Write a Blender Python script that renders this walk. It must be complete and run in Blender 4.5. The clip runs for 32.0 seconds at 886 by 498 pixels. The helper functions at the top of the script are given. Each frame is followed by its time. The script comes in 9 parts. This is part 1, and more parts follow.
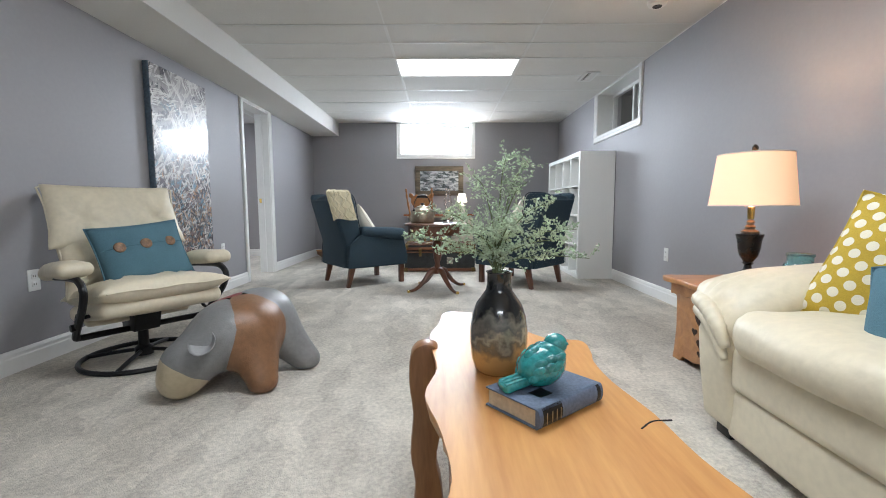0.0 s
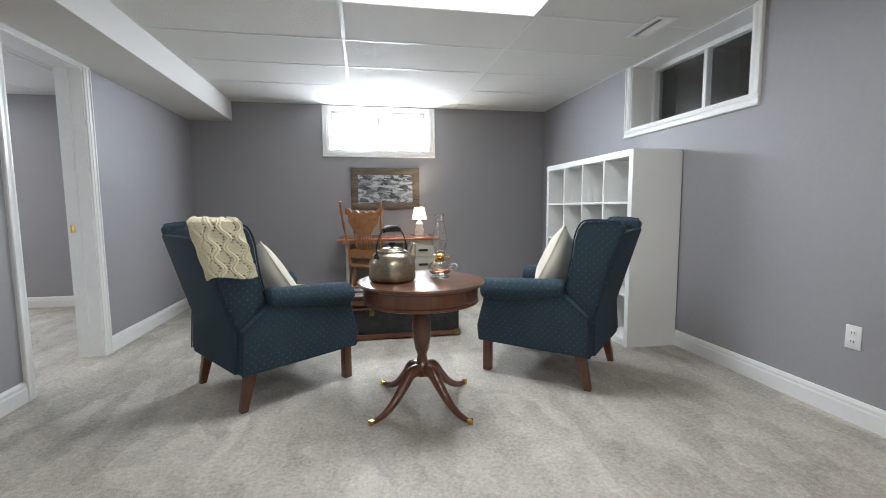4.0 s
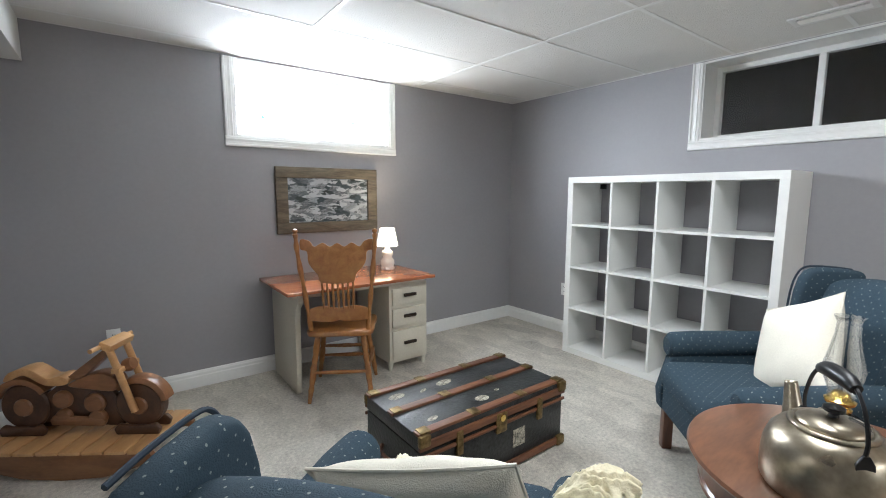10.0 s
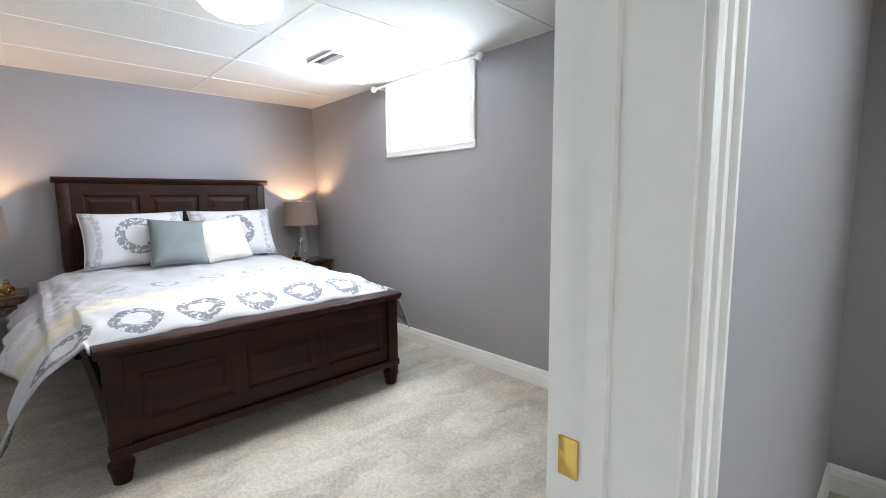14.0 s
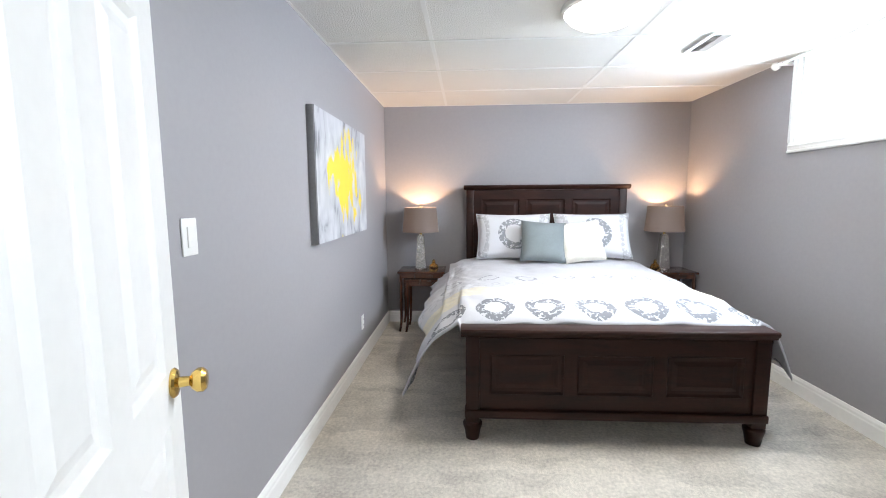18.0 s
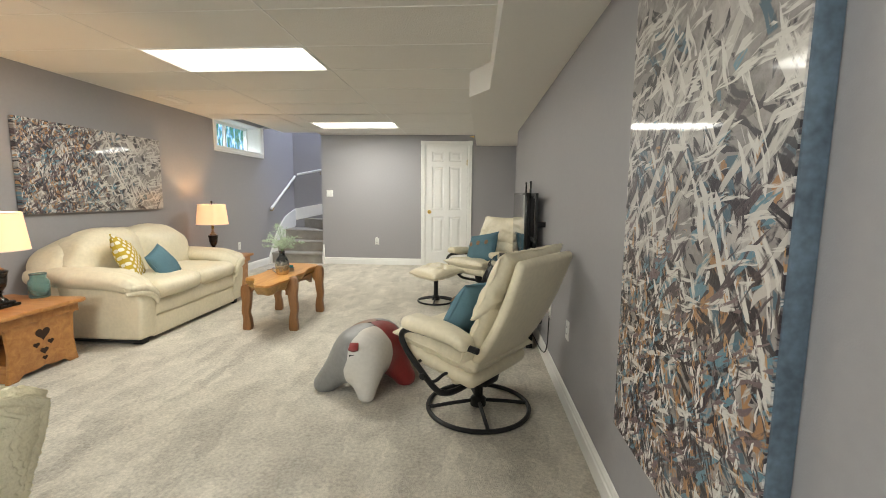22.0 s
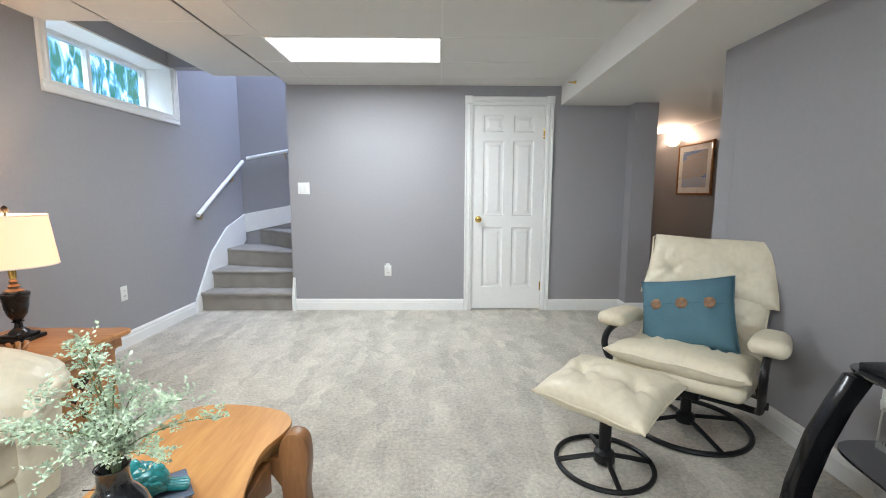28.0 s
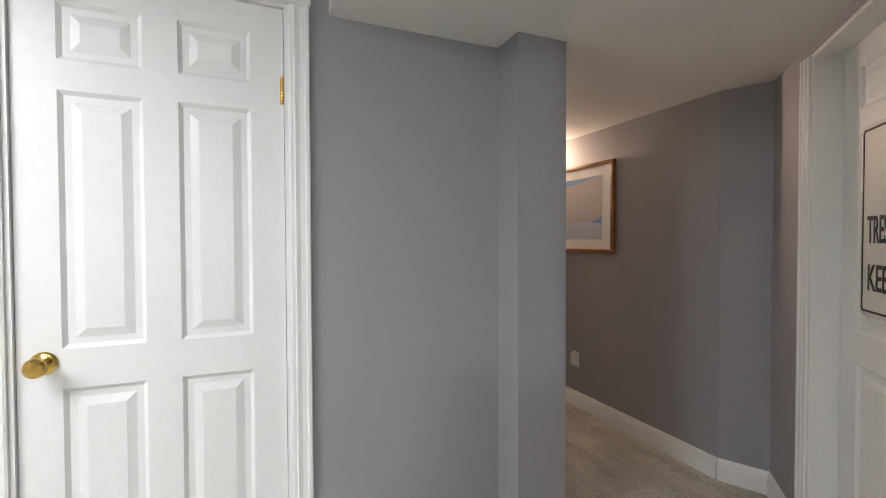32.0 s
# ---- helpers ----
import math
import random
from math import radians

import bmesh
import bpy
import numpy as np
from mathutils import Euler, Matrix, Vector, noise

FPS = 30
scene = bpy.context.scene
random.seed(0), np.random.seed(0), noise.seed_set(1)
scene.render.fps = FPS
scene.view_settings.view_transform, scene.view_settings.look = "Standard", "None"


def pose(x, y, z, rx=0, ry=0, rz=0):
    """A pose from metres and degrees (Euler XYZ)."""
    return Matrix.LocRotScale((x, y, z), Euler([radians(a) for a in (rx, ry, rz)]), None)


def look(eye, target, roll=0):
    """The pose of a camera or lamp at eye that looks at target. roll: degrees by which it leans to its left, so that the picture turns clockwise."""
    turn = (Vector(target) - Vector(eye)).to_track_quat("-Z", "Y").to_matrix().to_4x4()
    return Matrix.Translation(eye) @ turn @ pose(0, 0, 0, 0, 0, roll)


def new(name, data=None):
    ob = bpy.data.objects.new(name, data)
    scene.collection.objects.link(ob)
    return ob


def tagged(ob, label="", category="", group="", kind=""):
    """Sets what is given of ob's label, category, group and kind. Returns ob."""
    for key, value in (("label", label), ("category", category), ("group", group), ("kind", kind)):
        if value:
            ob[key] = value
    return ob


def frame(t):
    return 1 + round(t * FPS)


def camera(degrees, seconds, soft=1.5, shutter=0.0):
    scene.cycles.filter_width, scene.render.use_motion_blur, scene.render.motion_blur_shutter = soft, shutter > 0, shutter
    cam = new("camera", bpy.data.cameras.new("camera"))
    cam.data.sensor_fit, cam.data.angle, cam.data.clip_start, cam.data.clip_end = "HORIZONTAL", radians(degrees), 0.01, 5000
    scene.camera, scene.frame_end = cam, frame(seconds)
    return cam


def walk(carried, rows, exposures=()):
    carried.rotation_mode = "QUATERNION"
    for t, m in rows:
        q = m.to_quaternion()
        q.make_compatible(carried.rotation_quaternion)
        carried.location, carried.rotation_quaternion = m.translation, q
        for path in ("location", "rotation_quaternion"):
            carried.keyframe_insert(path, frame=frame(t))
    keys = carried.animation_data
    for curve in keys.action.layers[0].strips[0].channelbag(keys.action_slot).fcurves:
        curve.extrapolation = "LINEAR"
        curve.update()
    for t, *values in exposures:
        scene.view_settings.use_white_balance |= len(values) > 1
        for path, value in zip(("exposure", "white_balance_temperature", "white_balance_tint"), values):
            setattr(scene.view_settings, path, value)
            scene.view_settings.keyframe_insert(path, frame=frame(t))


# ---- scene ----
cam = camera(90.8, 32.0, 1.0)
PATH = [
    (0, (0.167, 1.217, 0.834), (0.166, 3.208, 0.64), -0.2),
    (0.5, (0.067, 1.479, 0.854), (0.103, 3.47, 0.659), -0.1),
    (1, (0.018, 1.743, 0.878), (0.096, 3.732, 0.683), 0.1),
    (1.5, (-0.111, 2.025, 0.903), (0.034, 4.012, 0.718), -0.2),
    (2, (-0.128, 2.329, 0.925), (0.075, 4.31, 0.738), -0.1),
    (2.5, (-0.135, 2.598, 0.953), (0.105, 4.574, 0.76), -0.3),
    (4.5, (-0.199, 3.632, 1.073), (0.181, 5.587, 0.882), -0.4),
    (4.6, (-0.195, 3.688, 1.078), (0.184, 5.643, 0.888), -0.4),
    (5, (-0.225, 3.853, 1.112), (0.173, 5.802, 0.912), -0.1),
    (5.5, (-0.293, 4.043, 1.149), (0.168, 5.977, 0.932), -0.0),
    (6, (-0.389, 4.236, 1.189), (0.162, 6.145, 0.958), -0.1),
    (6.5, (-0.516, 4.41, 1.2), (0.17, 6.276, 0.977), 0.2),
    (7, (-0.678, 4.565, 1.235), (0.175, 6.36, 1.014), 0.2),
    (7.5, (-0.771, 4.73, 1.259), (0.195, 6.467, 1.03), 0.1),
    (8, (-0.847, 4.86, 1.286), (0.209, 6.544, 1.062), 0.0),
    (8.5, (-0.95, 4.988, 1.298), (0.158, 6.637, 1.071), 0.0),
    (9, (-1.057, 5.114, 1.316), (0.091, 6.735, 1.084), -0.0),
    (9.5, (-1.158, 5.235, 1.321), (0.022, 6.833, 1.085), -0.1),
    (10, (-1.235, 5.394, 1.313), (-0.047, 6.983, 1.062), 0.1),
    (10.5, (-1.334, 5.586, 1.295), (-0.147, 7.177, 1.051), 0.1),
    (11, (-1.38, 5.682, 1.295), (-0.277, 7.331, 1.038), 0.2),
    (11.5, (-1.486, 5.829, 1.246), (-0.576, 7.592, 0.997), 0.3),
    (12, (-1.575, 5.975, 1.231), (-1.024, 7.881, 0.983), 0.3),
    (12.5, (-1.645, 6.066, 1.291), (-1.546, 8.042, 0.999), 0.2),
    (13, (-1.739, 6.152, 1.275), (-2.208, 8.075, 0.992), -0.4),
    (13.5, (-1.821, 6.254, 1.252), (-2.852, 7.949, 1.0), -0.6),
    (14, (-1.876, 6.316, 1.242), (-3.319, 7.682, 1.009), -0.6),
    (14.5, (-1.946, 6.416, 1.289), (-3.667, 7.406, 1.051), -0.8),
    (15, (-2.009, 6.443, 1.357), (-3.847, 7.196, 1.126), -0.8),
    (15.5, (-2.04, 6.465, 1.394), (-3.933, 7.069, 1.165), -0.8),
    (17.5, (-1.985, 6.461, 1.345), (-3.962, 6.653, 1.117), -0.6),
    (17.6, (-1.98, 6.474, 1.345), (-3.961, 6.619, 1.111), -0.7),
    (18, (-1.915, 6.494, 1.307), (-3.899, 6.383, 1.075), -0.4),
    (18.5, (-1.825, 6.509, 1.279), (-3.742, 5.988, 1.049), -0.5),
    (19, (-1.694, 6.556, 1.28), (-3.437, 5.605, 1.042), -0.6),
    (19.5, (-1.566, 6.591, 1.295), (-3.034, 5.254, 1.059), -0.7),
    (20, (-1.492, 6.563, 1.299), (-2.653, 4.951, 1.07), -0.8),
    (20.5, (-1.478, 6.522, 1.346), (-2.284, 4.708, 1.102), 0.2),
    (21, (-1.553, 6.275, 1.351), (-1.949, 4.333, 1.086), -0.1),
    (21.5, (-1.548, 6.118, 1.305), (-1.631, 4.136, 1.044), -0.1),
    (22, (-1.463, 6.011, 1.218), (-1.328, 4.03, 0.974), 0.5),
    (22.5, (-1.407, 5.786, 1.179), (-1.084, 3.828, 0.937), 0.4),
    (23, (-1.349, 5.539, 1.116), (-0.885, 3.61, 0.866), 0.4),
    (23.5, (-1.28, 5.307, 1.095), (-0.748, 3.397, 0.836), 0.5),
    (24, (-1.167, 5.131, 1.07), (-0.603, 3.231, 0.805), 0.6),
    (24.5, (-1.017, 4.97, 1.067), (-0.446, 3.071, 0.808), 0.6),
    (26.5, (-0.435, 3.91, 1.079), (-0.129, 1.95, 0.826), 0.4),
    (27, (-0.38, 3.586, 1.091), (-0.171, 1.613, 0.841), 0.5),
    (27.5, (-0.331, 3.227, 1.128), (-0.238, 1.245, 0.873), 0.5),
    (28, (-0.314, 2.889, 1.196), (-0.332, 0.906, 0.941), 0.2),
    (28.5, (-0.367, 2.492, 1.222), (-0.485, 0.509, 0.992), 0.3),
    (29, (-0.417, 2.113, 1.244), (-0.621, 0.134, 1.043), 0.3),
    (29.5, (-0.457, 1.753, 1.275), (-0.8, -0.211, 1.12), 0.2),
    (30, (-0.572, 1.358, 1.274), (-1.038, -0.583, 1.154), -0.1),
    (30.5, (-0.655, 0.987, 1.274), (-1.251, -0.92, 1.19), -0.3),
    (31, (-0.784, 0.641, 1.311), (-1.472, -1.236, 1.235), -0.1),
    (31.5, (-1.01, 0.31, 1.284), (-1.777, -1.537, 1.236), -0.2),
    (32, (-1.268, 0.049, 1.275), (-2.046, -1.793, 1.233), -0.2),
]
EXPOSURES = [(0, 0.0, 6100, 10), (1, 0.0, 6150, 10), (2, -0.22, 6300, 10), (4.5, -0.12, 6200, 10), (5, -0.08, 6150, 10), (6, 0.33, 6100, 10), (7, 0.33, 6200, 10), (8, -0.07, 6350, 10), (9, -0.04, 6250, 10), (11, 0.0, 6250, 10), (13, 0.12, 6100, 9), (14, 0.1, 6400, 9), (15, 0.36, 6600, 8), (17.5, 0.36, 6450, 7), (18, 0.34, 6450, 9), (19, 0.36, 6700, 8),
             (20, 0.05, 7100, 8), (21, -0.1, 8300, 5), (21.8, 0.0, 7600, 6), (22.6, 0.2, 6850, 9), (24, 0.40, 6350, 10), (26.5, 0.30, 6200, 10), (28, 0.25, 6200, 8), (30, 0.2, 6250, 8), (31, 0.3, 6300, 9), (32, 0.42, 6350, 11)]
walk(cam, [(t, look(eye, target, roll)) for t, eye, target, roll in PATH], EXPOSURES)

# ---- light ----
world = bpy.data.worlds.new("sky")
world.use_nodes = True
scene.world = world
wn = world.node_tree.nodes
sky = wn.new("ShaderNodeTexSky")
sky.sky_type, sky.sun_disc = "NISHITA", False
sky.sun_elevation, sky.sun_rotation = radians(40), radians(200)
wn["Background"].inputs["Strength"].default_value = 0.12
world.node_tree.links.new(sky.outputs["Color"], wn["Background"].inputs["Color"])


def area_lamp(name, m, sx, sy, watts, color, spread=180):
    d = bpy.data.lights.new(name, "AREA")
    d.shape, d.size, d.size_y, d.energy, d.color, d.spread = "RECTANGLE", sx, sy, watts, color, radians(spread)
    ob = new(name, d)
    ob.matrix_world = m
    return ob


def point_lamp(name, x, y, z, watts, color, radius=0.04):
    d = bpy.data.lights.new(name, "POINT")
    d.energy, d.color, d.shadow_soft_size = watts, color, radius
    ob = new(name, d)
    ob.location = (x, y, z)
    return ob


COOL, WARM, SKYBLUE = (0.93, 0.97, 1.0), (1.0, 0.62, 0.32), (0.72, 0.85, 1.0)
# fluorescent ceiling panels
PANELS = [(0.31, 5.78), (0.32, 2.645), (0.27, -0.47)]
for (px, py), watts in zip(PANELS, (31, 33, 36)):
    area_lamp("panel_light", pose(px, py, 2.20), 1.15, 0.52, watts, COOL)
# daylight in the window openings
area_lamp("window_light", look((0.05, 8.90, 1.95), (0.05, 7.6, 1.0)), 1.1, 0.45, 95, (0.86, 0.93, 1.0))
area_lamp("window_light", look((-4.54, 8.69, 1.95), (-4.54, 6.0, 1.5)), 0.84, 0.46, 68, (0.78, 0.87, 1.0), 165)
area_lamp("window_light", look((2.56, -0.6, 2.86), (1.7, -0.6, 1.6)), 1.5, 0.4, 75, SKYBLUE, 100)
# Added lamp to brighten the stairwell; no fixture or opening is built there.
area_lamp("stair_light", pose(0.6, -2.05, 4.1), 2.0, 0.9, 110, (0.62, 0.72, 1.0))
area_lamp("bedroom_ceiling_bulb", pose(-4.2, 7.16, 2.125), 0.3, 0.3, 19, (1.0, 0.94, 0.88))
# daylight in the room past the hall's far doorway
area_lamp("far_room_light", pose(-4.25, -4.2, 2.35), 0.8, 0.8, 40, (0.85, 0.90, 1.0))

# ---- materials ----
def material(name, color, rough=0.6, metal=0.0, vary=0.08, scale=6.0, fine=60.0, bump=0.0, bump_scale=80.0, dark=None, coat=0.0, spec=0.5):
    """A surface with broad and fine colour variation and fine relief, in metres."""
    m = bpy.data.materials.new(name)
    m.use_nodes = True
    nt = m.node_tree
    n, l = nt.nodes, nt.links
    b = n["Principled BSDF"]
    tc = n.new("ShaderNodeTexCoord")
    big = n.new("ShaderNodeTexNoise")
    big.inputs["Scale"].default_value, big.inputs["Detail"].default_value = scale, 3
    small = n.new("ShaderNodeTexNoise")
    small.inputs["Scale"].default_value, small.inputs["Detail"].default_value = fine, 2
    l.new(tc.outputs["Object"], big.inputs["Vector"])
    l.new(tc.outputs["Object"], small.inputs["Vector"])
    add = n.new("ShaderNodeMath")
    add.operation = "ADD"
    l.new(big.outputs["Fac"], add.inputs[0])
    l.new(small.outputs["Fac"], add.inputs[1])
    ramp = n.new("ShaderNodeMapRange")
    ramp.inputs["From Min"].default_value, ramp.inputs["From Max"].default_value = 0.7, 1.3
    l.new(add.outputs[0], ramp.inputs["Value"])
    mix = n.new("ShaderNodeMix")
    mix.data_type = "RGBA"
    lo = dark if dark else tuple(c * (1 - vary) for c in color)
    hi = tuple(min(1.0, c * (1 + vary)) for c in color)
    mix.inputs["A"].default_value, mix.inputs["B"].default_value = (*lo, 1), (*hi, 1)
    l.new(ramp.outputs["Result"], mix.inputs["Factor"])
    l.new(mix.outputs["Result"], b.inputs["Base Color"])
    rr = n.new("ShaderNodeMapRange")
    rr.inputs["From Min"].default_value, rr.inputs["From Max"].default_value = 0.3, 0.7
    rr.inputs["To Min"].default_value, rr.inputs["To Max"].default_value = max(0.02, rough - 0.06), min(1, rough + 0.06)
    l.new(big.outputs["Fac"], rr.inputs["Value"])
    l.new(rr.outputs["Result"], b.inputs["Roughness"])
    b.inputs["Metallic"].default_value = metal
    b.inputs["Coat Weight"].default_value = coat
    b.inputs["Specular IOR Level"].default_value = spec
    if bump:
        t = n.new("ShaderNodeTexNoise")
        t.inputs["Scale"].default_value, t.inputs["Detail"].default_value = bump_scale, 2
        l.new(tc.outputs["Object"], t.inputs["Vector"])
        bp = n.new("ShaderNodeBump")
        bp.inputs["Strength"].default_value, bp.inputs["Distance"].default_value = bump, 0.01
        l.new(t.outputs["Fac"], bp.inputs["Height"])
        l.new(bp.outputs["Normal"], b.inputs["Normal"])
    return m


def nodes_of(m):
    return m.node_tree.nodes, m.node_tree.links, m.node_tree.nodes["Principled BSDF"]


def emitter(name, color, strength):
    m = bpy.data.materials.new(name)
    m.use_nodes = True
    b = m.node_tree.nodes["Principled BSDF"]
    b.inputs["Base Color"].default_value = (*color, 1)
    b.inputs["Emission Color"].default_value = (*color, 1)
    b.inputs["Emission Strength"].default_value = strength
    return m


def glass(name, color=(1, 1, 1), rough=0.0):
    m = bpy.data.materials.new(name)
    m.use_nodes = True
    b = m.node_tree.nodes["Principled BSDF"]
    b.inputs["Base Color"].default_value = (*color, 1)
    b.inputs["Transmission Weight"].default_value = 1.0
    b.inputs["Roughness"].default_value = rough
    b.inputs["IOR"].default_value = 1.45
    return m


def tinted_glass(name, color):
    """Thick cheap glass with a body colour of its own."""
    m = glass(name, color, 0.05)
    m.node_tree.nodes["Principled BSDF"].inputs["Transmission Weight"].default_value = 0.9
    return m


def carpet_material():
    """Cut pile: tufts, trodden clouds, and the patches and strokes that a vacuum cleaner leaves."""
    m = material("carpet", (0.60, 0.56, 0.49), 0.95, vary=0.05, scale=2.2, fine=190, bump=0.9, bump_scale=210, spec=0.1)
    n, l, b = nodes_of(m)
    tc = n.new("ShaderNodeTexCoord")

    def noise_of(scale, detail, rough, dist, src):
        t = n.new("ShaderNodeTexNoise")
        t.inputs["Scale"].default_value, t.inputs["Detail"].default_value = scale, detail
        t.inputs["Roughness"].default_value, t.inputs["Distortion"].default_value = rough, dist
        l.new(src, t.inputs["Vector"])
        return t.outputs["Fac"]

    def calc(op, a, c, d=None):
        q = n.new("ShaderNodeMath")
        q.operation = op
        for k, v in enumerate((a, c, d)):
            if v is None:
                continue
            if isinstance(v, (int, float)):
                q.inputs[k].default_value = v
            else:
                l.new(v, q.inputs[k])
        return q.outputs[0]

    def spread(v, lo, hi, out_lo, out_hi):
        r = n.new("ShaderNodeMapRange")
        for key, val in zip(("From Min", "From Max", "To Min", "To Max"), (lo, hi, out_lo, out_hi)):
            r.inputs[key].default_value = val
        l.new(v, r.inputs["Value"])
        return r.outputs["Result"]

    pos = tc.outputs["Object"]
    tuft = spread(noise_of(58, 4, 0.65, 0.0, pos), 0.34, 0.66, -0.17, 0.17)
    cloud = spread(noise_of(5.5, 8, 0.72, 0.3, pos), 0.36, 0.64, -0.10, 0.10)
    # patches of pile that lie one way or the other
    wob = n.new("ShaderNodeTexNoise")
    wob.inputs["Scale"].default_value, wob.inputs["Detail"].default_value = 5.5, 7
    l.new(pos, wob.inputs["Vector"])
    shift = n.new("ShaderNodeVectorMath")
    shift.operation = "MULTIPLY_ADD"
    shift.inputs[1].default_value = (0.21, 0.21, 0.0)
    l.new(wob.outputs["Color"], shift.inputs[0])
    l.new(pos, shift.inputs[2])
    total = calc("ADD", tuft, cloud)
    for angle, size, amount in ((28, (8.0, 2.0, 1), 0.085), (-52, (11.0, 2.6, 1), 0.085), (78, (4.0, 1.2, 1), 0.055)):
        turn = n.new("ShaderNodeMapping")
        turn.inputs["Rotation"].default_value, turn.inputs["Scale"].default_value = (0, 0, radians(angle)), size
        l.new(shift.outputs[0], turn.inputs["Vector"])
        cell = n.new("ShaderNodeTexVoronoi")
        cell.voronoi_dimensions = "2D"
        cell.inputs["Scale"].default_value = 1.0
        l.new(turn.outputs[0], cell.inputs["Vector"])
        sep = n.new("ShaderNodeSeparateColor")
        l.new(cell.outputs["Color"], sep.inputs[0])
        total = calc("ADD", total, spread(sep.outputs["Red"], 0.0, 1.0, -amount, amount))
    factor = calc("ADD", total, 1.0)
    comb = n.new("ShaderNodeCombineColor")
    for key in ("Red", "Green", "Blue"):
        l.new(factor, comb.inputs[key])
    mul = n.new("ShaderNodeMix")
    mul.data_type, mul.blend_type = "RGBA", "MULTIPLY"
    mul.inputs["Factor"].default_value = 1.0
    l.new(b.inputs["Base Color"].links[0].from_socket, mul.inputs["A"])
    l.new(comb.outputs[0], mul.inputs["B"])
    l.new(mul.outputs["Result"], b.inputs["Base Color"])
    return m


def tile_material():
    m = material("ceiling_tile", (0.74, 0.73, 0.70), 0.85, vary=0.03, scale=1.5, fine=220, bump=0.55, bump_scale=150, spec=0.2)
    return m


def wood_material(name, a, bcol, rough=0.35, axis=(14, 1.2, 14), scale=1.6, coat=0.3):
    """Grain that runs along the local axis with the smallest number."""
    m = bpy.data.materials.new(name)
    m.use_nodes = True
    n, l, b = nodes_of(m)
    tc = n.new("ShaderNodeTexCoord")
    mp = n.new("ShaderNodeMapping")
    mp.inputs["Scale"].default_value = axis
    l.new(tc.outputs["Object"], mp.inputs["Vector"])
    big = n.new("ShaderNodeTexNoise")
    big.inputs["Scale"].default_value, big.inputs["Detail"].default_value, big.inputs["Distortion"].default_value = scale, 5, 0.7
    l.new(mp.outputs[0], big.inputs["Vector"])
    fine = n.new("ShaderNodeTexNoise")
    fine.inputs["Scale"].default_value, fine.inputs["Detail"].default_value = scale * 9, 2
    l.new(mp.outputs[0], fine.inputs["Vector"])
    add = n.new("ShaderNodeMath")
    add.operation = "MULTIPLY_ADD"
    add.inputs[1].default_value = 0.35
    l.new(fine.outputs["Fac"], add.inputs[0])
    l.new(big.outputs["Fac"], add.inputs[2])
    r = n.new("ShaderNodeMapRange")
    r.inputs["From Min"].default_value, r.inputs["From Max"].default_value = 0.45, 0.9
    l.new(add.outputs[0], r.inputs["Value"])
    mix = n.new("ShaderNodeMix")
    mix.data_type = "RGBA"
    mix.inputs["A"].default_value, mix.inputs["B"].default_value = (*a, 1), (*bcol, 1)
    l.new(r.outputs["Result"], mix.inputs["Factor"])
    l.new(mix.outputs["Result"], b.inputs["Base Color"])
    b.inputs["Roughness"].default_value = rough
    b.inputs["Coat Weight"].default_value = coat
    b.inputs["Coat Roughness"].default_value = 0.2
    bp = n.new("ShaderNodeBump")
    bp.inputs["Strength"].default_value, bp.inputs["Distance"].default_value = 0.08, 0.004
    l.new(add.outputs[0], bp.inputs["Height"])
    l.new(bp.outputs["Normal"], b.inputs["Normal"])
    return m


WALL = material("grey_wall_paint", (0.315, 0.308, 0.322), 0.55, vary=0.025, scale=0.8, fine=40, bump=0.06, bump_scale=260)
WHITE = material("white_trim_paint", (0.80, 0.80, 0.78), 0.38, vary=0.025, scale=3, fine=30, bump=0.03, bump_scale=60)
SOFFIT = material("white_ceiling_paint", (0.74, 0.73, 0.70), 0.8, vary=0.02, scale=1, fine=90, bump=0.1, bump_scale=160)
CARPET = carpet_material()
TILE = tile_material()
TBAR = material("white_grid_metal", (0.78, 0.78, 0.76), 0.45, vary=0.02)
LEATHER = material("cream_leather", (0.71, 0.64, 0.485), 0.40, vary=0.06, scale=5, fine=40, bump=0.10, bump_scale=48)
BLACK = material("black_metal", (0.009, 0.009, 0.010), 0.38, vary=0.3, scale=10, spec=0.35)
BLACKGLOSS = material("black_gloss", (0.006, 0.006, 0.007), 0.2, vary=0.2, coat=0.2, spec=0.35)
TEALFAB = material("blue_pin_dot_upholstery", (0.033, 0.055, 0.074), 0.85, vary=0.12, scale=8, fine=180, bump=0.35, bump_scale=400, spec=0.2)
OAK = wood_material("golden_oak", (0.23, 0.085, 0.022), (0.37, 0.165, 0.048), 0.35)
PINE = wood_material("orange_pine", (0.36, 0.14, 0.04), (0.55, 0.26, 0.085), 0.4)
SLAB = wood_material("varnished_slab_wood", (0.48, 0.21, 0.055), (0.68, 0.36, 0.115), 0.42, (9, 1.0, 9), 1.4, 0.10)
MAHOG = wood_material("red_mahogany", (0.075, 0.024, 0.011), (0.155, 0.055, 0.024), 0.28, (10, 10, 2), 1.5, 0.5)
BRASS = material("polished_brass", (0.75, 0.52, 0.16), 0.18, 1.0, vary=0.05)
SHELFWHITE = material("white_laminate", (0.78, 0.78, 0.75), 0.35, vary=0.015)
PLASTIC = material("white_plastic", (0.80, 0.80, 0.78), 0.3, vary=0.01)
BLUECUSH = material("teal_linen", (0.105, 0.20, 0.25), 0.9, vary=0.10, scale=9, fine=200, bump=0.4, bump_scale=380, spec=0.1)
WINDOWGLASS = glass("window_glass")
GLOWWHITE = emitter("bright_daylight", (0.93, 0.97, 1.0), 4.0)


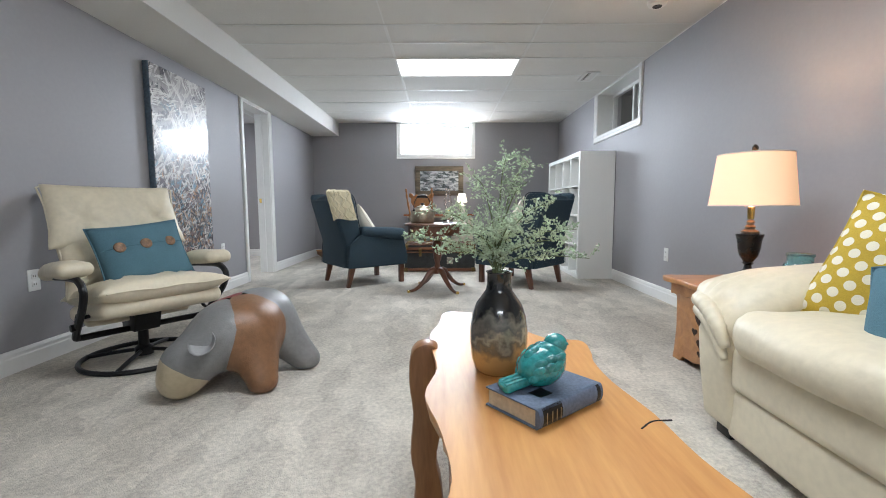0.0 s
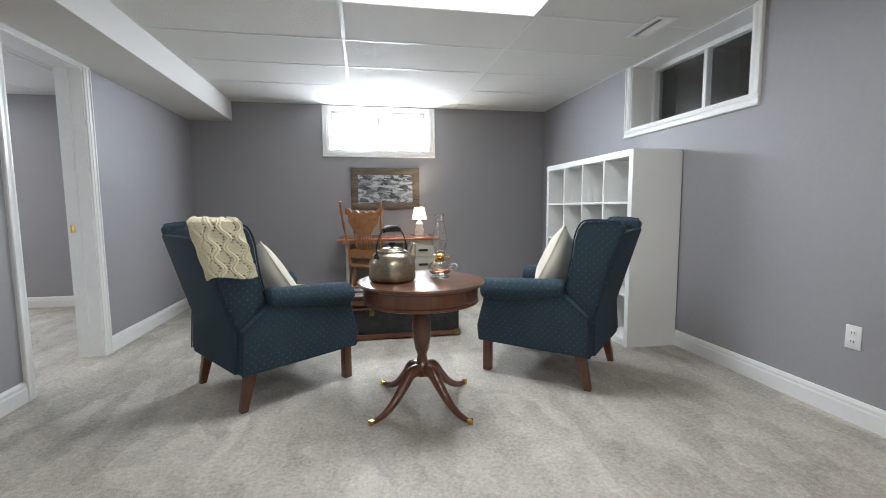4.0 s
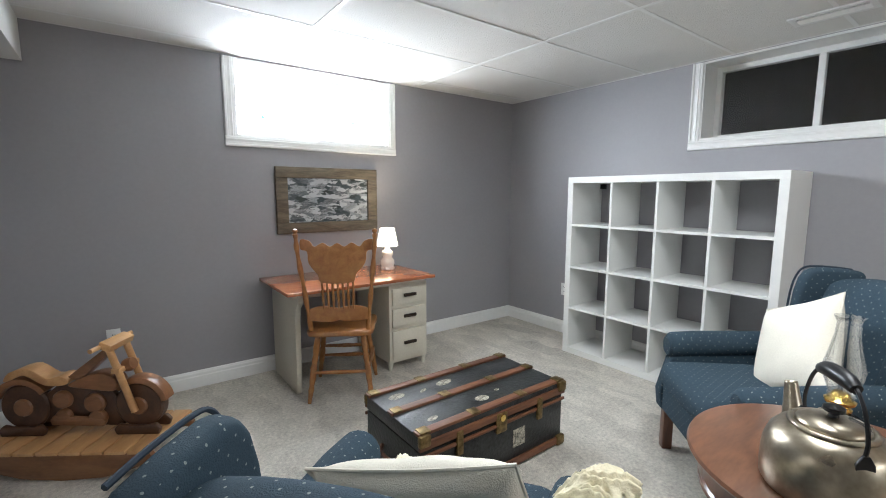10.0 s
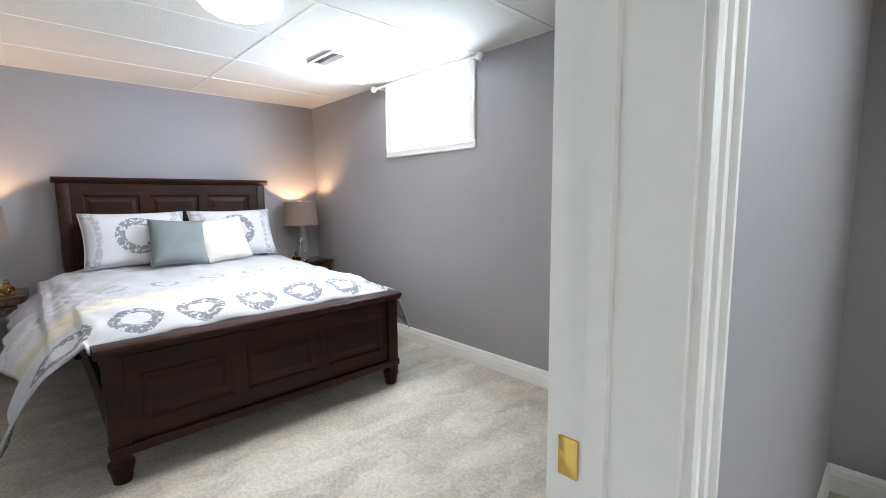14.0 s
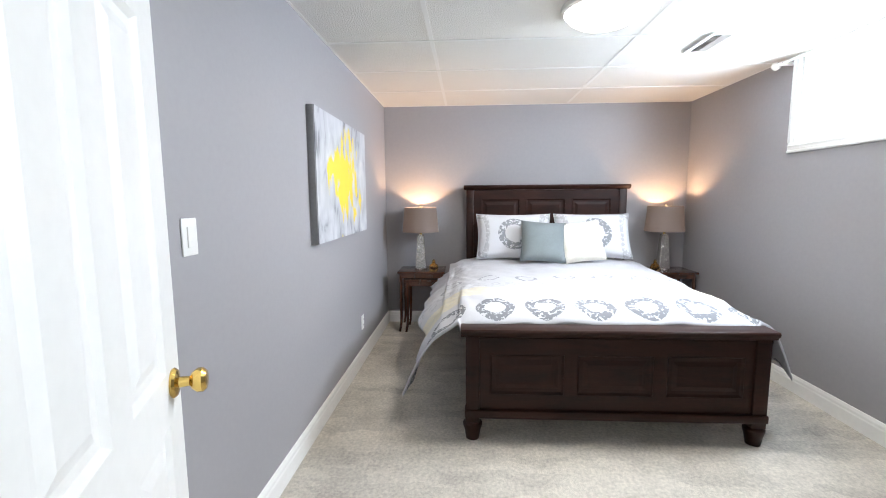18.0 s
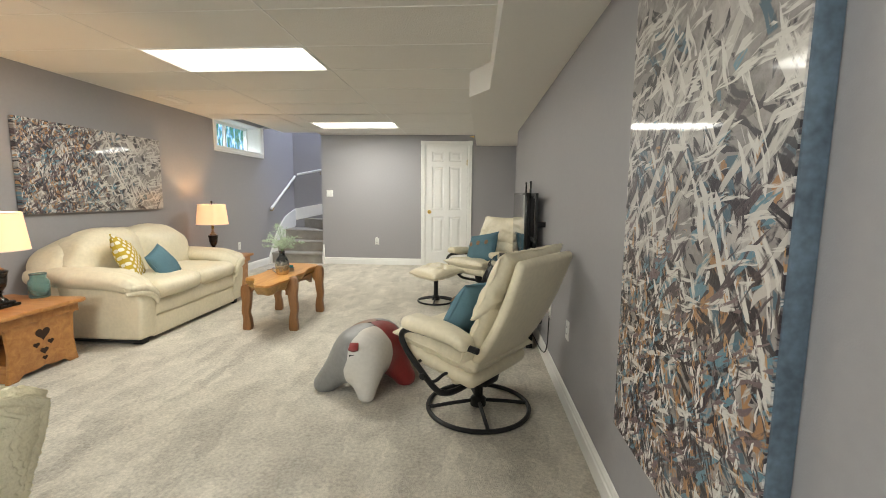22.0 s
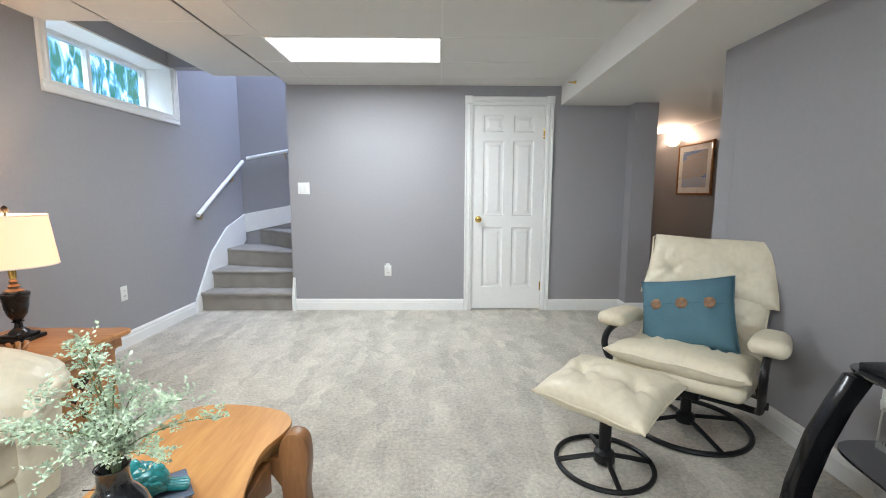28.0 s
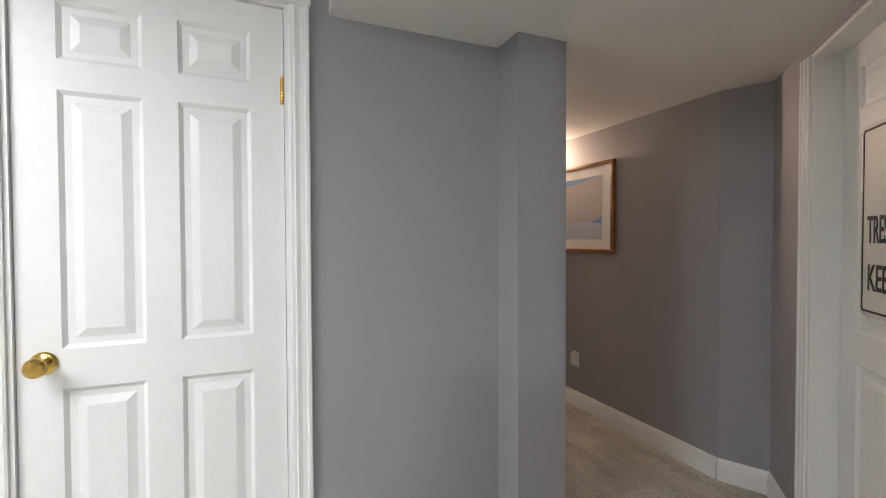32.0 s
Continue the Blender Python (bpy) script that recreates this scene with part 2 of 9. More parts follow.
def washed_out_garden(m):
    """Pale blue-green leaf shapes that only just show against the glare, low down."""
    n, l, b = nodes_of(m)
    tc = n.new("ShaderNodeTexCoord")
    t = n.new("ShaderNodeTexNoise")
    t.inputs["Scale"].default_value, t.inputs["Detail"].default_value, t.inputs["Distortion"].default_value = 4.5, 6, 0.9
    l.new(tc.outputs["Object"], t.inputs["Vector"])
    ramp = n.new("ShaderNodeValToRGB")
    ramp.color_ramp.elements[0].position, ramp.color_ramp.elements[0].color = 0.36, (0.14, 0.19, 0.22, 1)
    ramp.color_ramp.elements[1].position, ramp.color_ramp.elements[1].color = 0.47, (0.93, 0.97, 1.0, 1)
    l.new(t.outputs["Fac"], ramp.inputs["Fac"])
    l.new(ramp.outputs["Color"], b.inputs["Emission Color"])


washed_out_garden(GLOWWHITE)
DIFFUSER = emitter("fluorescent_diffuser", (1.0, 0.98, 0.94), 3.0)

# ---- mesh helpers ----
def thing(name, m=None, label="", category="", group="", kind=""):
    ob = new(name)
    ob.empty_display_size = 0.1
    if m is not None:
        ob.matrix_world = m
    return tagged(ob, label, category, group, kind)


def mesh_of(name, bm, mats, smooth=False):
    me = bpy.data.meshes.new(name)
    bm.normal_update()
    bm.to_mesh(me)
    bm.free()
    for mt in mats if isinstance(mats, (list, tuple)) else [mats]:
        me.materials.append(mt)
    if smooth:
        me.polygons.foreach_set("use_smooth", [True] * len(me.polygons))
        if smooth != "all":
            me.set_sharp_from_angle(angle=radians(smooth if smooth is not True else 35))
    return me


def part(name, bm, mats, parent=None, label="", smooth=True, m=None):
    ob = new(name, mesh_of(name, bm, mats, smooth))
    if parent is not None:
        ob.parent = parent
    if m is not None:
        ob.matrix_basis = m
    if label:
        ob["label"] = label
    return ob


def solid(name, bm, mats, label="", category="", group="", kind="", m=None, smooth=True):
    ob = part(name, bm, mats, None, "", smooth, m)
    return tagged(ob, label, category, group, kind)


def box(x0, x1, y0, y1, z0, z1, bevel=0.0, seg=2, bm=None, mi=0):
    own = bmesh.new()
    vs = [own.verts.new((x, y, z)) for x in (x0, x1) for y in (y0, y1) for z in (z0, z1)]
    for f in ((0, 1, 3, 2), (4, 6, 7, 5), (0, 4, 5, 1), (2, 3, 7, 6), (0, 2, 6, 4), (1, 5, 7, 3)):
        own.faces.new([vs[i] for i in f]).material_index = mi
    if bevel:
        bmesh.ops.bevel(own, geom=own.edges[:], offset=bevel, segments=seg, profile=0.5, affect="EDGES")
    if bm is None:
        return own
    return join(bm, own)


def join(bm, other, m=None):
    if m is not None:
        bmesh.ops.transform(other, matrix=m, verts=other.verts)
    me = bpy.data.meshes.new("tmp")
    other.to_mesh(me)
    other.free()
    bm.from_mesh(me)
    bpy.data.meshes.remove(me)
    return bm


def moved(bm, m):
    bmesh.ops.transform(bm, matrix=m, verts=bm.verts)
    return bm


def prism(outline, depth, bevel=0.0, seg=2, axis="z"):
    """Outline in two coordinates pushed along an axis from 0 to depth. axis z: (x, y); y: (x, z); x: (y, z)."""
    bm = bmesh.new()
    def at(p, d):
        return {"z": (p[0], p[1], d), "y": (p[0], d, p[1]), "x": (d, p[0], p[1])}[axis]
    lo = [bm.verts.new(at(p, 0)) for p in outline]
    hi = [bm.verts.new(at(p, depth)) for p in outline]
    n = len(outline)
    bm.faces.new(lo)
    bm.faces.new(hi)
    for i in range(n):
        bm.faces.new((lo[i], lo[(i + 1) % n], hi[(i + 1) % n], hi[i]))
    bmesh.ops.recalc_face_normals(bm, faces=bm.faces)
    if bevel:
        es = [e for e in bm.edges if len(e.link_faces) == 2 and e.calc_face_angle(0) > 0.6]
        bmesh.ops.bevel(bm, geom=es, offset=bevel, segments=seg, profile=0.5, affect="EDGES", clamp_overlap=True)
    return bm


def lathe(profile, n=24, bm=None, caps=True):
    """Turns (radius, z) points round the z axis."""
    own = bm or bmesh.new()
    rings = []
    for r, z in profile:
        if r < 1e-5:
            rings.append([own.verts.new((0, 0, z))])
        else:
            rings.append([own.verts.new((r * math.cos(2 * math.pi * i / n), r * math.sin(2 * math.pi * i / n), z)) for i in range(n)])
    for a, b in zip(rings, rings[1:]):
        for i in range(n):
            j = (i + 1) % n
            q = [a[i % len(a)], a[j % len(a)], b[j % len(b)], b[i % len(b)]]
            q = [v for k, v in enumerate(q) if v not in q[:k]]
            if len(q) > 2:
                own.faces.new(q)
    if caps:
        for ring in (rings[0], rings[-1]):
            if len(ring) > 2:
                own.faces.new(ring)
    else:
        bmesh.ops.remove_doubles(own, verts=own.verts, dist=1e-5)
    bmesh.ops.recalc_face_normals(own, faces=own.faces)
    return own


def smooth_line(points, n=8, closed=False):
    """A Catmull-Rom line through the points."""
    p = [Vector(q) for q in points]
    out = []
    m = len(p)
    for i in range(m if closed else m - 1):
        a = p[(i - 1) % m] if closed or i else p[0] * 2 - p[1]
        b, c = p[i], p[(i + 1) % m]
        d = p[(i + 2) % m] if closed or i + 2 < m else p[-1] * 2 - p[-2]
        for k in range(n):
            t = k / n
            out.append(0.5 * (2 * b + (c - a) * t + (2 * a - 5 * b + 4 * c - d) * t * t + (3 * b - 3 * c + d - a) * t ** 3))
    if not closed:
        out.append(p[-1])
    return out


def tube(points, r, n=10, closed=False, bm=None, flat=1.0):
    """A round bar along the points; r may be a list."""
    own = bm or bmesh.new()
    pts = [Vector(p) for p in points]
    m = len(pts)
    rings, ref = [], None
    for i, p in enumerate(pts):
        a = pts[(i - 1) % m] if closed or i else p
        b = pts[(i + 1) % m] if closed or i < m - 1 else p
        d = (b - a).normalized()
        if ref is None:
            ref = d.orthogonal().normalized() if abs(d.z) > 0.95 else d.cross(Vector((0, 0, 1))).normalized()
        ref = (ref - d * ref.dot(d)).normalized()
        up = d.cross(ref)
        rad = r[i] if isinstance(r, (list, tuple)) else r
        rings.append([own.verts.new(p + (ref * math.cos(2 * math.pi * k / n) + up * math.sin(2 * math.pi * k / n) * flat) * rad) for k in range(n)])
    for i in range(m if closed else m - 1):
        a, b = rings[i], rings[(i + 1) % m]
        for k in range(n):
            own.faces.new((a[k], a[(k + 1) % n], b[(k + 1) % n], b[k]))
    if not closed:
        own.faces.new(rings[0])
        own.faces.new(rings[-1])
    bmesh.ops.recalc_face_normals(own, faces=own.faces)
    return own


def cushion(sx, sy, sz, n=14, puff=2.6, edge=0.0, corner=5.0, wrinkle=0.0, seed=0.0):
    """A stuffed pad centred at the origin: square outline with round corners, thick in the middle, thin at the rim."""
    bm = bmesh.new()
    grid = {}
    for side in (1, -1):
        for i in range(n + 1):
            for j in range(n + 1):
                u, v = -1 + 2 * i / n, -1 + 2 * j / n
                rim = i in (0, n) or j in (0, n)
                if rim and side < 0 and edge == 0:
                    grid[side, i, j] = grid[1, i, j]
                    continue
                # pull the outline in between the corners
                w = (1 - abs(u) ** corner * 0.0)
                x = sx / 2 * u * (1 - 0.06 * (1 - abs(v) ** 2) * abs(u) ** 3) * w
                y = sy / 2 * v * (1 - 0.06 * (1 - abs(u) ** 2) * abs(v) ** 3)
                h = ((1 - abs(u) ** puff) * (1 - abs(v) ** puff)) ** 0.5
                z = side * (edge / 2 + (sz - edge) / 2 * h)
                if wrinkle:
                    z += wrinkle * h * noise.noise((x * 9 + seed, y * 9, side * 3 + seed))
                grid[side, i, j] = bm.verts.new((x, y, z))
    for side in (1, -1):
        for i in range(n):
            for j in range(n):
                q = [grid[side, i, j], grid[side, i + 1, j], grid[side, i + 1, j + 1], grid[side, i, j + 1]]
                bm.faces.new(q if side > 0 else q[::-1])
    if edge:
        ring = [(i, 0) for i in range(n)] + [(n, j) for j in range(n)] + [(n - i, n) for i in range(n)] + [(0, n - j) for j in range(n)]
        for a, b in zip(ring, ring[1:] + ring[:1]):
            bm.faces.new((grid[-1, a[0], a[1]], grid[-1, b[0], b[1]], grid[1, b[0], b[1]], grid[1, a[0], a[1]]))
    bmesh.ops.recalc_face_normals(bm, faces=bm.faces)
    return bm


def soft_box(sx, sy, sz, r=0.05, seg=4, cuts=0, bulge=0.0, wrinkle=0.0, seed=0.0):
    """A padded block centred at the origin with round edges and swollen faces."""
    bm = box(-sx / 2, sx / 2, -sy / 2, sy / 2, -sz / 2, sz / 2)
    bmesh.ops.bevel(bm, geom=bm.edges[:], offset=r, segments=seg, profile=0.5, affect="EDGES")
    if cuts:
        es = [e for e in bm.edges if e.calc_length() > max(r * 1.2, 0.03)]
        bmesh.ops.subdivide_edges(bm, edges=es, cuts=cuts, use_grid_fill=True)
    for v in bm.verts:
        u, w, q = 2 * v.co.x / sx, 2 * v.co.y / sy, 2 * v.co.z / sz
        bu, bw, bq = 1 - u * u, 1 - w * w, 1 - q * q
        d = Vector((u * bw * bq, w * bu * bq, q * bu * bw)) * bulge
        if wrinkle:
            d += v.normal * wrinkle * noise.noise(v.co * 7 + Vector((seed, seed, seed)))
        v.co += d
    return bm


def slab_with_holes(us, vs, solid_at, d0, d1, axis):
    """Cells between the cut lines us (along) and vs (up), solid where solid_at(u, v). axis: the wall's normal, x, y or z."""
    bm = bmesh.new()
    cache = {}
    def vert(u, v, d):
        k = (round(u, 4), round(v, 4), d)
        if k not in cache:
            cache[k] = bm.verts.new({"x": (d, u, v), "y": (u, d, v), "z": (u, v, d)}[axis])
        return cache[k]
    nu, nv = len(us) - 1, len(vs) - 1
    on = [[solid_at((us[i] + us[i + 1]) / 2, (vs[j] + vs[j + 1]) / 2) for j in range(nv)] for i in range(nu)]
    for i in range(nu):
        for j in range(nv):
            if not on[i][j]:
                continue
            a, b, c, d = us[i], us[i + 1], vs[j], vs[j + 1]
            for dd in (d0, d1):
                bm.faces.new([vert(a, c, dd), vert(b, c, dd), vert(b, d, dd), vert(a, d, dd)])
            for (p, q), (ii, jj) in ((((a, c), (b, c)), (i, j - 1)), (((b, c), (b, d)), (i + 1, j)), (((b, d), (a, d)), (i, j + 1)), (((a, d), (a, c)), (i - 1, j))):
                if not (0 <= ii < nu and 0 <= jj < nv and on[ii][jj]):
                    bm.faces.new([vert(*p, d0), vert(*q, d0), vert(*q, d1), vert(*p, d1)])
    bmesh.ops.recalc_face_normals(bm, faces=bm.faces)
    return bm


def wall(name, axis, d0, d1, u0, u1, z0, z1, holes=(), mats=None, label="", uts=()):
    """holes: (u0, u1, z0, z1)."""
    us = sorted({u0, u1, *uts, *[h for o in holes for h in o[:2] if u0 < h < u1]})
    vs = sorted({z0, z1, *[h for o in holes for h in o[2:] if z0 < h < z1]})
    bm = slab_with_holes(us, vs, lambda u, v: not any(o[0] < u < o[1] and o[2] < v < o[3] for o in holes), d0, d1, axis)
    return solid(name, bm, mats or WALL, label or "smooth grey painted wall", "wall", kind="structure", smooth=False)

# ---- structure ----
XL, XR, YN, YF, H, HS = -2.02, 2.11, -1.50, 8.68, 2.225, 2.03
BX0, BY0 = -6.44, 5.65          # bedroom's head wall and picture wall
HX = -3.50                      # hall's end wall
DOOR_B = (6.105, 6.80)          # bedroom doorway along the wall

floor = solid("floor", slab_with_holes([-7.2, XR + 0.3], [-6.0, 9.3], lambda u, v: True, -0.12, 0.0, "z"), CARPET,
              "pale beige cut-pile carpet with vacuum marks", "floor", kind="structure", smooth=False)

wall("wall_north", "y", YF, YF + 0.30, BX0 - 0.15, XR + 0.30, 0, 2.6, [(-0.54, 0.64, 1.70, 2.215), (-5.00, -4.08, 1.66, 2.215)])
wall("wall_east", "x", XR, XR + 0.30, -2.56, YF, 0, 4.4, [(5.655, 6.845, 1.69, 2.218), (-1.24, 0.04, 1.875, 2.30)])
wall("wall_west", "x", XL - 0.155, XL, 0.32, YF, 0, 2.4, [(DOOR_B[0], DOOR_B[1], -1, 2.0)])
wall("wall_bedroom_south", "y", BY0 - 0.12, BY0, BX0 - 0.15, XL - 0.155, 0, 2.4)
wall("wall_bedroom_west", "x", BX0 - 0.15, BX0, BY0, YF, 0, 2.4)
wall("wall_south", "y", YN - 0.12, YN, -2.165, 1.17, 0, 2.4, [(-1.365, -0.635, -1, 2.055)])
# hall past the end of the west wall
wall("wall_pilaster", "y", -1.62, -1.35, -2.385, -2.165, 0, 2.4)
wall("wall_hall_east", "x", -2.385, -2.265, -5.0, -1.62, 0, 2.4)
wall("wall_hall_west", "x", HX - 0.12, HX, -4.9, -1.50, 0, 2.4, [(-4.62, -3.84, -1, 1.98)])
wall("wall_hall_end", "y", -5.02, -4.90, -3.8, -2.2, 0, 2.4)
# slanting wall with the sign door, between the hall and the west wall's end
AX, AY, DG = -3.274, -0.976, math.sqrt(0.5)


def slant(u, d):
    """u along the slanting wall from the door's far side, d into it."""
    return (AX + DG * (u - d), AY + DG * (u + d))


for name, line, z0 in (("wall_slant_far", [(-3.50, -1.50), (-3.60, -1.30), slant(0, 0), slant(0, 0.15), (-3.84, -1.26), (-3.64, -1.50)], 0),
                       ("wall_slant_near", [slant(0.85, 0), slant(0.92, 0), (-2.20, -0.004), (XL, 0.18), (XL, 0.319), (XL - 0.155, 0.319), slant(0.85, 0.15)], 0),
                       ("wall_slant_head", [slant(0, 0), slant(0.85, 0), slant(0.85, 0.15), slant(0, 0.15)], 1.99),
                       ("wall_slant_back", [slant(-0.3, 0.16), slant(1.2, 0.16), slant(1.2, 0.26), slant(-0.3, 0.26)], 0)):
    solid(name, moved(prism(line, 2.4 - z0), pose(0, 0, z0)), WALL, "grey painted slanting wall of the hall", "wall", kind="structure", smooth=False)
# room behind the hall's far doorway, and closets behind the doors
wall("wall_back_room", "x", -4.9, -4.78, -5.0, -3.4, 0, 2.4)
wall("wall_back_room", "y", -3.52, -3.40, -4.78, -3.62, 0, 2.4)
wall("wall_back_room", "y", -5.02, -4.90, -4.78, -3.8, 0, 2.4)
# stairwell: tall walls, open to the floor above
wall("wall_stair_back", "y", -2.68, -2.56, -1.4, XR + 0.30, 0, 4.4)
wall("wall_stair_side", "y", YN - 0.12, YN - 0.004, -1.4, 1.17, 2.4, 4.4)
wall("wall_stair_end", "x", -1.52, -1.40, -2.68, YN - 0.13, 1.0, 4.4)
wall("wall_stair_header", "y", -1.32, -1.20, 1.15, XR, 2.30, 4.4)
solid("ceiling_stair", box(-1.6, XR + 0.3, -2.75, -1.1, 4.4, 4.5), SOFFIT, "white ceiling above the stairwell", "ceiling", kind="structure", smooth=False)


def tiled_ceiling(name, xs, ys, z, skip, bar=0.024):
    """Lay-in tiles between bars; one mesh. skip(x, y): no tile there."""
    bm = bmesh.new()
    for i in range(len(xs) - 1):
        for j in range(len(ys) - 1):
            if skip((xs[i] + xs[i + 1]) / 2, (ys[j] + ys[j + 1]) / 2):
                continue
            sag = 0.003 * random.random()
            b = bar / 2
            box(xs[i] + b, xs[i + 1] - b, ys[j] + b, ys[j + 1] - b, z + 0.0025 + sag * 0.6, z + 0.02, bm=bm, mi=0)
    def bar_run(fixed, lo, hi, along_y):
        cuts = sorted({lo, hi, *[c for c in (ys if along_y else xs) if lo < c < hi]})
        for a, c in zip(cuts, cuts[1:]):
            mid = (a + c) / 2
            sides = [(fixed - 0.05, mid), (fixed + 0.05, mid)] if along_y else [(mid, fixed - 0.05), (mid, fixed + 0.05)]
            if all(skip(*s) for s in sides):
                continue
            if along_y:
                box(fixed - bar / 2, fixed + bar / 2, a, c, z, z + 0.012, bm=bm, mi=1)
            else:
                box(a, c, fixed - bar / 2, fixed + bar / 2, z + 0.0008, z + 0.012, bm=bm, mi=1)
    for x in xs:
        bar_run(x, ys[0], ys[-1], True)
    for y in ys:
        bar_run(y, xs[0], xs[-1], False)
    return solid(name, bm, [TILE, TBAR], "white textured lay-in tiles in a metal grid", "ceiling", kind="structure", smooth=False)


panel_cells = [(-0.285, 0.91, 5.50, 6.06), (-0.275, 0.925, 2.36, 2.93), (-0.33, 0.875, -0.75, -0.19)]


def main_skip(x, y):
    if any(a < x < b and c < y < d for a, b, c, d in panel_cells):
        return True
    if x > 1.70 and -1.20 < y < 0.06:
        return True
    return (x > 1.14 and y < -1.20) or (x < -1.60)




def build_main_ceiling():
    """Grid columns differ along the room, so the tiles are laid in three bands."""
    bm_parts = []
    bands = [
        ([-1.60, -0.33, 0.875, 1.14], [YN, -1.20, -0.75, -0.19, 0.40]),
        ([1.14, 1.70], [-1.20, 0.06, 0.40]),
        ([1.70, XR], [0.06, 0.40]),
        ([-1.60, -0.28, 0.92, XR], [0.40, 1.06, 1.71, 2.36, 2.93, 3.53, 4.13, 4.73]),
        ([-1.60, -0.28, 0.92, XR], [4.73, 5.12, 5.50, 6.06, 6.655, 7.26, 7.865, 8.47, YF]),
    ]
    for i, (xs, ys) in enumerate(bands):
        ob = tiled_ceiling("ceiling", xs, ys, H, main_skip, 0.022 if i == 4 else 0.009)
        bm_parts.append(ob)
    return bm_parts


build_main_ceiling()
tiled_ceiling("ceiling_bedroom", [BX0] + [-5.83 + 0.61 * k for k in range(0, 6)] + [XL - 0.155], [BY0, 6.285, 7.48, YF], H, lambda x, y: False)
# Unseen slabs added above the tiles to keep sky light out.
solid("unseen_ceiling_cover", box(-7.2, 1.14, YN - 0.12, 9.3, 2.42, 2.5), SOFFIT, "plain ceiling closing the basement", "ceiling", kind="structure", smooth=False)
solid("unseen_ceiling_cover", box(1.14, XR + 0.3, 0.06, 9.3, 2.42, 2.5), SOFFIT, "plain ceiling closing the basement", "ceiling", kind="structure", smooth=False)
# box round the ducts along the west side; wider past an angled jog
duct_box = prism([(XL, YF), (XL - 0.1, 0.3), (XL - 0.1, YN), (-1.50, YN), (-1.415, 2.24), (-1.575, 2.52), (-1.575, YF)], 0.24)
for v in duct_box.verts:
    v.co.z += 2.045 - 0.0034 * (v.co.y - YN) if v.co.z < 0.1 else 2.02
solid("soffit", duct_box, SOFFIT, "white painted duct box below the ceiling", "soffit", kind="structure", smooth=False)
solid("ceiling_hall", box(-4.95, XL - 0.1, -5.05, 0.43, 2.047, 2.11), SOFFIT, "low smooth white hall ceiling", "ceiling", kind="structure", smooth=False)
# raised pocket over the high window beside the stairs
solid("window_pocket", prism([(1.70, 0.06), (1.70, -1.20), (1.64, -1.20), (1.64, 0.12), (XR, 0.12), (XR, 0.06)], 0.2), WHITE, "white boxed ceiling edge beside the window", "trim", kind="structure", smooth=False, m=pose(0, 0, H + 0.004))
solid("ceiling_pocket", box(1.64, XR, -1.20, 0.12, 2.43, 2.47), SOFFIT, "white pocket ceiling over the window", "ceiling", kind="structure", smooth=False)


# baseboards: moulded profile, 0.115 high
BASE = [(0, 0), (0.016, 0), (0.016, 0.075), (0.012, 0.083), (0.012, 0.098), (0.006, 0.112), (0, 0.115)]


def baseboard(x0, y0, x1, y1):
    """Runs from one floor point to another; the room lies to the right of the way."""
    d = Vector((x1 - x0, y1 - y0, 0))
    ang = math.degrees(math.atan2(d.y, d.x))
    bm = bmesh.new()
    a = [bm.verts.new((0.001, -o, z)) for o, z in BASE]
    b = [bm.verts.new((d.length - 0.001, -o, z)) for o, z in BASE]
    for i in range(len(BASE) - 1):
        bm.faces.new((a[i], a[i + 1], b[i + 1], b[i]))
    bm.faces.new(a)
    bm.faces.new(b)
    bmesh.ops.recalc_face_normals(bm, faces=bm.faces)
    return solid("baseboard", bm, WHITE, "white moulded baseboard", "baseboard", kind="structure", smooth=False, m=pose(x0, y0, 0, 0, 0, ang))


CW = 0.068
for seg in [(XL, YF, XR, YF), (XR, YF, XR, -1.38), (XL, DOOR_B[1] + CW, XL, YF), (XL, 0.18, XL, DOOR_B[0] - CW),
            (1.17, YN, -0.635 + CW, YN), (-1.365 - CW, YN, -2.165, YN), (-2.165, YN, -2.165, -1.35), (-2.165, -1.35, -2.385, -1.35), (-2.385, -1.35, -2.385, -4.9),
            (HX, -3.84 + CW, HX, -1.50), (HX, -1.50, -3.60, -1.30), (-3.60, -1.30) + slant(-CW, 0), (-2.20, -0.004, XL, 0.18),
            (BX0, BY0, BX0, YF), (BX0, YF, XL - 0.155, YF), (XL - 0.155, YF, XL - 0.155, DOOR_B[1] + CW), (XL - 0.155, BY0, BX0, BY0), (-2.385, -4.9, HX, -4.9), (HX, -4.9, HX, -4.62 - CW)]:
    baseboard(*seg)

# ---- doors and windows ----
def moulding_bar(length, w=CW, t=0.018):
    """A door or window casing bar along +x, its inner edge at y 0, proud to +z."""
    prof = [(0, 0), (0, t * 0.6), (0.006, t * 0.75), (0.016, t * 0.75), (0.02, t), (0.034, t * 0.8), (w - 0.018, t * 0.8), (w - 0.014, t * 1.15), (w - 0.004, t * 1.15), (w, t * 0.8), (w, 0)]
    bm = bmesh.new()
    a = [bm.verts.new((0, y, z)) for y, z in prof]
    b = [bm.verts.new((length, y, z)) for y, z in prof]
    for i in range(len(prof) - 1):
        bm.faces.new((a[i], a[i + 1], b[i + 1], b[i]))
    bm.faces.new(a)
    bm.faces.new(b)
    bmesh.ops.recalc_face_normals(bm, faces=bm.faces)
    return bm


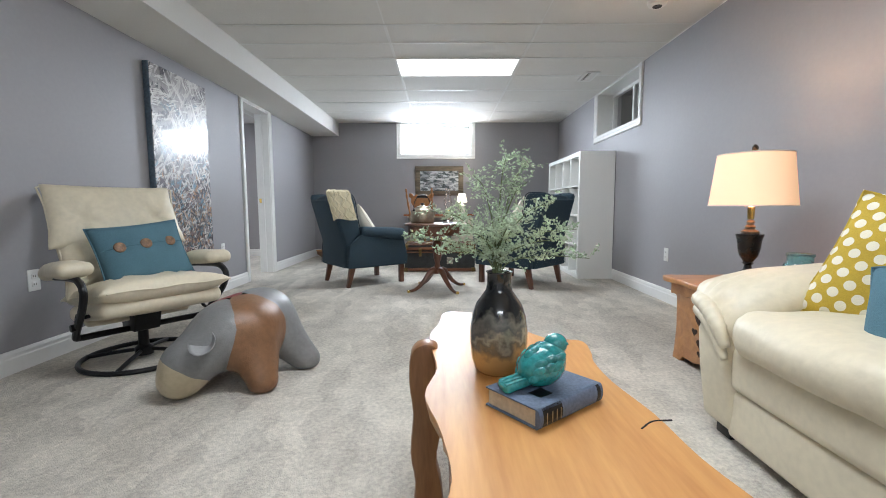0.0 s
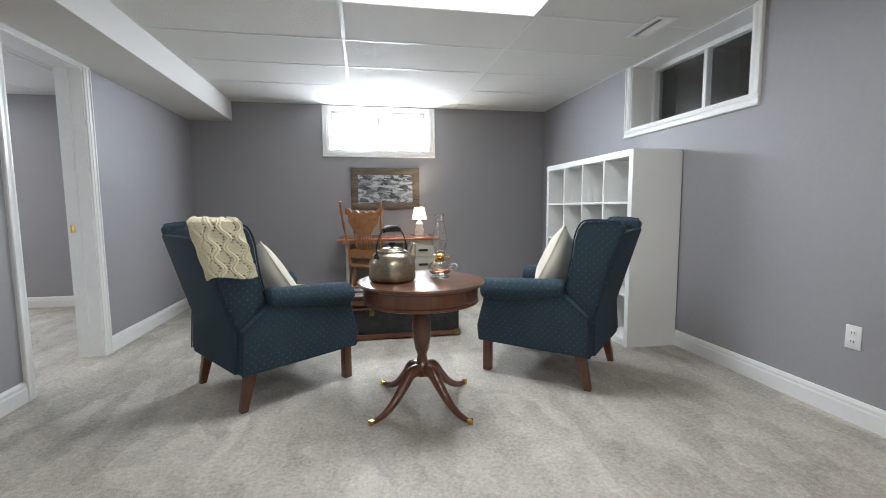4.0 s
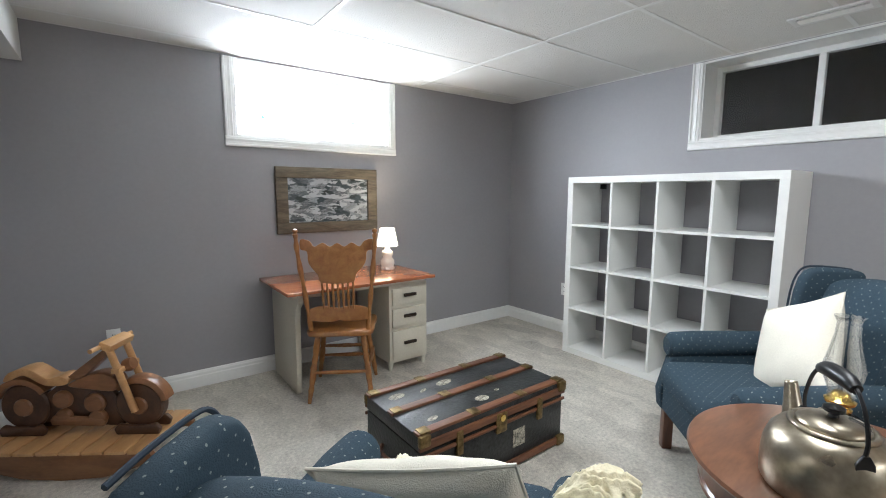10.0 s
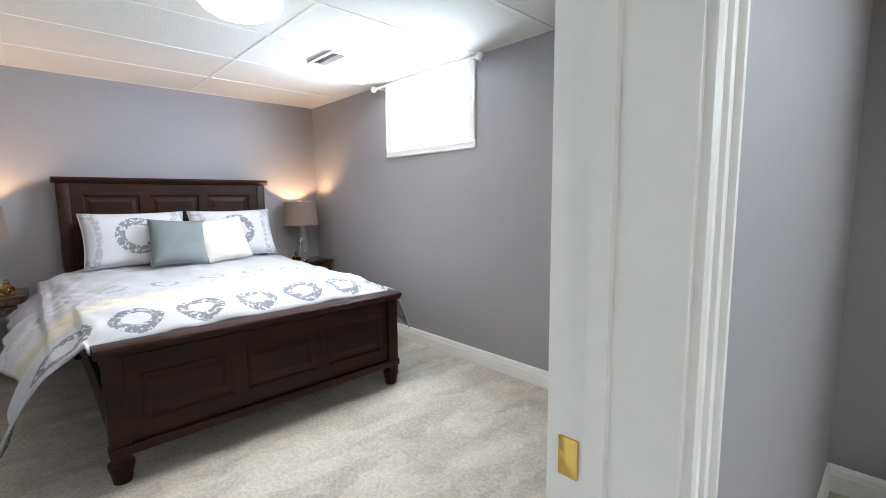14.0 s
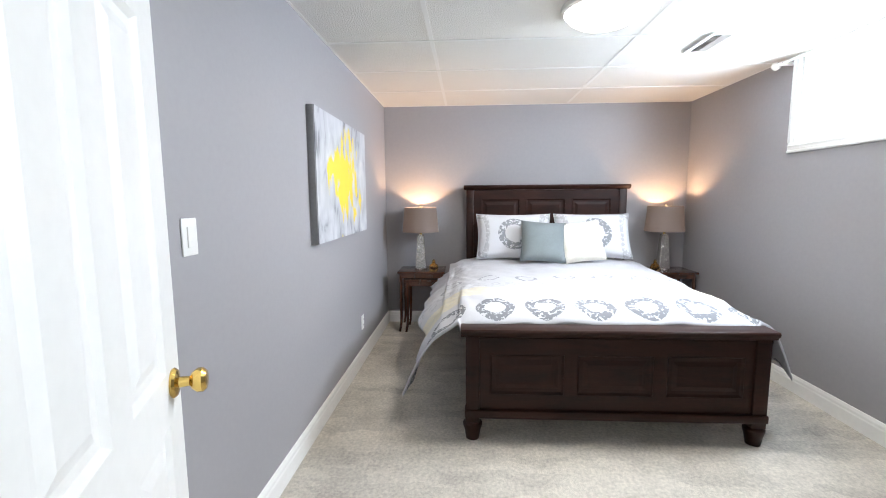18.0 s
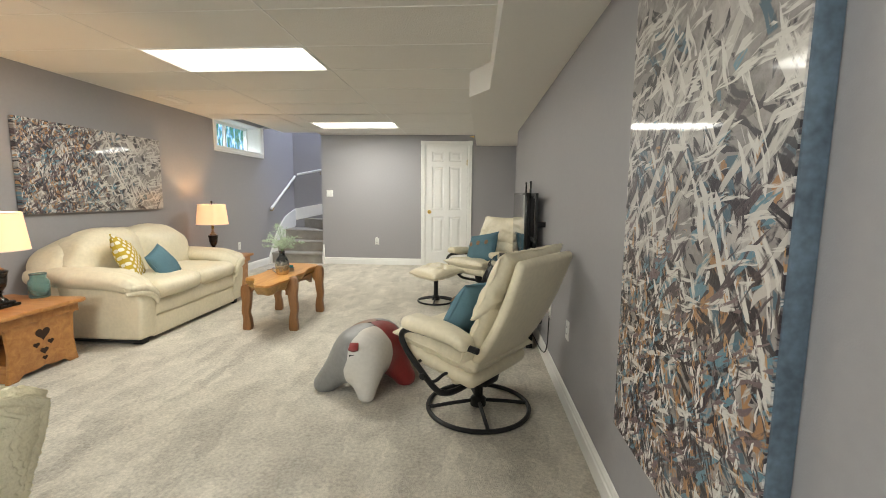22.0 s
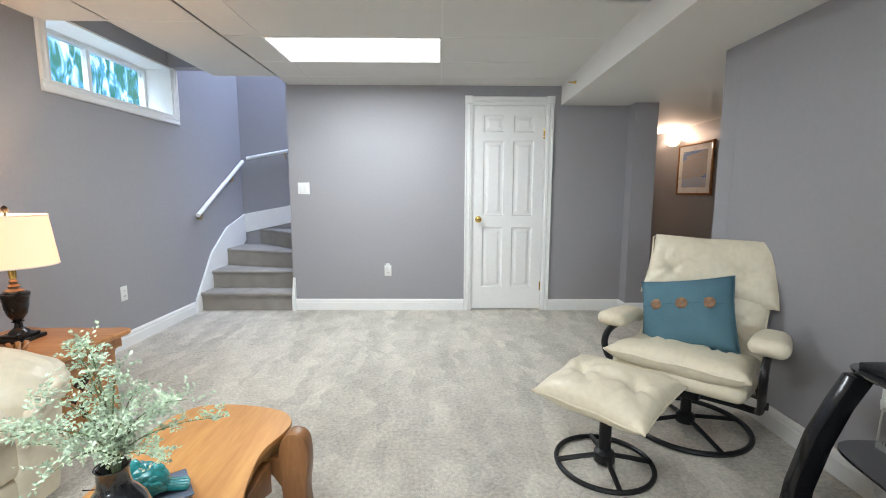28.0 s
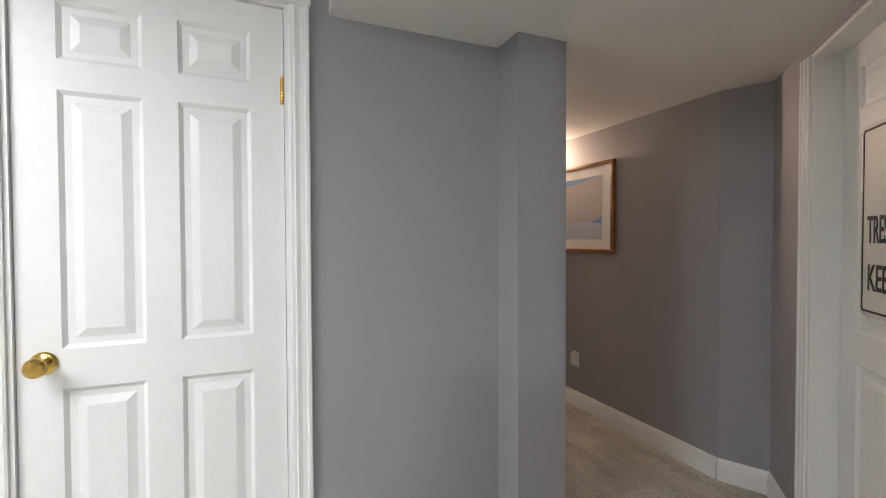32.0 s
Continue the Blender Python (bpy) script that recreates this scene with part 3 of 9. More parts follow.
def casing(parent, w, h, m, sill=False, top=True, z0=0.0):
    """Bars round an opening w wide, from z0 to h, in the plane y = 0, proud to -y; the opening starts at x = 0."""
    def bar(length, mm):
        part("casing", moulding_bar(length), WHITE, parent, m=m @ mm, smooth=False)
    up = Matrix(((0, -1, 0, 0), (0, 0, -1, 0), (1, 0, 0, 0), (0, 0, 0, 1)))       # x->z, y->-x, z->-y
    up2 = Matrix(((0, 1, 0, 0), (0, 0, -1, 0), (1, 0, 0, 0), (0, 0, 0, 1)))
    bar(h - z0 - 0.0005, Matrix.Translation((0, 0, z0)) @ up)
    bar(h - z0 - 0.0005, Matrix.Translation((w, 0, z0)) @ up2)
    if top:
        across = Matrix(((1, 0, 0, 0), (0, 0, -1, 0), (0, 1, 0, 0), (0, 0, 0, 1)))
        bar(w + 2 * CW, Matrix.Translation((-CW, 0, h)) @ across)
    if sill:
        across2 = Matrix(((1, 0, 0, 0), (0, 0, -1, 0), (0, -1, 0, 0), (0, 0, 0, 1)))
        bar(w + 2 * CW, Matrix.Translation((-CW, 0, z0)) @ across2)


def raised_panel(w, h):
    """A door's sunk and raised field, centred in x, from z 0 to h, proud to -y."""
    bm = bmesh.new()
    rings = [(0.0, 0.0), (0.012, 0.010), (0.030, 0.010), (0.055, 0.002)]
    loops = []
    for ins, dep in rings:
        loops.append([bm.verts.new(p) for p in ((-w / 2 + ins, dep, ins), (w / 2 - ins, dep, ins), (w / 2 - ins, dep, h - ins), (-w / 2 + ins, dep, h - ins))])
    for a, b in zip(loops, loops[1:]):
        for i in range(4):
            bm.faces.new((a[i], a[(i + 1) % 4], b[(i + 1) % 4], b[i]))
    bm.faces.new(loops[-1])
    bmesh.ops.recalc_face_normals(bm, faces=bm.faces)
    return bm


def knob(parent, m):
    k = part("door_knob", lathe([(0.0, 0), (0.031, 0), (0.033, 0.004), (0.028, 0.010), (0.012, 0.014), (0.011, 0.034), (0.020, 0.040), (0.027, 0.050), (0.027, 0.060), (0.020, 0.068), (0, 0.070)], 24), BRASS, parent, "polished brass knob", m=m)
    return k


def panel_door(name, w, h, m, label, knob_x, sides=(-1,), hinge_x=None, leaf=0.035):
    """Six-panel leaf, x from 0 to w, thickness from y 0 to leaf, panels on y = 0 and y = leaf."""
    d = thing(name, m, label, "door", kind="structure")
    st, mid = 0.105 * w / 0.73, 0.095 * w / 0.73
    pw = (w - 2 * st - mid) / 2
    rows = [(0.225, 0.615), (0.955, 0.735), (1.775, 0.165)]
    sc = h / 2.03
    rows = [(z * sc, q * sc) for z, q in rows]
    cols = [(st, st + pw), (st + pw + mid, w - st)]
    holes = [(a, b, z, z + q) for a, b in cols for z, q in rows]
    us = sorted({0, w, *[v for o in holes for v in o[:2]]})
    vs = sorted({0, h, *[v for o in holes for v in o[2:]]})
    bm = slab_with_holes(us, vs, lambda u, v: not any(o[0] < u < o[1] and o[2] < v < o[3] for o in holes), 0, leaf, "y")
    body = part("door_leaf", bm, WHITE, d, smooth=False)
    for a, b, z, z2 in holes:
        for sgn in (-1, 1):
            mm = pose((a + b) / 2, 0 if sgn < 0 else leaf, z, 0, 0, 0 if sgn < 0 else 180)
            part("panel", raised_panel(b - a, z2 - z), WHITE, d, m=mm, smooth=False)
    for sgn in sides:
        knob(d, pose(knob_x, 0 if sgn < 0 else leaf, 0.92 * sc, 90 if sgn < 0 else -90))
    if hinge_x is not None:
        for z in (0.24, 1.76):
            hb = lathe([(0, -0.045), (0.004, -0.045), (0.004, 0.045), (0, 0.045)], 10)
            box(-0.007, 0.007, 0.004, 0.007, -0.044, 0.044, bm=hb)
            part("hinge", hb, BRASS, d, "brass hinge", m=pose(hinge_x, -0.008, z * sc))
    return d


def jamb(parent, w, h, m, depth=0.12):
    for a, b, c, d in ((-0.004, 0.012, 0, h), (w - 0.012, w + 0.004, 0, h)):
        part("jamb", box(a, b, -0.002, depth + 0.002, c, d - 0.012), WHITE, parent, m=m, smooth=False)
    part("jamb", box(-0.004, w + 0.004, -0.002, depth + 0.002, h - 0.012, h + 0.004), WHITE, parent, m=m, smooth=False)


# closet door in the south wall, closed; local -y looks into the room
M_D1 = pose(-0.635, YN, 0, 0, 0, 180)
dframe = thing("door_frame_1", M_D1, "white moulded casing with corner blocks", "door frame", kind="structure")
casing(dframe, 0.73, 2.055, pose(0, 0, 0))
for bx in (-CW - 0.004, 0.73 - 0.004):
    part("corner_block", box(bx, bx + CW + 0.008, -0.026, 0, 2.055, 2.055 + CW + 0.006, 0.004), WHITE, dframe, smooth=False)
jamb(dframe, 0.73, 2.055, pose(0, 0, 0))
panel_door("door_1", 0.702, 2.03, M_D1 @ pose(0.014, 0.012, 0.012), "closed white six-panel door with brass knob", 0.06, (-1,), hinge_x=0.698)

# bedroom door, standing open against the picture wall
M_D2 = pose(XL, DOOR_B[0], 0, 0, 0, 90)
dframe = thing("door_frame_2", M_D2, "white moulded casing of the bedroom doorway", "door frame", kind="structure")
BW = DOOR_B[1] - DOOR_B[0]
casing(dframe, BW, 2.0, pose(0, 0, 0))
casing(dframe, BW, 2.0, pose(BW, 0.155, 0, 0, 0, 180))
jamb(dframe, BW, 2.0, pose(0, 0, 0), 0.155)
part("strike_plate", box(BW - 0.016, BW - 0.0115, 0.112, 0.140, 0.887, 0.940, 0.002), BRASS, dframe, "brass strike plate")
part("door_stop", box(BW - 0.024, BW - 0.0125, 0.075, 0.10, 0, 1.985), WHITE, dframe, smooth=False)
part("door_stop", box(0.0125, 0.024, 0.075, 0.10, 0, 1.985), WHITE, dframe, smooth=False)
panel_door("door_2", 0.69, 1.98, pose(XL - 0.196, DOOR_B[0] - 0.022, 0.01, 0, 0, 202), "white six-panel bedroom door standing open", 0.63, (-1, 1))

# hall door with the sign
M_D3 = pose(AX, AY, 0, 0, 0, 45)
dframe = thing("door_frame_3", M_D3, "white casing of the hall door", "door frame", kind="structure")
casing(dframe, 0.85, 1.99, pose(0, 0, 0), top=False)
jamb(dframe, 0.85, 1.99, pose(0, 0, 0), 0.14)
panel_door("door_3", 0.82, 1.965, M_D3 @ pose(0.015, 0.095, 0.012), "closed white six-panel door in the hall", 0.76, (-1,))
M_D4 = pose(HX, -4.62, 0, 0, 0, 90)
dframe = thing("door_frame_4", M_D4, "white casing of the far hall doorway", "door frame", kind="structure")
casing(dframe, 0.78, 1.98, pose(0, 0, 0), top=False)
jamb(dframe, 0.78, 1.98, pose(0, 0, 0))


def window(name, m, w, z0, z1, depth, label, mull=None, sash=0.035, sashmat=None, cased_top=False):
    """A recessed window; opening from x 0 to w, wall face at y = 0, glass at y = depth."""
    wd = thing(name, m, label, "window", kind="structure")
    casing(wd, w, z1, pose(0, 0, 0), sill=True, top=cased_top, z0=z0)
    t = 0.012
    part("window_sill", box(0.001, w - 0.001, -0.006, depth, z0 - 0.002, z0 + t), WHITE, wd, smooth=False)
    for a, b in ((-0.002, t), (w - t, w + 0.002)):
        part("side_lining", box(a, b, -0.004, depth, z0 + t, z1), WHITE, wd, smooth=False)
    part("head_lining", box(t, w - t, -0.004, depth, z1 - t, z1 + 0.002), WHITE, wd, smooth=False)
    s = sash
    for a, b, c, d in ((t, t + s, z0 + t, z1 - t), (w - t - s, w - t, z0 + t, z1 - t), (t + s, w - t - s, z0 + t, z0 + t + s), (t + s, w - t - s, z1 - t - s, z1 - t)):
        part("window_frame", box(a, b, depth - 0.055, depth, c, d, 0.003), sashmat or WHITE, wd, smooth=False)
    xs = [t + s, w - t - s]
    if mull:
        part("mullion", box(mull - 0.018, mull + 0.018, depth - 0.05, depth - 0.004, z0 + t + s, z1 - t - s, 0.003), sashmat or WHITE, wd, smooth=False)
        xs = [t + s, mull - 0.018, mull + 0.018, w - t - s]
    for i in range(0, len(xs), 2):
        pane = part("pane", box(xs[i], xs[i + 1], depth - 0.03, depth - 0.026, z0 + t + s, z1 - t - s), WINDOWGLASS, wd, smooth=False)
        pane.visible_shadow = False
    return wd


window("window_1", pose(-0.54, YF, 0), 1.18, 1.70, 2.215, 0.26, "white recessed basement window flooded with daylight", 0.59)
window("window_2", pose(XR, 6.845, 0, 0, 0, -90), 1.19, 1.69, 2.218, 0.24, "white slider window with a dark space behind", 0.6)
window("window_3", pose(XR, 0.04, 0, 0, 0, -90), 1.28, 1.875, 2.30, 0.27, "white slider window with greenery outside", 0.62)
window("window_4", pose(-5.00, YF, 0), 0.92, 1.66, 2.215, 0.26, "white bedroom window behind a lowered blind", 0.46)


# ---- built-in fixtures ----
for i, (px, py) in enumerate(PANELS):
    a, b, c, d = panel_cells[i]
    lp = thing("ceiling_light", pose(0, 0, 0), "recessed fluorescent panel glowing white in the ceiling", "ceiling light", "fluorescent panels")
    part("diffuser", box(a + 0.012, b - 0.012, c + 0.012, d - 0.012, H + 0.012, H + 0.016), DIFFUSER, lp, smooth=False)
    part("frame", slab_with_holes([a, a + 0.014, b - 0.014, b], [c, c + 0.014, d - 0.014, d], lambda u, v, q=(a, b, c, d): not (q[0] + 0.014 < u < q[1] - 0.014 and q[2] + 0.014 < v < q[3] - 0.014), H - 0.004, H + 0.02, "z"), TBAR, lp, "white metal rim", smooth=False)
    part("housing", box(a - 0.01, b + 0.01, c - 0.01, d + 0.01, H + 0.03, H + 0.08), TBAR, lp, smooth=False)


def outlet(m, label="white duplex wall outlet", switch=0, w=0.07):
    """Plate in the local x-z plane, proud to -y."""
    o = thing("light_switch" if switch else "wall_outlet", m, label, "switch" if switch else "outlet")
    part("plate", box(-w / 2, w / 2, -0.006, 0, -0.057, 0.057, 0.003), PLASTIC, o)
    if switch:
        n = switch
        for k in range(n):
            x = (k - (n - 1) / 2) * 0.046
            part("rocker", box(x - 0.015, x + 0.015, -0.010, -0.005, -0.032, 0.032, 0.002), PLASTIC, o)
    else:
        for z in (-0.021, 0.021):
            part("socket", box(-0.016, 0.016, -0.008, -0.005, z - 0.014, z + 0.014, 0.002), PLASTIC, o)
            for sx in (-0.006, 0.006):
                part("slot", box(sx - 0.0012, sx + 0.0012, -0.0088, -0.0078, z - 0.004, z + 0.006), BLACK, o, smooth=False)
    return o


outlet(pose(-1.30, YF, 0.43))
outlet(pose(XR, 5.0, 0.41, 0, 0, -90))
outlet(pose(XR, -0.42, 0.42, 0, 0, -90))
outlet(pose(XR, 7.95, 0.42, 0, 0, -90))
outlet(pose(XL, 3.52, 0.45, 0, 0, 90))
outlet(pose(XL, 2.95, 0.42, 0, 0, 90))
outlet(pose(XL, 5.53, 0.42, 0, 0, 90))
o = outlet(pose(0.205, YN, 0.41, 0, 0, 180), "white wall outlet with a plug-in night light")
part("night_light", box(-0.018, 0.018, -0.035, -0.009, 0.01, 0.075, 0.006), PLASTIC, o)
outlet(pose(1.03, YN, 1.235, 0, 0, 180), "white double light switch", 2, 0.115)
outlet(pose(-5.30, BY0, 0.32, 0, 0, 180))
outlet(pose(-3.19, BY0, 1.195, 0, 0, 180), "white single light switch", 1, 0.072)
o = outlet(pose(HX, -2.62, 0.36, 0, 0, 90), "white wall outlet with a plugged-in device")
part("plug", box(-0.02, 0.02, -0.04, -0.009, -0.04, 0.05, 0.006), PLASTIC, o)


def ceiling_vent(x, y, rz):
    v = thing("ceiling_vent", pose(x, y, H - 0.001, 0, 0, rz), "white louvred ceiling register", "vent", "ceiling registers")
    part("frame", slab_with_holes([-0.17, -0.145, 0.145, 0.17], [-0.075, -0.05, 0.05, 0.075], lambda a, b: not (abs(a) < 0.145 and abs(b) < 0.05), -0.008, 0.0, "z"), WHITE, v, smooth=False)
    # Black sheet paints the dark between the slats; no duct depth is built.
    part("duct", box(-0.145, 0.145, -0.05, 0.05, 0.0, 0.004), BLACK, v, smooth=False)
    for k in range(7):
        y0 = -0.043 + k * 0.0143
        part("slat", moved(box(-0.145, 0.145, -0.006, 0.006, -0.001, 0.001), pose(0, y0, -0.004, 35 if k < 4 else -35)), WHITE, v, smooth=False)


ceiling_vent(1.74, 6.09, 90)
ceiling_vent(1.78, 1.33, 90)
ceiling_vent(-4.75, 7.95, 0)
d = thing("smoke_detector", pose(1.64, 4.36, H), "round white smoke detector on the ceiling", "smoke detector")
part("body", lathe([(0, -0.032), (0.045, -0.032), (0.058, -0.024), (0.062, -0.008), (0.066, -0.006), (0.066, 0), (0, 0)], 28), PLASTIC, d)
part("sensor_ring", lathe([(0.020, -0.034), (0.028, -0.036), (0.032, -0.031), (0.018, -0.031)], 24), BLACK, d)
d = thing("door_holder", pose(-1.46, -0.92, 2.12, 0, 90, 0), "small brass hook on the duct box", "hook")
part("hook", lathe([(0, 0), (0.016, 0), (0.008, 0.02), (0.005, 0.05), (0.011, 0.058), (0, 0.062)], 12), BRASS, d)

# bedroom dome light
d = thing("dome_light", pose(-4.2, 7.16, H), "round white flush dome light glowing on the ceiling", "ceiling light")
part("rim", lathe([(0.19, 0), (0.205, 0), (0.205, -0.02), (0.19, -0.026), (0.185, -0.01)], 40), WHITE, d)
part("dome", lathe([(0.186, -0.018), (0.17, -0.05), (0.13, -0.075), (0.07, -0.088), (0, -0.092)], 40), emitter("lit_glass_dome", (1.0, 0.96, 0.88), 4.0), d, "glowing glass dome").visible_shadow = False

# stairs: two straight steps, then winders that turn behind the wall
STEPCARPET = material("stair_carpet", (0.36, 0.335, 0.30), 0.95, vary=0.14, scale=7, fine=190, bump=0.9, bump_scale=260, spec=0.1)
stairs = thing("staircase", pose(0, 0, 0), "beige carpeted winding staircase with white stringers", "stairs", kind="structure")
RISE = 0.187
plans = [[(XR, -1.46), (XR, -2.56), (1.17, -2.56), (1.17, -1.46)],
         [(XR, -1.70), (XR, -2.56), (1.17, -2.56), (1.17, -1.70)],
         [(XR, -2.05), (XR, -2.56), (0.9, -2.56), (0.9, -1.70), (1.17, -1.80)],
         [(XR, -2.56), (0.9, -2.56), (0.9, -1.63), (1.17, -1.84), (1.62, -2.30), (1.92, -2.56)][1:],
         [(1.30, -2.56), (0.9, -2.56), (0.9, -1.63), (1.10, -1.84)],
         [(0.95, -2.56), (-1.2, -2.56), (-1.2, -1.63), (0.95, -1.63)],
         [(0.70, -2.56), (-1.2, -2.56), (-1.2, -1.63), (0.70, -1.63)],
         [(0.45, -2.56), (-1.2, -2.56), (-1.2, -1.63), (0.45, -1.63)]]
for k, poly in enumerate(plans):
    cx, cy = sum(p[0] for p in poly) / len(poly), sum(p[1] for p in poly) / len(poly)
    inset = [(x + (cx - x) * 0.012, y + (cy - y) * 0.012) for x, y in poly]
    part("riser", prism(inset, RISE - 0.035), STEPCARPET, stairs, m=pose(0, 0, RISE * k + 0.001), smooth=False)
    part("tread", prism([(x, y + (0.018 if y > -1.9 and k < 3 else 0)) for x, y in poly], 0.036, 0.014, 3), STEPCARPET, stairs, m=pose(0, 0, RISE * (k + 1) - 0.036))
part("stringer", prism([(-1.38, 0.001), (-1.38, 0.13), (-1.72, 0.56), (-2.08, 0.80), (-2.555, 0.93), (-2.555, 0.60), (-2.1, 0.38), (-1.50, 0.001)], -0.022, 0.004, 2, "x"), WHITE, stairs, m=pose(XR - 0.001, 0, 0), smooth=False)
part("stringer", prism([(XR - 0.02, 0.93), (1.4, 1.06), (0.6, 1.55), (0.6, 1.35), (1.4, 0.85), (XR - 0.02, 0.70)], 0.02, 0.004, 2, "y"), WHITE, stairs, m=pose(0, -2.559, 0), smooth=False)
part("stringer", prism([(-1.49, 0.001), (-1.44, 0.001), (-1.44, 0.13), (-1.49, 0.34)], 0.03, 0.003, 2, "x"), WHITE, stairs, m=pose(1.142, 0, 0), smooth=False)
rail = thing("handrail", pose(0, 0, 0), "white wooden handrail on the stair wall", "handrail", kind="structure")
part("rail", tube([(XR - 0.06, -1.42, 0.97), (XR - 0.06, -2.47, 1.56)], 0.022, 12), WHITE, rail)
part("rail", tube([(XR - 0.10, -2.50, 1.60), (0.9, -2.50, 1.80), (0.2, -2.50, 2.2)], 0.022, 12), WHITE, rail)
for y, z in ((-1.5, 1.0), (-2.2, 1.39)):
    part("bracket", tube([(XR, y, z - 0.07), (XR - 0.05, y, z - 0.07), (XR - 0.06, y, z - 0.02)], 0.007, 8), BRASS, rail, "small brass bracket")
part("bracket", tube([(1.55, -2.559, 1.61), (1.55, -2.51, 1.61), (1.55, -2.50, 1.67)], 0.007, 8), BRASS, rail, "small brass bracket")
v = thing("wall_vent", pose(1.32, -2.56, 1.22, 0, 0, 180), "small grey wall register by the stairs", "vent")
part("frame", box(-0.12, 0.12, -0.008, 0, -0.05, 0.05, 0.002), material("dull_metal", (0.30, 0.29, 0.28), 0.4, 0.6), v)
for k in range(5):
    part("slat", box(-0.105, 0.105, -0.012, -0.007, -0.036 + k * 0.017, -0.028 + k * 0.017), BLACK, v, smooth=False)

# outside the windows
LEAFY = bpy.data.materials.new("garden_backdrop")
LEAFY.use_nodes = True
_n, _l = LEAFY.node_tree.nodes, LEAFY.node_tree.links
_b = _n["Principled BSDF"]
_tc, _mp = _n.new("ShaderNodeTexCoord"), _n.new("ShaderNodeMapping")
_mp.inputs["Scale"].default_value = (1, 5, 2.2)
_l.new(_tc.outputs["Object"], _mp.inputs["Vector"])
_ns = _n.new("ShaderNodeTexNoise")
_ns.inputs["Scale"].default_value, _ns.inputs["Detail"].default_value, _ns.inputs["Distortion"].default_value = 2.2, 6, 1.2
_l.new(_mp.outputs[0], _ns.inputs["Vector"])
_rp = _n.new("ShaderNodeValToRGB")
for pos, col in ((0.0, (0.01, 0.05, 0.03, 1)), (0.44, (0.03, 0.17, 0.14, 1)), (0.52, (0.10, 0.34, 0.66, 1)), (0.64, (0.62, 0.85, 1.0, 1))):
    e = _rp.color_ramp.elements[0] if pos == 0 else _rp.color_ramp.elements.new(pos)
    e.position, e.color = pos, col
_rp.color_ramp.elements[-1].color = (0.95, 1, 1, 1)
_l.new(_ns.outputs["Fac"], _rp.inputs["Fac"])
_l.new(_rp.outputs["Color"], _b.inputs["Emission Color"])
_b.inputs["Emission Strength"].default_value = 1.7
_b.inputs["Base Color"].default_value = (0, 0, 0, 1)
solid("backdrop", box(2.75, 2.76, -3.2, 1.6, 1.6, 3.6), LEAFY, "bright garden greenery outside the window", "backdrop", kind="structure", smooth=False)
solid("backdrop", box(-1.1, 1.2, 9.25, 9.26, 1.2, 3.0), GLOWWHITE, "bright window well outside", "backdrop", kind="structure", smooth=False)
solid("backdrop", box(-5.6, -3.5, 9.25, 9.26, 1.2, 3.0), GLOWWHITE, "bright window well outside", "backdrop", kind="structure", smooth=False)
# Near-black colour stands in for the lack of light behind the east window.
DARKBACK = material("near_black_backing", (0.035, 0.035, 0.037), 0.9, vary=0.4, scale=3)
solid("dark_backing_box", slab_with_holes([5.2, 5.25, 7.3, 7.35], [1.4, 1.45, 2.6, 2.65], lambda u, v: not (5.25 < u < 7.3 and 1.45 < v < 2.6), XR + 0.301, 3.6, "x"), DARKBACK, "dark unlit space behind the window", "backdrop", kind="structure", smooth=False)
solid("dark_backing_box", box(3.6, 3.65, 5.2, 7.35, 1.4, 2.65), DARKBACK, "dark unlit space behind the window", "backdrop", kind="structure", smooth=False)
blind = thing("roller_blind", pose(-4.54, YF + 0.04, 0), "white roller blind glowing with daylight behind", "blind")
BLIND = material("glowing_blind_cloth", (0.85, 0.86, 0.86), 0.9, vary=0.02)
BLIND.node_tree.nodes["Principled BSDF"].inputs["Transmission Weight"].default_value = 0.0
# Emission stands in for daylight coming through the cloth.
_b = BLIND.node_tree.nodes["Principled BSDF"]
_b.inputs["Emission Color"].default_value, _b.inputs["Emission Strength"].default_value = (0.92, 0.97, 1.0, 1), 1.15
part("cloth", box(-0.44, 0.44, 0.0, 0.003, 1.715, 2.205), BLIND, blind, "sunlit white cloth", smooth=False)
part("hem_bar", box(-0.44, 0.44, -0.006, 0.008, 1.690, 1.715, 0.004), WHITE, blind)
rod = thing("curtain_rod", pose(-4.53, 8.60, 2.185), "thin white curtain rod with ball ends", "curtain rod")
part("pole", tube([(-0.58, 0, 0), (0.58, 0, 0)], 0.007, 10), WHITE, rod)
for sx in (-1, 1):
    part("finial", lathe([(0, -0.03), (0.012, -0.03), (0.014, -0.018), (0.026, -0.005), (0.028, 0.01), (0.016, 0.03), (0, 0.034)], 16), PLASTIC, rod, m=pose(sx * 0.61, 0, 0, 0, 90 * sx, 0))
    part("bracket", box(sx * 0.56 - 0.006, sx * 0.56 + 0.006, 0.0, 0.08, -0.012, 0.006, 0.002), WHITE, rod)


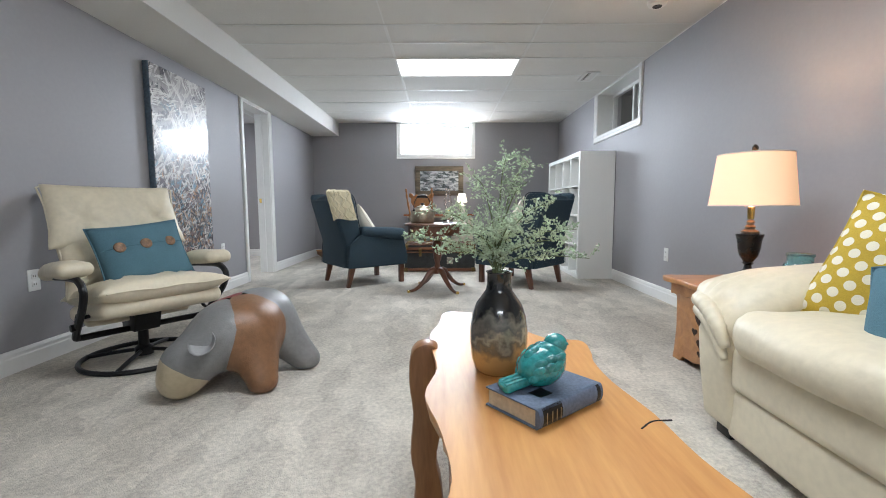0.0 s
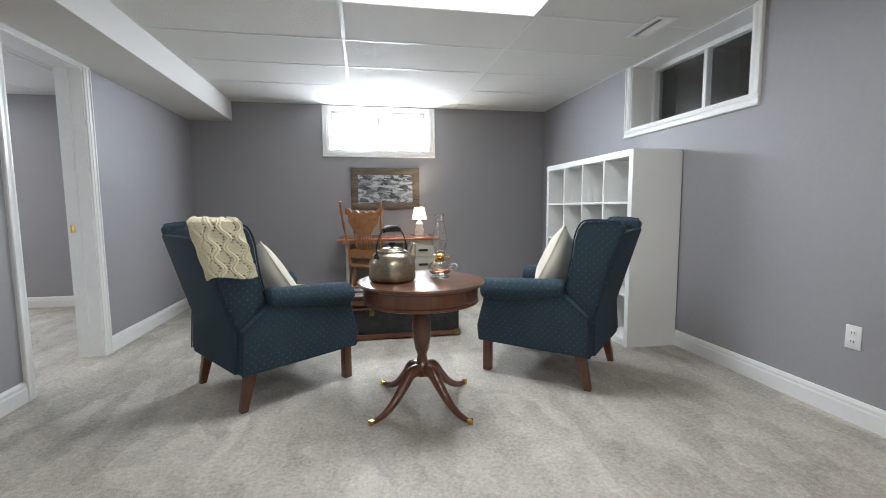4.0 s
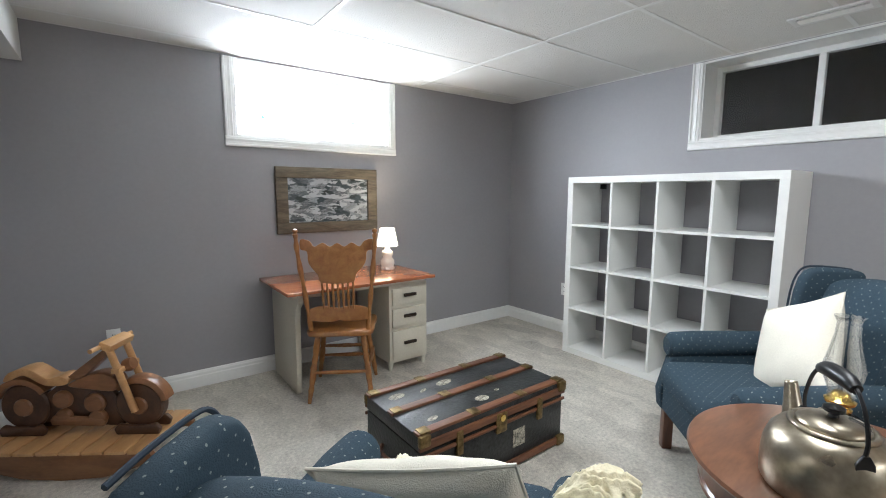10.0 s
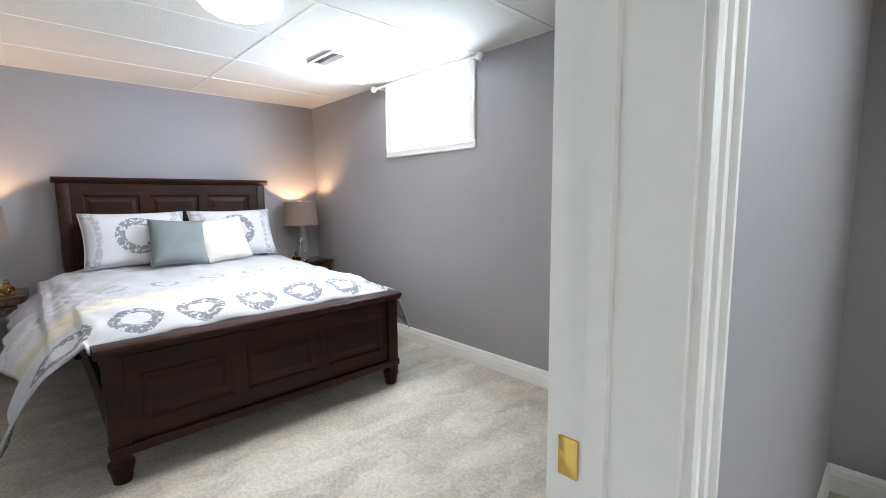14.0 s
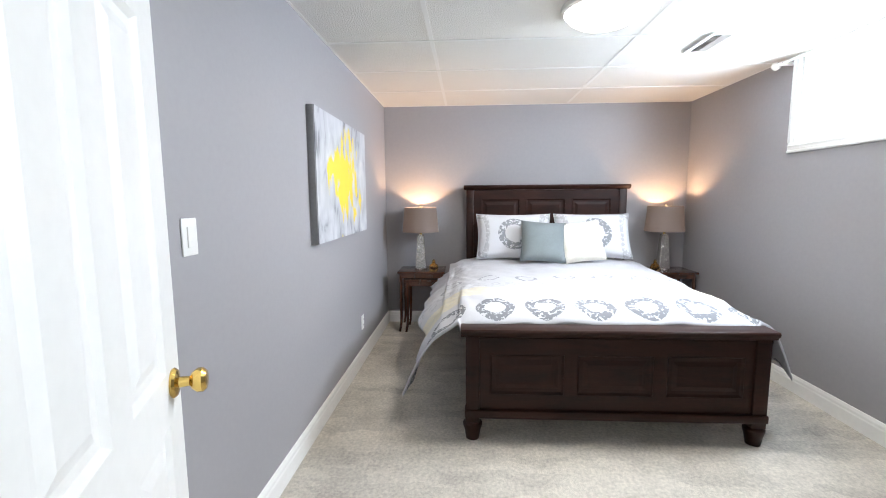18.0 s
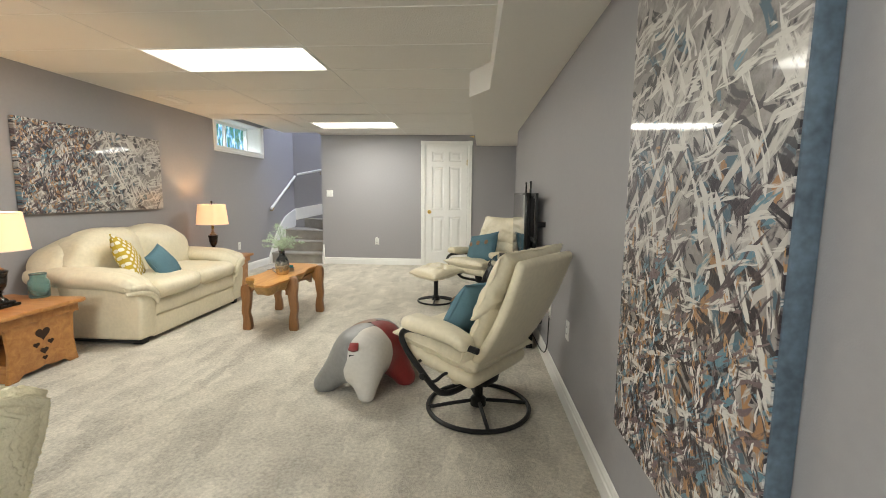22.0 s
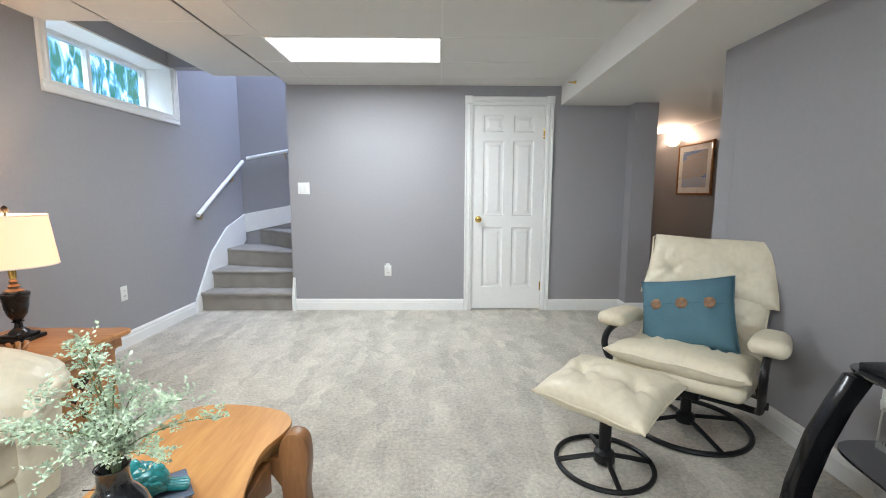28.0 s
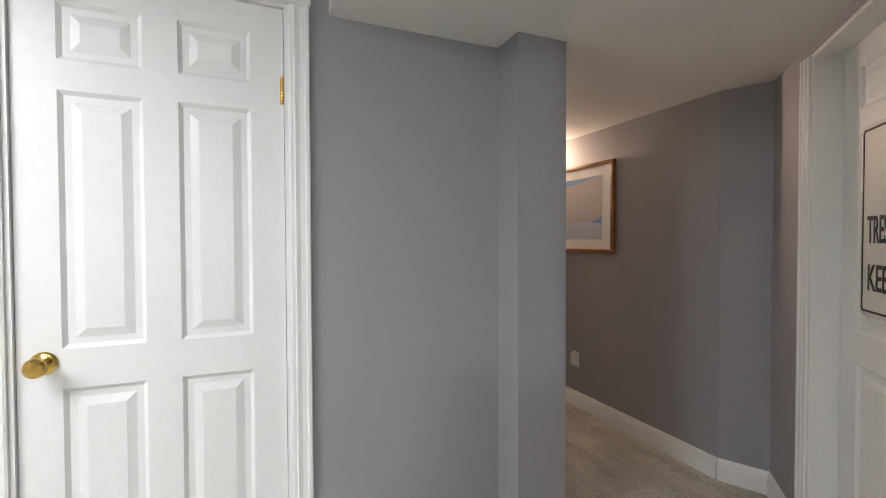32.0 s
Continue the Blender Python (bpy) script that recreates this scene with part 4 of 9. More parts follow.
# ---- sitting end of the room ----
def pattern_paint(name, colors, scale=(5, 5, 5), cell=2.2, warp=0.6, rough=0.35, streak=1.0, coat=0.0):
    """Overlapping brush dabs: warped cells, each with a colour of its own."""
    m = bpy.data.materials.new(name)
    m.use_nodes = True
    n, l, b = nodes_of(m)
    tc, mp = n.new("ShaderNodeTexCoord"), n.new("ShaderNodeMapping")
    mp.inputs["Scale"].default_value = scale
    l.new(tc.outputs["Object"], mp.inputs["Vector"])
    ns = n.new("ShaderNodeTexNoise")
    ns.inputs["Scale"].default_value, ns.inputs["Detail"].default_value = 1.3, 3
    l.new(mp.outputs[0], ns.inputs["Vector"])
    ad = n.new("ShaderNodeVectorMath")
    ad.operation = "MULTIPLY_ADD"
    ad.inputs[1].default_value = (warp * 2, warp * 2, warp * 2)
    l.new(ns.outputs["Color"], ad.inputs[0])
    l.new(mp.outputs[0], ad.inputs[2])
    vo = n.new("ShaderNodeTexVoronoi")
    vo.inputs["Scale"].default_value = cell
    l.new(ad.outputs[0], vo.inputs["Vector"])
    sep = n.new("ShaderNodeSeparateColor")
    l.new(vo.outputs["Color"], sep.inputs[0])
    fine = n.new("ShaderNodeTexNoise")
    fine.inputs["Scale"].default_value, fine.inputs["Detail"].default_value = 9.0, 4
    l.new(ad.outputs[0], fine.inputs["Vector"])
    mx = n.new("ShaderNodeMath")
    mx.operation = "MULTIPLY_ADD"
    mx.inputs[1].default_value = 0.5 * streak
    l.new(fine.outputs["Fac"], mx.inputs[0])
    l.new(sep.outputs["Red"], mx.inputs[2])
    rp = n.new("ShaderNodeValToRGB")
    rp.color_ramp.interpolation = "LINEAR"
    k = len(colors)
    while len(rp.color_ramp.elements) < k:
        rp.color_ramp.elements.new(0.5)
    for i, c in enumerate(colors):
        rp.color_ramp.elements[i].position = 0.12 + 1.1 * i / k if 0.12 + 1.1 * i / k < 1 else 1.0
        rp.color_ramp.elements[i].color = (*c, 1)
    l.new(mx.outputs[0], rp.inputs["Fac"])
    l.new(rp.outputs["Color"], b.inputs["Base Color"])
    b.inputs["Roughness"].default_value = rough
    b.inputs["Coat Weight"].default_value = coat
    b.inputs["Coat Roughness"].default_value = 0.04
    bp = n.new("ShaderNodeBump")
    bp.inputs["Strength"].default_value, bp.inputs["Distance"].default_value = 0.3, 0.003
    l.new(mx.outputs[0], bp.inputs["Height"])
    l.new(bp.outputs["Normal"], b.inputs["Normal"])
    return m


def throw_pillow(name, w, h, t, mat, m, label, piping=None, buttons=None, seed=1.0, stripe=None):
    p = thing(name, m, label, "pillow")
    part("cover", cushion(w, h, t, 18, 2.4, wrinkle=0.012, seed=seed), mat, p, smooth="all")
    edge = [(-1, -1), (0, -1), (1, -1), (1, 0), (1, 1), (0, 1), (-1, 1), (-1, 0)]
    if piping:
        pts = []
        for i in range(8):
            a, b = edge[i], edge[(i + 1) % 8]
            for k in range(6):
                u, v = a[0] + (b[0] - a[0]) * k / 6, a[1] + (b[1] - a[1]) * k / 6
                pts.append((w / 2 * u * (1 - 0.06 * (1 - v * v) * abs(u) ** 3), h / 2 * v * (1 - 0.06 * (1 - u * u) * abs(v) ** 3), 0))
        part("piping", tube(pts, 0.004, 6, closed=True), piping, p)
    for bx, bz in buttons or ():
        bt = lathe([(0, 0.011), (0.010, 0.010), (0.020, 0.012), (0.027, 0.009), (0.029, 0.004), (0.025, 0), (0, 0)], 20)
        hgt = t / 2 * ((1 - abs(2 * bx / w) ** 2.4) * (1 - abs(2 * bz / h) ** 2.4)) ** 0.5
        part("button", bt, BUTTON, p, "mottled coconut-shell button", m=pose(bx, bz, hgt - 0.004))
    if stripe:
        pts = [(-w / 2 + w * k / 20, stripe, t / 2 * ((1 - abs(-1 + k / 10) ** 2.4) * (1 - abs(2 * stripe / h) ** 2.4)) ** 0.5 + 0.001) for k in range(1, 20)]
        part("flap_seam", tube(pts, 0.0025, 5), BLUECUSH, p)
    return p


BUTTON = material("coconut_button", (0.22, 0.12, 0.06), 0.5, vary=0.5, scale=60, fine=160)
CREAMCLOTH = material("cream_cloth", (0.74, 0.70, 0.60), 0.9, vary=0.06, scale=7, fine=180, bump=0.3, bump_scale=350, spec=0.1)
SOLE = material("dark_underside", (0.02, 0.018, 0.016), 0.9)

# sofa: local x to the front (away from the wall), y along, origin on the floor at the middle of the back
sofa = thing("sofa", pose(2.085, 2.06, 0, 0, 0, 180), "cream leather loveseat with pillow arms", "sofa")
L2 = 0.77
part("base", moved(soft_box(0.86, 2 * L2 - 0.30, 0.175, 0.02, 3, 2), pose(0.50, 0, 0.12)), LEATHER, sofa, "lower front panel")
part("seat_rail", moved(soft_box(0.86, 2 * L2 - 0.30, 0.165, 0.035, 4, 3, 0.008, 0.004), pose(0.512, 0, 0.285)), LEATHER, sofa, "padded band under the seat", smooth="all")
part("plinth", box(0.08, 0.88, -L2 + 0.04, L2 - 0.04, 0.012, 0.045, 0.01), SOLE, sofa, "dark underside")
bk = soft_box(0.30, 2 * L2 + 0.10, 0.66, 0.13, 6, 6, 0.02, 0.006)
for v in bk.verts:
    v.co.x += -0.06 * (v.co.z + 0.3)
    v.co.z -= 0.17 * (abs(v.co.y) / (L2 + 0.05)) ** 3.2 * max(0, (v.co.z + 0.15) / 0.48)
part("backrest", moved(bk, pose(0.18, 0, 0.535)), LEATHER, sofa, "arched outer back", smooth="all")


def gather(v, x0, y0, z0, k, amp, reach):
    """Creases that run out from a seam point."""
    d = Vector((v.co.x - x0, v.co.y - y0, v.co.z - z0))
    a = math.atan2(d.y, d.z + 1e-6)
    return amp * math.cos(k * a + 2 * noise.noise(v.co * 9)) * math.exp(-(d.length / reach) ** 2)


for sy in (-1, 1):
    bc = soft_box(0.26, 0.715, 0.53, 0.085, 6, 7, 0.040, 0.010, sy * 3)
    for v in bc.verts:
        v.co.x += -0.20 * (v.co.z + 0.2) + gather(v, 0.1, -sy * 0.34, -0.2, 9, 0.010, 0.30)
        v.co.z -= 0.13 * max(0, (v.co.z + 0.1) / 0.37) * (max(0, v.co.y * sy + 0.05) / 0.40) ** 2.4
    part("back_cushion", moved(bc, pose(0.335, sy * 0.345, 0.605)), LEATHER, sofa, smooth="all")
    sc = soft_box(0.66, 0.575, 0.15, 0.06, 6, 6, 0.03, 0.006, sy * 5)
    for v in sc.verts:
        v.co.z += gather(v, 0.30, 0.28, 0.05, 8, 0.005, 0.16) + gather(v, 0.30, -0.28, 0.05, 8, 0.005, 0.16)
    part("seat_cushion", moved(sc, pose(0.645, sy * 0.29, 0.415)), LEATHER, sofa, smooth="all")
    part("piping", tube(smooth_line([(0.955, sy * 0.29 - 0.27, 0.418), (0.976, sy * 0.29 - 0.2, 0.418), (0.988, sy * 0.29, 0.418), (0.976, sy * 0.29 + 0.2, 0.418), (0.955, sy * 0.29 + 0.27, 0.418)], 6), 0.004, 6), LEATHER, sofa)
    side = prism([(0.06, 0.045), (0.93, 0.045), (0.955, 0.25), (0.962, 0.38), (0.92, 0.49), (0.10, 0.51)], 0.185, 0.03, 4, "y")
    for v in side.verts:
        v.co.y += sy * 0.05 * max(0, v.co.z - 0.15)
    part("arm_panel", moved(side, pose(0, sy * (L2 - 0.095) - 0.0925, 0)), LEATHER, sofa, "smooth arm side", smooth=60)
    pad = soft_box(0.95, 0.285, 0.135, 0.064, 7, 11, 0.014, 0.006, sy * 9)
    for v in pad.verts:
        f = (v.co.x + 0.475) / 0.95
        v.co.z += 0.030 * (1 - f) + gather(v, 0.48, sy * 0.02, -0.02, 13, 0.006, 0.20) + gather(v, -0.40, -sy * 0.15, 0.0, 12, 0.006, 0.22)
        inward = max(0, -v.co.y * sy / 0.14)
        if f > 0.70:
            g = (f - 0.70) / 0.30
            v.co.z -= (0.05 + 0.085 * inward) * g ** 1.6
            v.co.x -= 0.03 * g ** 2
    part("arm_pillow", moved(pad, pose(0.505, sy * (L2 - 0.062), 0.522)), LEATHER, sofa, "soft pillow arm", smooth="all")
    for k, (dz, r) in enumerate(((0.0, 0.030), (-0.042, 0.024))):
        roll = smooth_line([(0.88 + 0.02 * k, sy * (L2 + 0.070), 0.475 + dz), (0.940, sy * (L2 + 0.025), 0.482 + dz), (0.962, sy * (L2 - 0.06), 0.470 + dz), (0.972, sy * (L2 - 0.135), 0.425 + dz), (0.968, sy * (L2 - 0.178), 0.355 + dz)], 8)
        last = len(roll) - 1
        strip = tube(roll, [r * (0.35 + 0.65 * math.sin(math.pi * min(1, 0.12 + 0.86 * i / last)) ** 0.6) * (1 + 0.08 * math.sin(i * 2.3 + k)) for i in range(last + 1)], 12)
        part("arm_fold", strip, LEATHER, sofa, "gathered fold round the arm front", smooth="all")
    part("foot", box(0.82, 0.90, sy * 0.68 - 0.04, sy * 0.68 + 0.04, 0, 0.045, 0.006), BLACK, sofa)
    part("foot", box(0.05, 0.11, sy * 0.68 - 0.03, sy * 0.68 + 0.03, 0, 0.045, 0.006), BLACK, sofa)

# mustard pillow with dots
DOTS = material("mustard_dotted_cloth", (0.52, 0.37, 0.055), 0.9, vary=0.08, scale=8, fine=160, bump=0.3, bump_scale=350, spec=0.1)
n_, l_, b_ = nodes_of(DOTS)
tc_ = n_.new("ShaderNodeTexCoord")
mp_ = n_.new("ShaderNodeMapping")
mp_.inputs["Rotation"].default_value, mp_.inputs["Scale"].default_value = (0, 0, radians(45)), (1, 1, 0)
l_.new(tc_.outputs["Object"], mp_.inputs["Vector"])
vo_ = n_.new("ShaderNodeTexVoronoi")
vo_.voronoi_dimensions = "2D"
vo_.inputs["Scale"].default_value, vo_.inputs["Randomness"].default_value = 22.0, 0.0
l_.new(mp_.outputs[0], vo_.inputs["Vector"])
lt_ = n_.new("ShaderNodeMath")
lt_.operation, lt_.inputs[1].default_value = "LESS_THAN", 0.33
l_.new(vo_.outputs["Distance"], lt_.inputs[0])
mx_ = n_.new("ShaderNodeMix")
mx_.data_type = "RGBA"
mx_.inputs["B"].default_value = (0.78, 0.74, 0.62, 1)
l_.new(b_.inputs["Base Color"].links[0].from_socket, mx_.inputs["A"])
l_.new(lt_.outputs[0], mx_.inputs["Factor"])
l_.new(mx_.outputs["Result"], b_.inputs["Base Color"])
throw_pillow("throw_pillow", 0.43, 0.43, 0.15, DOTS, pose(1.515, 2.45, 0.635, 68, 14, -64), "mustard pillow with cream dots on the sofa", DOTS)
throw_pillow("throw_pillow", 0.32, 0.31, 0.13, BLUECUSH, pose(1.36, 2.235, 0.575, 58, -16, -72), "teal linen pillow leaning on the sofa", BLUECUSH, seed=4)

# coffee table of a live-edge slab
ct = thing("coffee_table", pose(0, 0, 0), "live-edge varnished slab coffee table on shaped legs", "coffee table")
edge = smooth_line([(0.151, 1.580, 0), (0.217, 1.513, 0), (0.388, 1.475, 0), (0.511, 1.504, 0), (0.553, 1.636, 0), (0.531, 1.797, 0), (0.528, 1.930, 0), (0.509, 2.072, 0), (0.511, 2.185, 0), (0.525, 2.242, 0), (0.535, 2.313, 0), (0.525, 2.346, 0), (0.468, 2.360, 0), (0.430, 2.384, 0), (0.373, 2.498, 0), (0.326, 2.602, 0), (0.264, 2.654, 0), (0.189, 2.668, 0),
                    (0.160, 2.621, 0), (0.153, 2.526, 0), (0.128, 2.403, 0), (0.136, 2.280, 0), (0.151, 2.147, 0), (0.130, 2.015, 0), (0.160, 1.882, 0), (0.176, 1.750, 0), (0.151, 1.655, 0)], 4, True)
BARK = material("raw_ochre_live_edge", (0.40, 0.23, 0.085), 0.6, vary=0.3, scale=18, fine=70, bump=0.5, bump_scale=45)
slab = bmesh.new()
N = len(edge)
cxy = Vector((0.35, 2.034, 0))
rings = []
for z, s, rag in ((0.388, 0.76, 0.020), (0.408, 0.83, 0.024), (0.436, 0.92, 0.022), (0.463, 0.985, 0.010), (0.476, 1.0, 0.002), (0.480, 0.993, 0.0)):
    rings.append([slab.verts.new((cxy.x + (p.x - cxy.x) * s + rag * noise.noise((p.x * 14, p.y * 14, z * 9)), cxy.y + (p.y - cxy.y) * (1 - (1 - s) * 0.5) + rag * noise.noise((p.y * 13, p.x * 12, z * 7)), z + rag * 0.7 * noise.noise((p.x * 9, p.y * 9, z * 5)))) for p in edge])
for k, (a, b) in enumerate(zip(rings, rings[1:])):
    for i in range(N):
        slab.faces.new((a[i], a[(i + 1) % N], b[(i + 1) % N], b[i])).material_index = 1 if k < 3 else 0
slab.faces.new(rings[-1])
slab.faces.new(rings[0][::-1]).material_index = 1
bmesh.ops.recalc_face_normals(slab, faces=slab.faces)
part("tabletop", slab, [SLAB, BARK], ct, "glossy golden slab with a wavy live edge", smooth=50)
part("shrinkage_crack", tube(smooth_line([(0.482, 1.882, 0.4802), (0.511, 1.906, 0.4802), (0.545, 1.910, 0.4802)], 5), 0.0016, 5), BLACK, ct)
LEGWOOD = wood_material("brown_leg_wood", (0.20, 0.085, 0.03), (0.34, 0.16, 0.06), 0.4, (8, 8, 1.2), 2.0, 0.2)
legline = [(-0.05, 0), (0.045, 0), (0.05, 0.10), (0.03, 0.18), (0.045, 0.25), (0.055, 0.33), (0.06, 0.42), (0.03, 0.47), (-0.02, 0.475), (-0.055, 0.45), (-0.062, 0.38), (-0.05, 0.30), (-0.06, 0.2), (-0.045, 0.12)]
for lx, ly, rz in ((0.125, 2.30, 2), (0.545, 2.31, 178), (0.115, 1.66, -3), (0.565, 1.63, 183)):
    ln = [(p.x, p.y) for p in smooth_line([(x, z, 0) for x, z in legline], 3, True)]
    hcap = 1.035 if lx < 0.3 else 0.87
    part("leg", moved(prism([(x * 0.74, max(0.001, z * hcap)) for x, z in ln], 0.055, 0.008, 2, "y"), pose(0, -0.0275, 0)), LEGWOOD, ct, m=pose(lx, ly, 0, 0, 0, rz))
for ly in (1.67, 2.30):
    arch = [(0.13, 0.40), (0.54, 0.40), (0.54, 0.27), (0.48, 0.345), (0.40, 0.375), (0.33, 0.38), (0.26, 0.375), (0.18, 0.345), (0.13, 0.27)]
    part("apron", prism(arch, 0.03, 0.004, 2, "y"), LEGWOOD, ct, m=pose(0, ly - 0.015, 0.018))
part("apron", prism([(1.70, 0.40), (2.28, 0.40), (2.28, 0.30), (2.15, 0.355), (1.99, 0.37), (1.83, 0.355), (1.70, 0.30)], 0.03, 0.004, 2, "x"), LEGWOOD, ct, m=pose(0.175, 0, 0.018))
part("lower_disc", lathe([(0, 0.355), (0.10, 0.355), (0.105, 0.37), (0.10, 0.39), (0, 0.39)], 24), LEGWOOD, ct, m=pose(0.34, 1.98, 0.018))

# vase with leafy stems
vase = thing("vase", pose(0.286, 2.138, 0.4805) @ Matrix.Diagonal((0.97, 0.97, 1.0, 1)), "glazed bottle vase, dark top fading to copper", "vase")
GLAZE = bpy.data.materials.new("dark_to_copper_glaze")
GLAZE.use_nodes = True
n_, l_, b_ = nodes_of(GLAZE)
tc_, sp_ = n_.new("ShaderNodeTexCoord"), n_.new("ShaderNodeSeparateXYZ")
l_.new(tc_.outputs["Object"], sp_.inputs[0])
ns_ = n_.new("ShaderNodeTexNoise")
ns_.inputs["Scale"].default_value, ns_.inputs["Detail"].default_value = 28, 4
l_.new(tc_.outputs["Object"], ns_.inputs["Vector"])
ma_ = n_.new("ShaderNodeMath")
ma_.operation, ma_.inputs[1].default_value = "MULTIPLY_ADD", 0.13
l_.new(ns_.outputs["Fac"], ma_.inputs[0])
l_.new(sp_.outputs["Z"], ma_.inputs[2])
rp_ = n_.new("ShaderNodeValToRGB")
for pos, col in ((0.0, (0.46, 0.27, 0.11, 1)), (0.105, (0.50, 0.33, 0.14, 1)), (0.128, (0.17, 0.14, 0.10, 1)), (0.142, (0.42, 0.36, 0.26, 1)), (0.158, (0.13, 0.13, 0.12, 1)), (0.178, (0.24, 0.23, 0.20, 1)), (0.20, (0.02, 0.022, 0.025, 1))):
    e = rp_.color_ramp.elements[0] if pos == 0 else rp_.color_ramp.elements.new(pos)
    e.position, e.color = pos, col
rp_.color_ramp.elements[-1].color = (0.02, 0.022, 0.025, 1)
l_.new(ma_.outputs[0], rp_.inputs["Fac"])
l_.new(rp_.outputs["Color"], b_.inputs["Base Color"])
b_.inputs["Roughness"].default_value, b_.inputs["Metallic"].default_value, b_.inputs["Coat Weight"].default_value = 0.2, 0.25, 0.6
part("body", lathe([(0, 0), (0.046, 0), (0.053, 0.006), (0.060, 0.030), (0.0635, 0.062), (0.0635, 0.092), (0.059, 0.122), (0.050, 0.147), (0.036, 0.166), (0.029, 0.176), (0.027, 0.188), (0.027, 0.212), (0.030, 0.216), (0.025, 0.214), (0.022, 0.18), (0.0, 0.17)], 40), GLAZE, vase, smooth="all")
LEAF = material("frosted_green_leaf", (0.52, 0.63, 0.47), 0.75, vary=0.30, scale=30, fine=90, spec=0.2)
STEM = material("grey_green_stem", (0.16, 0.20, 0.10), 0.8)
rnd = random.Random(11)
plant = thing("leafy_branches", pose(0.281, 2.137, 0.684) @ Matrix.Diagonal((0.95, 0.95, 0.83, 1)), "spray of frosted green artificial branches in the vase", "plant")
leaves = bmesh.new()


def leaf_at(p, d, size):
    d = d.normalized()
    s = d.orthogonal().normalized()
    s.rotate(Matrix.Rotation(rnd.uniform(0, 6.28), 3, d))
    up = d.cross(s)
    q = [p, p + d * size * 0.5 + s * size * 0.32 + up * size * 0.1, p + d * size, p + d * size * 0.5 - s * size * 0.32 + up * size * 0.1]
    vs = [leaves.verts.new(v) for v in q]
    mid = leaves.verts.new(p + d * size * 0.5 - up * size * 0.06)
    for i in range(4):
        leaves.faces.new((vs[i], vs[(i + 1) % 4], mid))


mains = [(0.02, 0.02, 0.30), (-0.05, 0.03, 0.26), (-0.15, 0.0, 0.17), (-0.20, -0.05, 0.10), (0.06, -0.03, 0.24), (0.13, 0.02, 0.19), (0.19, 0.04, 0.12), (-0.10, 0.09, 0.16), (0.09, 0.10, 0.15), (0.02, -0.12, 0.14), (-0.08, -0.10, 0.12), (0.14, -0.09, 0.10), (0.0, 0.14, 0.10), (-0.14, 0.05, 0.06), (0.20, -0.02, 0.05), (0.07, 0.0, 0.29)]
for tx, ty, tz in mains:
    tip = Vector((tx, ty, tz))
    ctrl = [Vector((0, 0, -0.03)), Vector((tx * 0.12, ty * 0.12, tz * 0.35 + 0.02)), Vector((tx * 0.55, ty * 0.55, tz * 0.8 + 0.015)), tip]
    line = smooth_line(ctrl, 7)
    part("stem", tube(line, [0.0024 - 0.0018 * i / len(line) for i in range(len(line))], 5), STEM, plant)
    for i in range(6, len(line)):
        for _ in range(1 if i % 2 else 2):
            base = line[i]
            d = Vector((rnd.uniform(-1, 1), rnd.uniform(-1, 1), rnd.uniform(-0.3, 1.0))).normalized()
            ln = rnd.uniform(0.02, 0.055)
            for k in range(13):
                q = base + d * ln * (k + 1) / 13
                leaf_at(q + Vector((rnd.uniform(-1, 1), rnd.uniform(-1, 1), rnd.uniform(-1, 1))) * 0.004, (d + Vector((rnd.uniform(-1, 1), rnd.uniform(-1, 1), rnd.uniform(-1, 1)))), rnd.uniform(0.006, 0.0115))
tagged(part("leaves", leaves, LEAF, plant, smooth=False), kind="stuff")

# book and ceramic bird
BOOKBLUE = material("worn_blue_book_cloth", (0.13, 0.17, 0.25), 0.8, vary=0.2, scale=18, fine=160, bump=0.2, bump_scale=500)
PAGES = material("yellowed_pages", (0.55, 0.47, 0.34), 0.9, vary=0.15, scale=90)
GILT = material("worn_gilt", (0.36, 0.29, 0.18), 0.5, 0.3, vary=0.4, scale=90)
book = thing("book", pose(0.348, 1.975, 0.4806, 0, 0, 38) @ Matrix.Scale(0.945, 4), "closed blue clothbound book on the coffee table", "book")
for z in (0, 0.033):
    part("cover", box(-0.093, 0.093, -0.060, 0.064, z, z + 0.003, 0.001), BOOKBLUE, book)
back = prism([(-0.060, 0), (-0.064, 0.004), (-0.0665, 0.012), (-0.067, 0.018), (-0.0665, 0.024), (-0.064, 0.032), (-0.060, 0.036), (-0.056, 0.036), (-0.056, 0)], 0.186, 0.0008, 1, "x")
part("spine", moved(back, pose(-0.093, 0, 0)), BOOKBLUE, book, "rounded cloth spine")
part("page_block", box(-0.088, 0.088, -0.055, 0.060, 0.0032, 0.0328), PAGES, book, "yellowed page block", smooth=False)
for x0, x1, name in ((-0.083, -0.032, "title_panel"), (0.074, 0.084, "spine_band")):
    strip = prism([(-0.0605, 0.0005), (-0.0645, 0.0045), (-0.0672, 0.012), (-0.0676, 0.018), (-0.0672, 0.024), (-0.0645, 0.0315), (-0.0605, 0.0355)], x1 - x0, 0, 1, "x")
    part(name, moved(strip, pose(x0, 0, 0)), BLACK, book, "dark printed panel", smooth=False)
for x in (-0.076, -0.062, -0.050, -0.039):
    part("title_line", box(x, x + 0.0015, -0.0684, -0.0676, 0.008, 0.028), GILT, book, "worn gilt line", smooth=False)
part("cover_stamp", box(-0.052, -0.018, -0.034, -0.006, 0.0362, 0.0366), BLACK, book, "dark stamp on the cover", smooth=False)
TURQ = material("crackled_turquoise_glaze", (0.03, 0.30, 0.31), 0.15, vary=0.35, scale=25, fine=120, bump=0.25, bump_scale=90, coat=0.8)
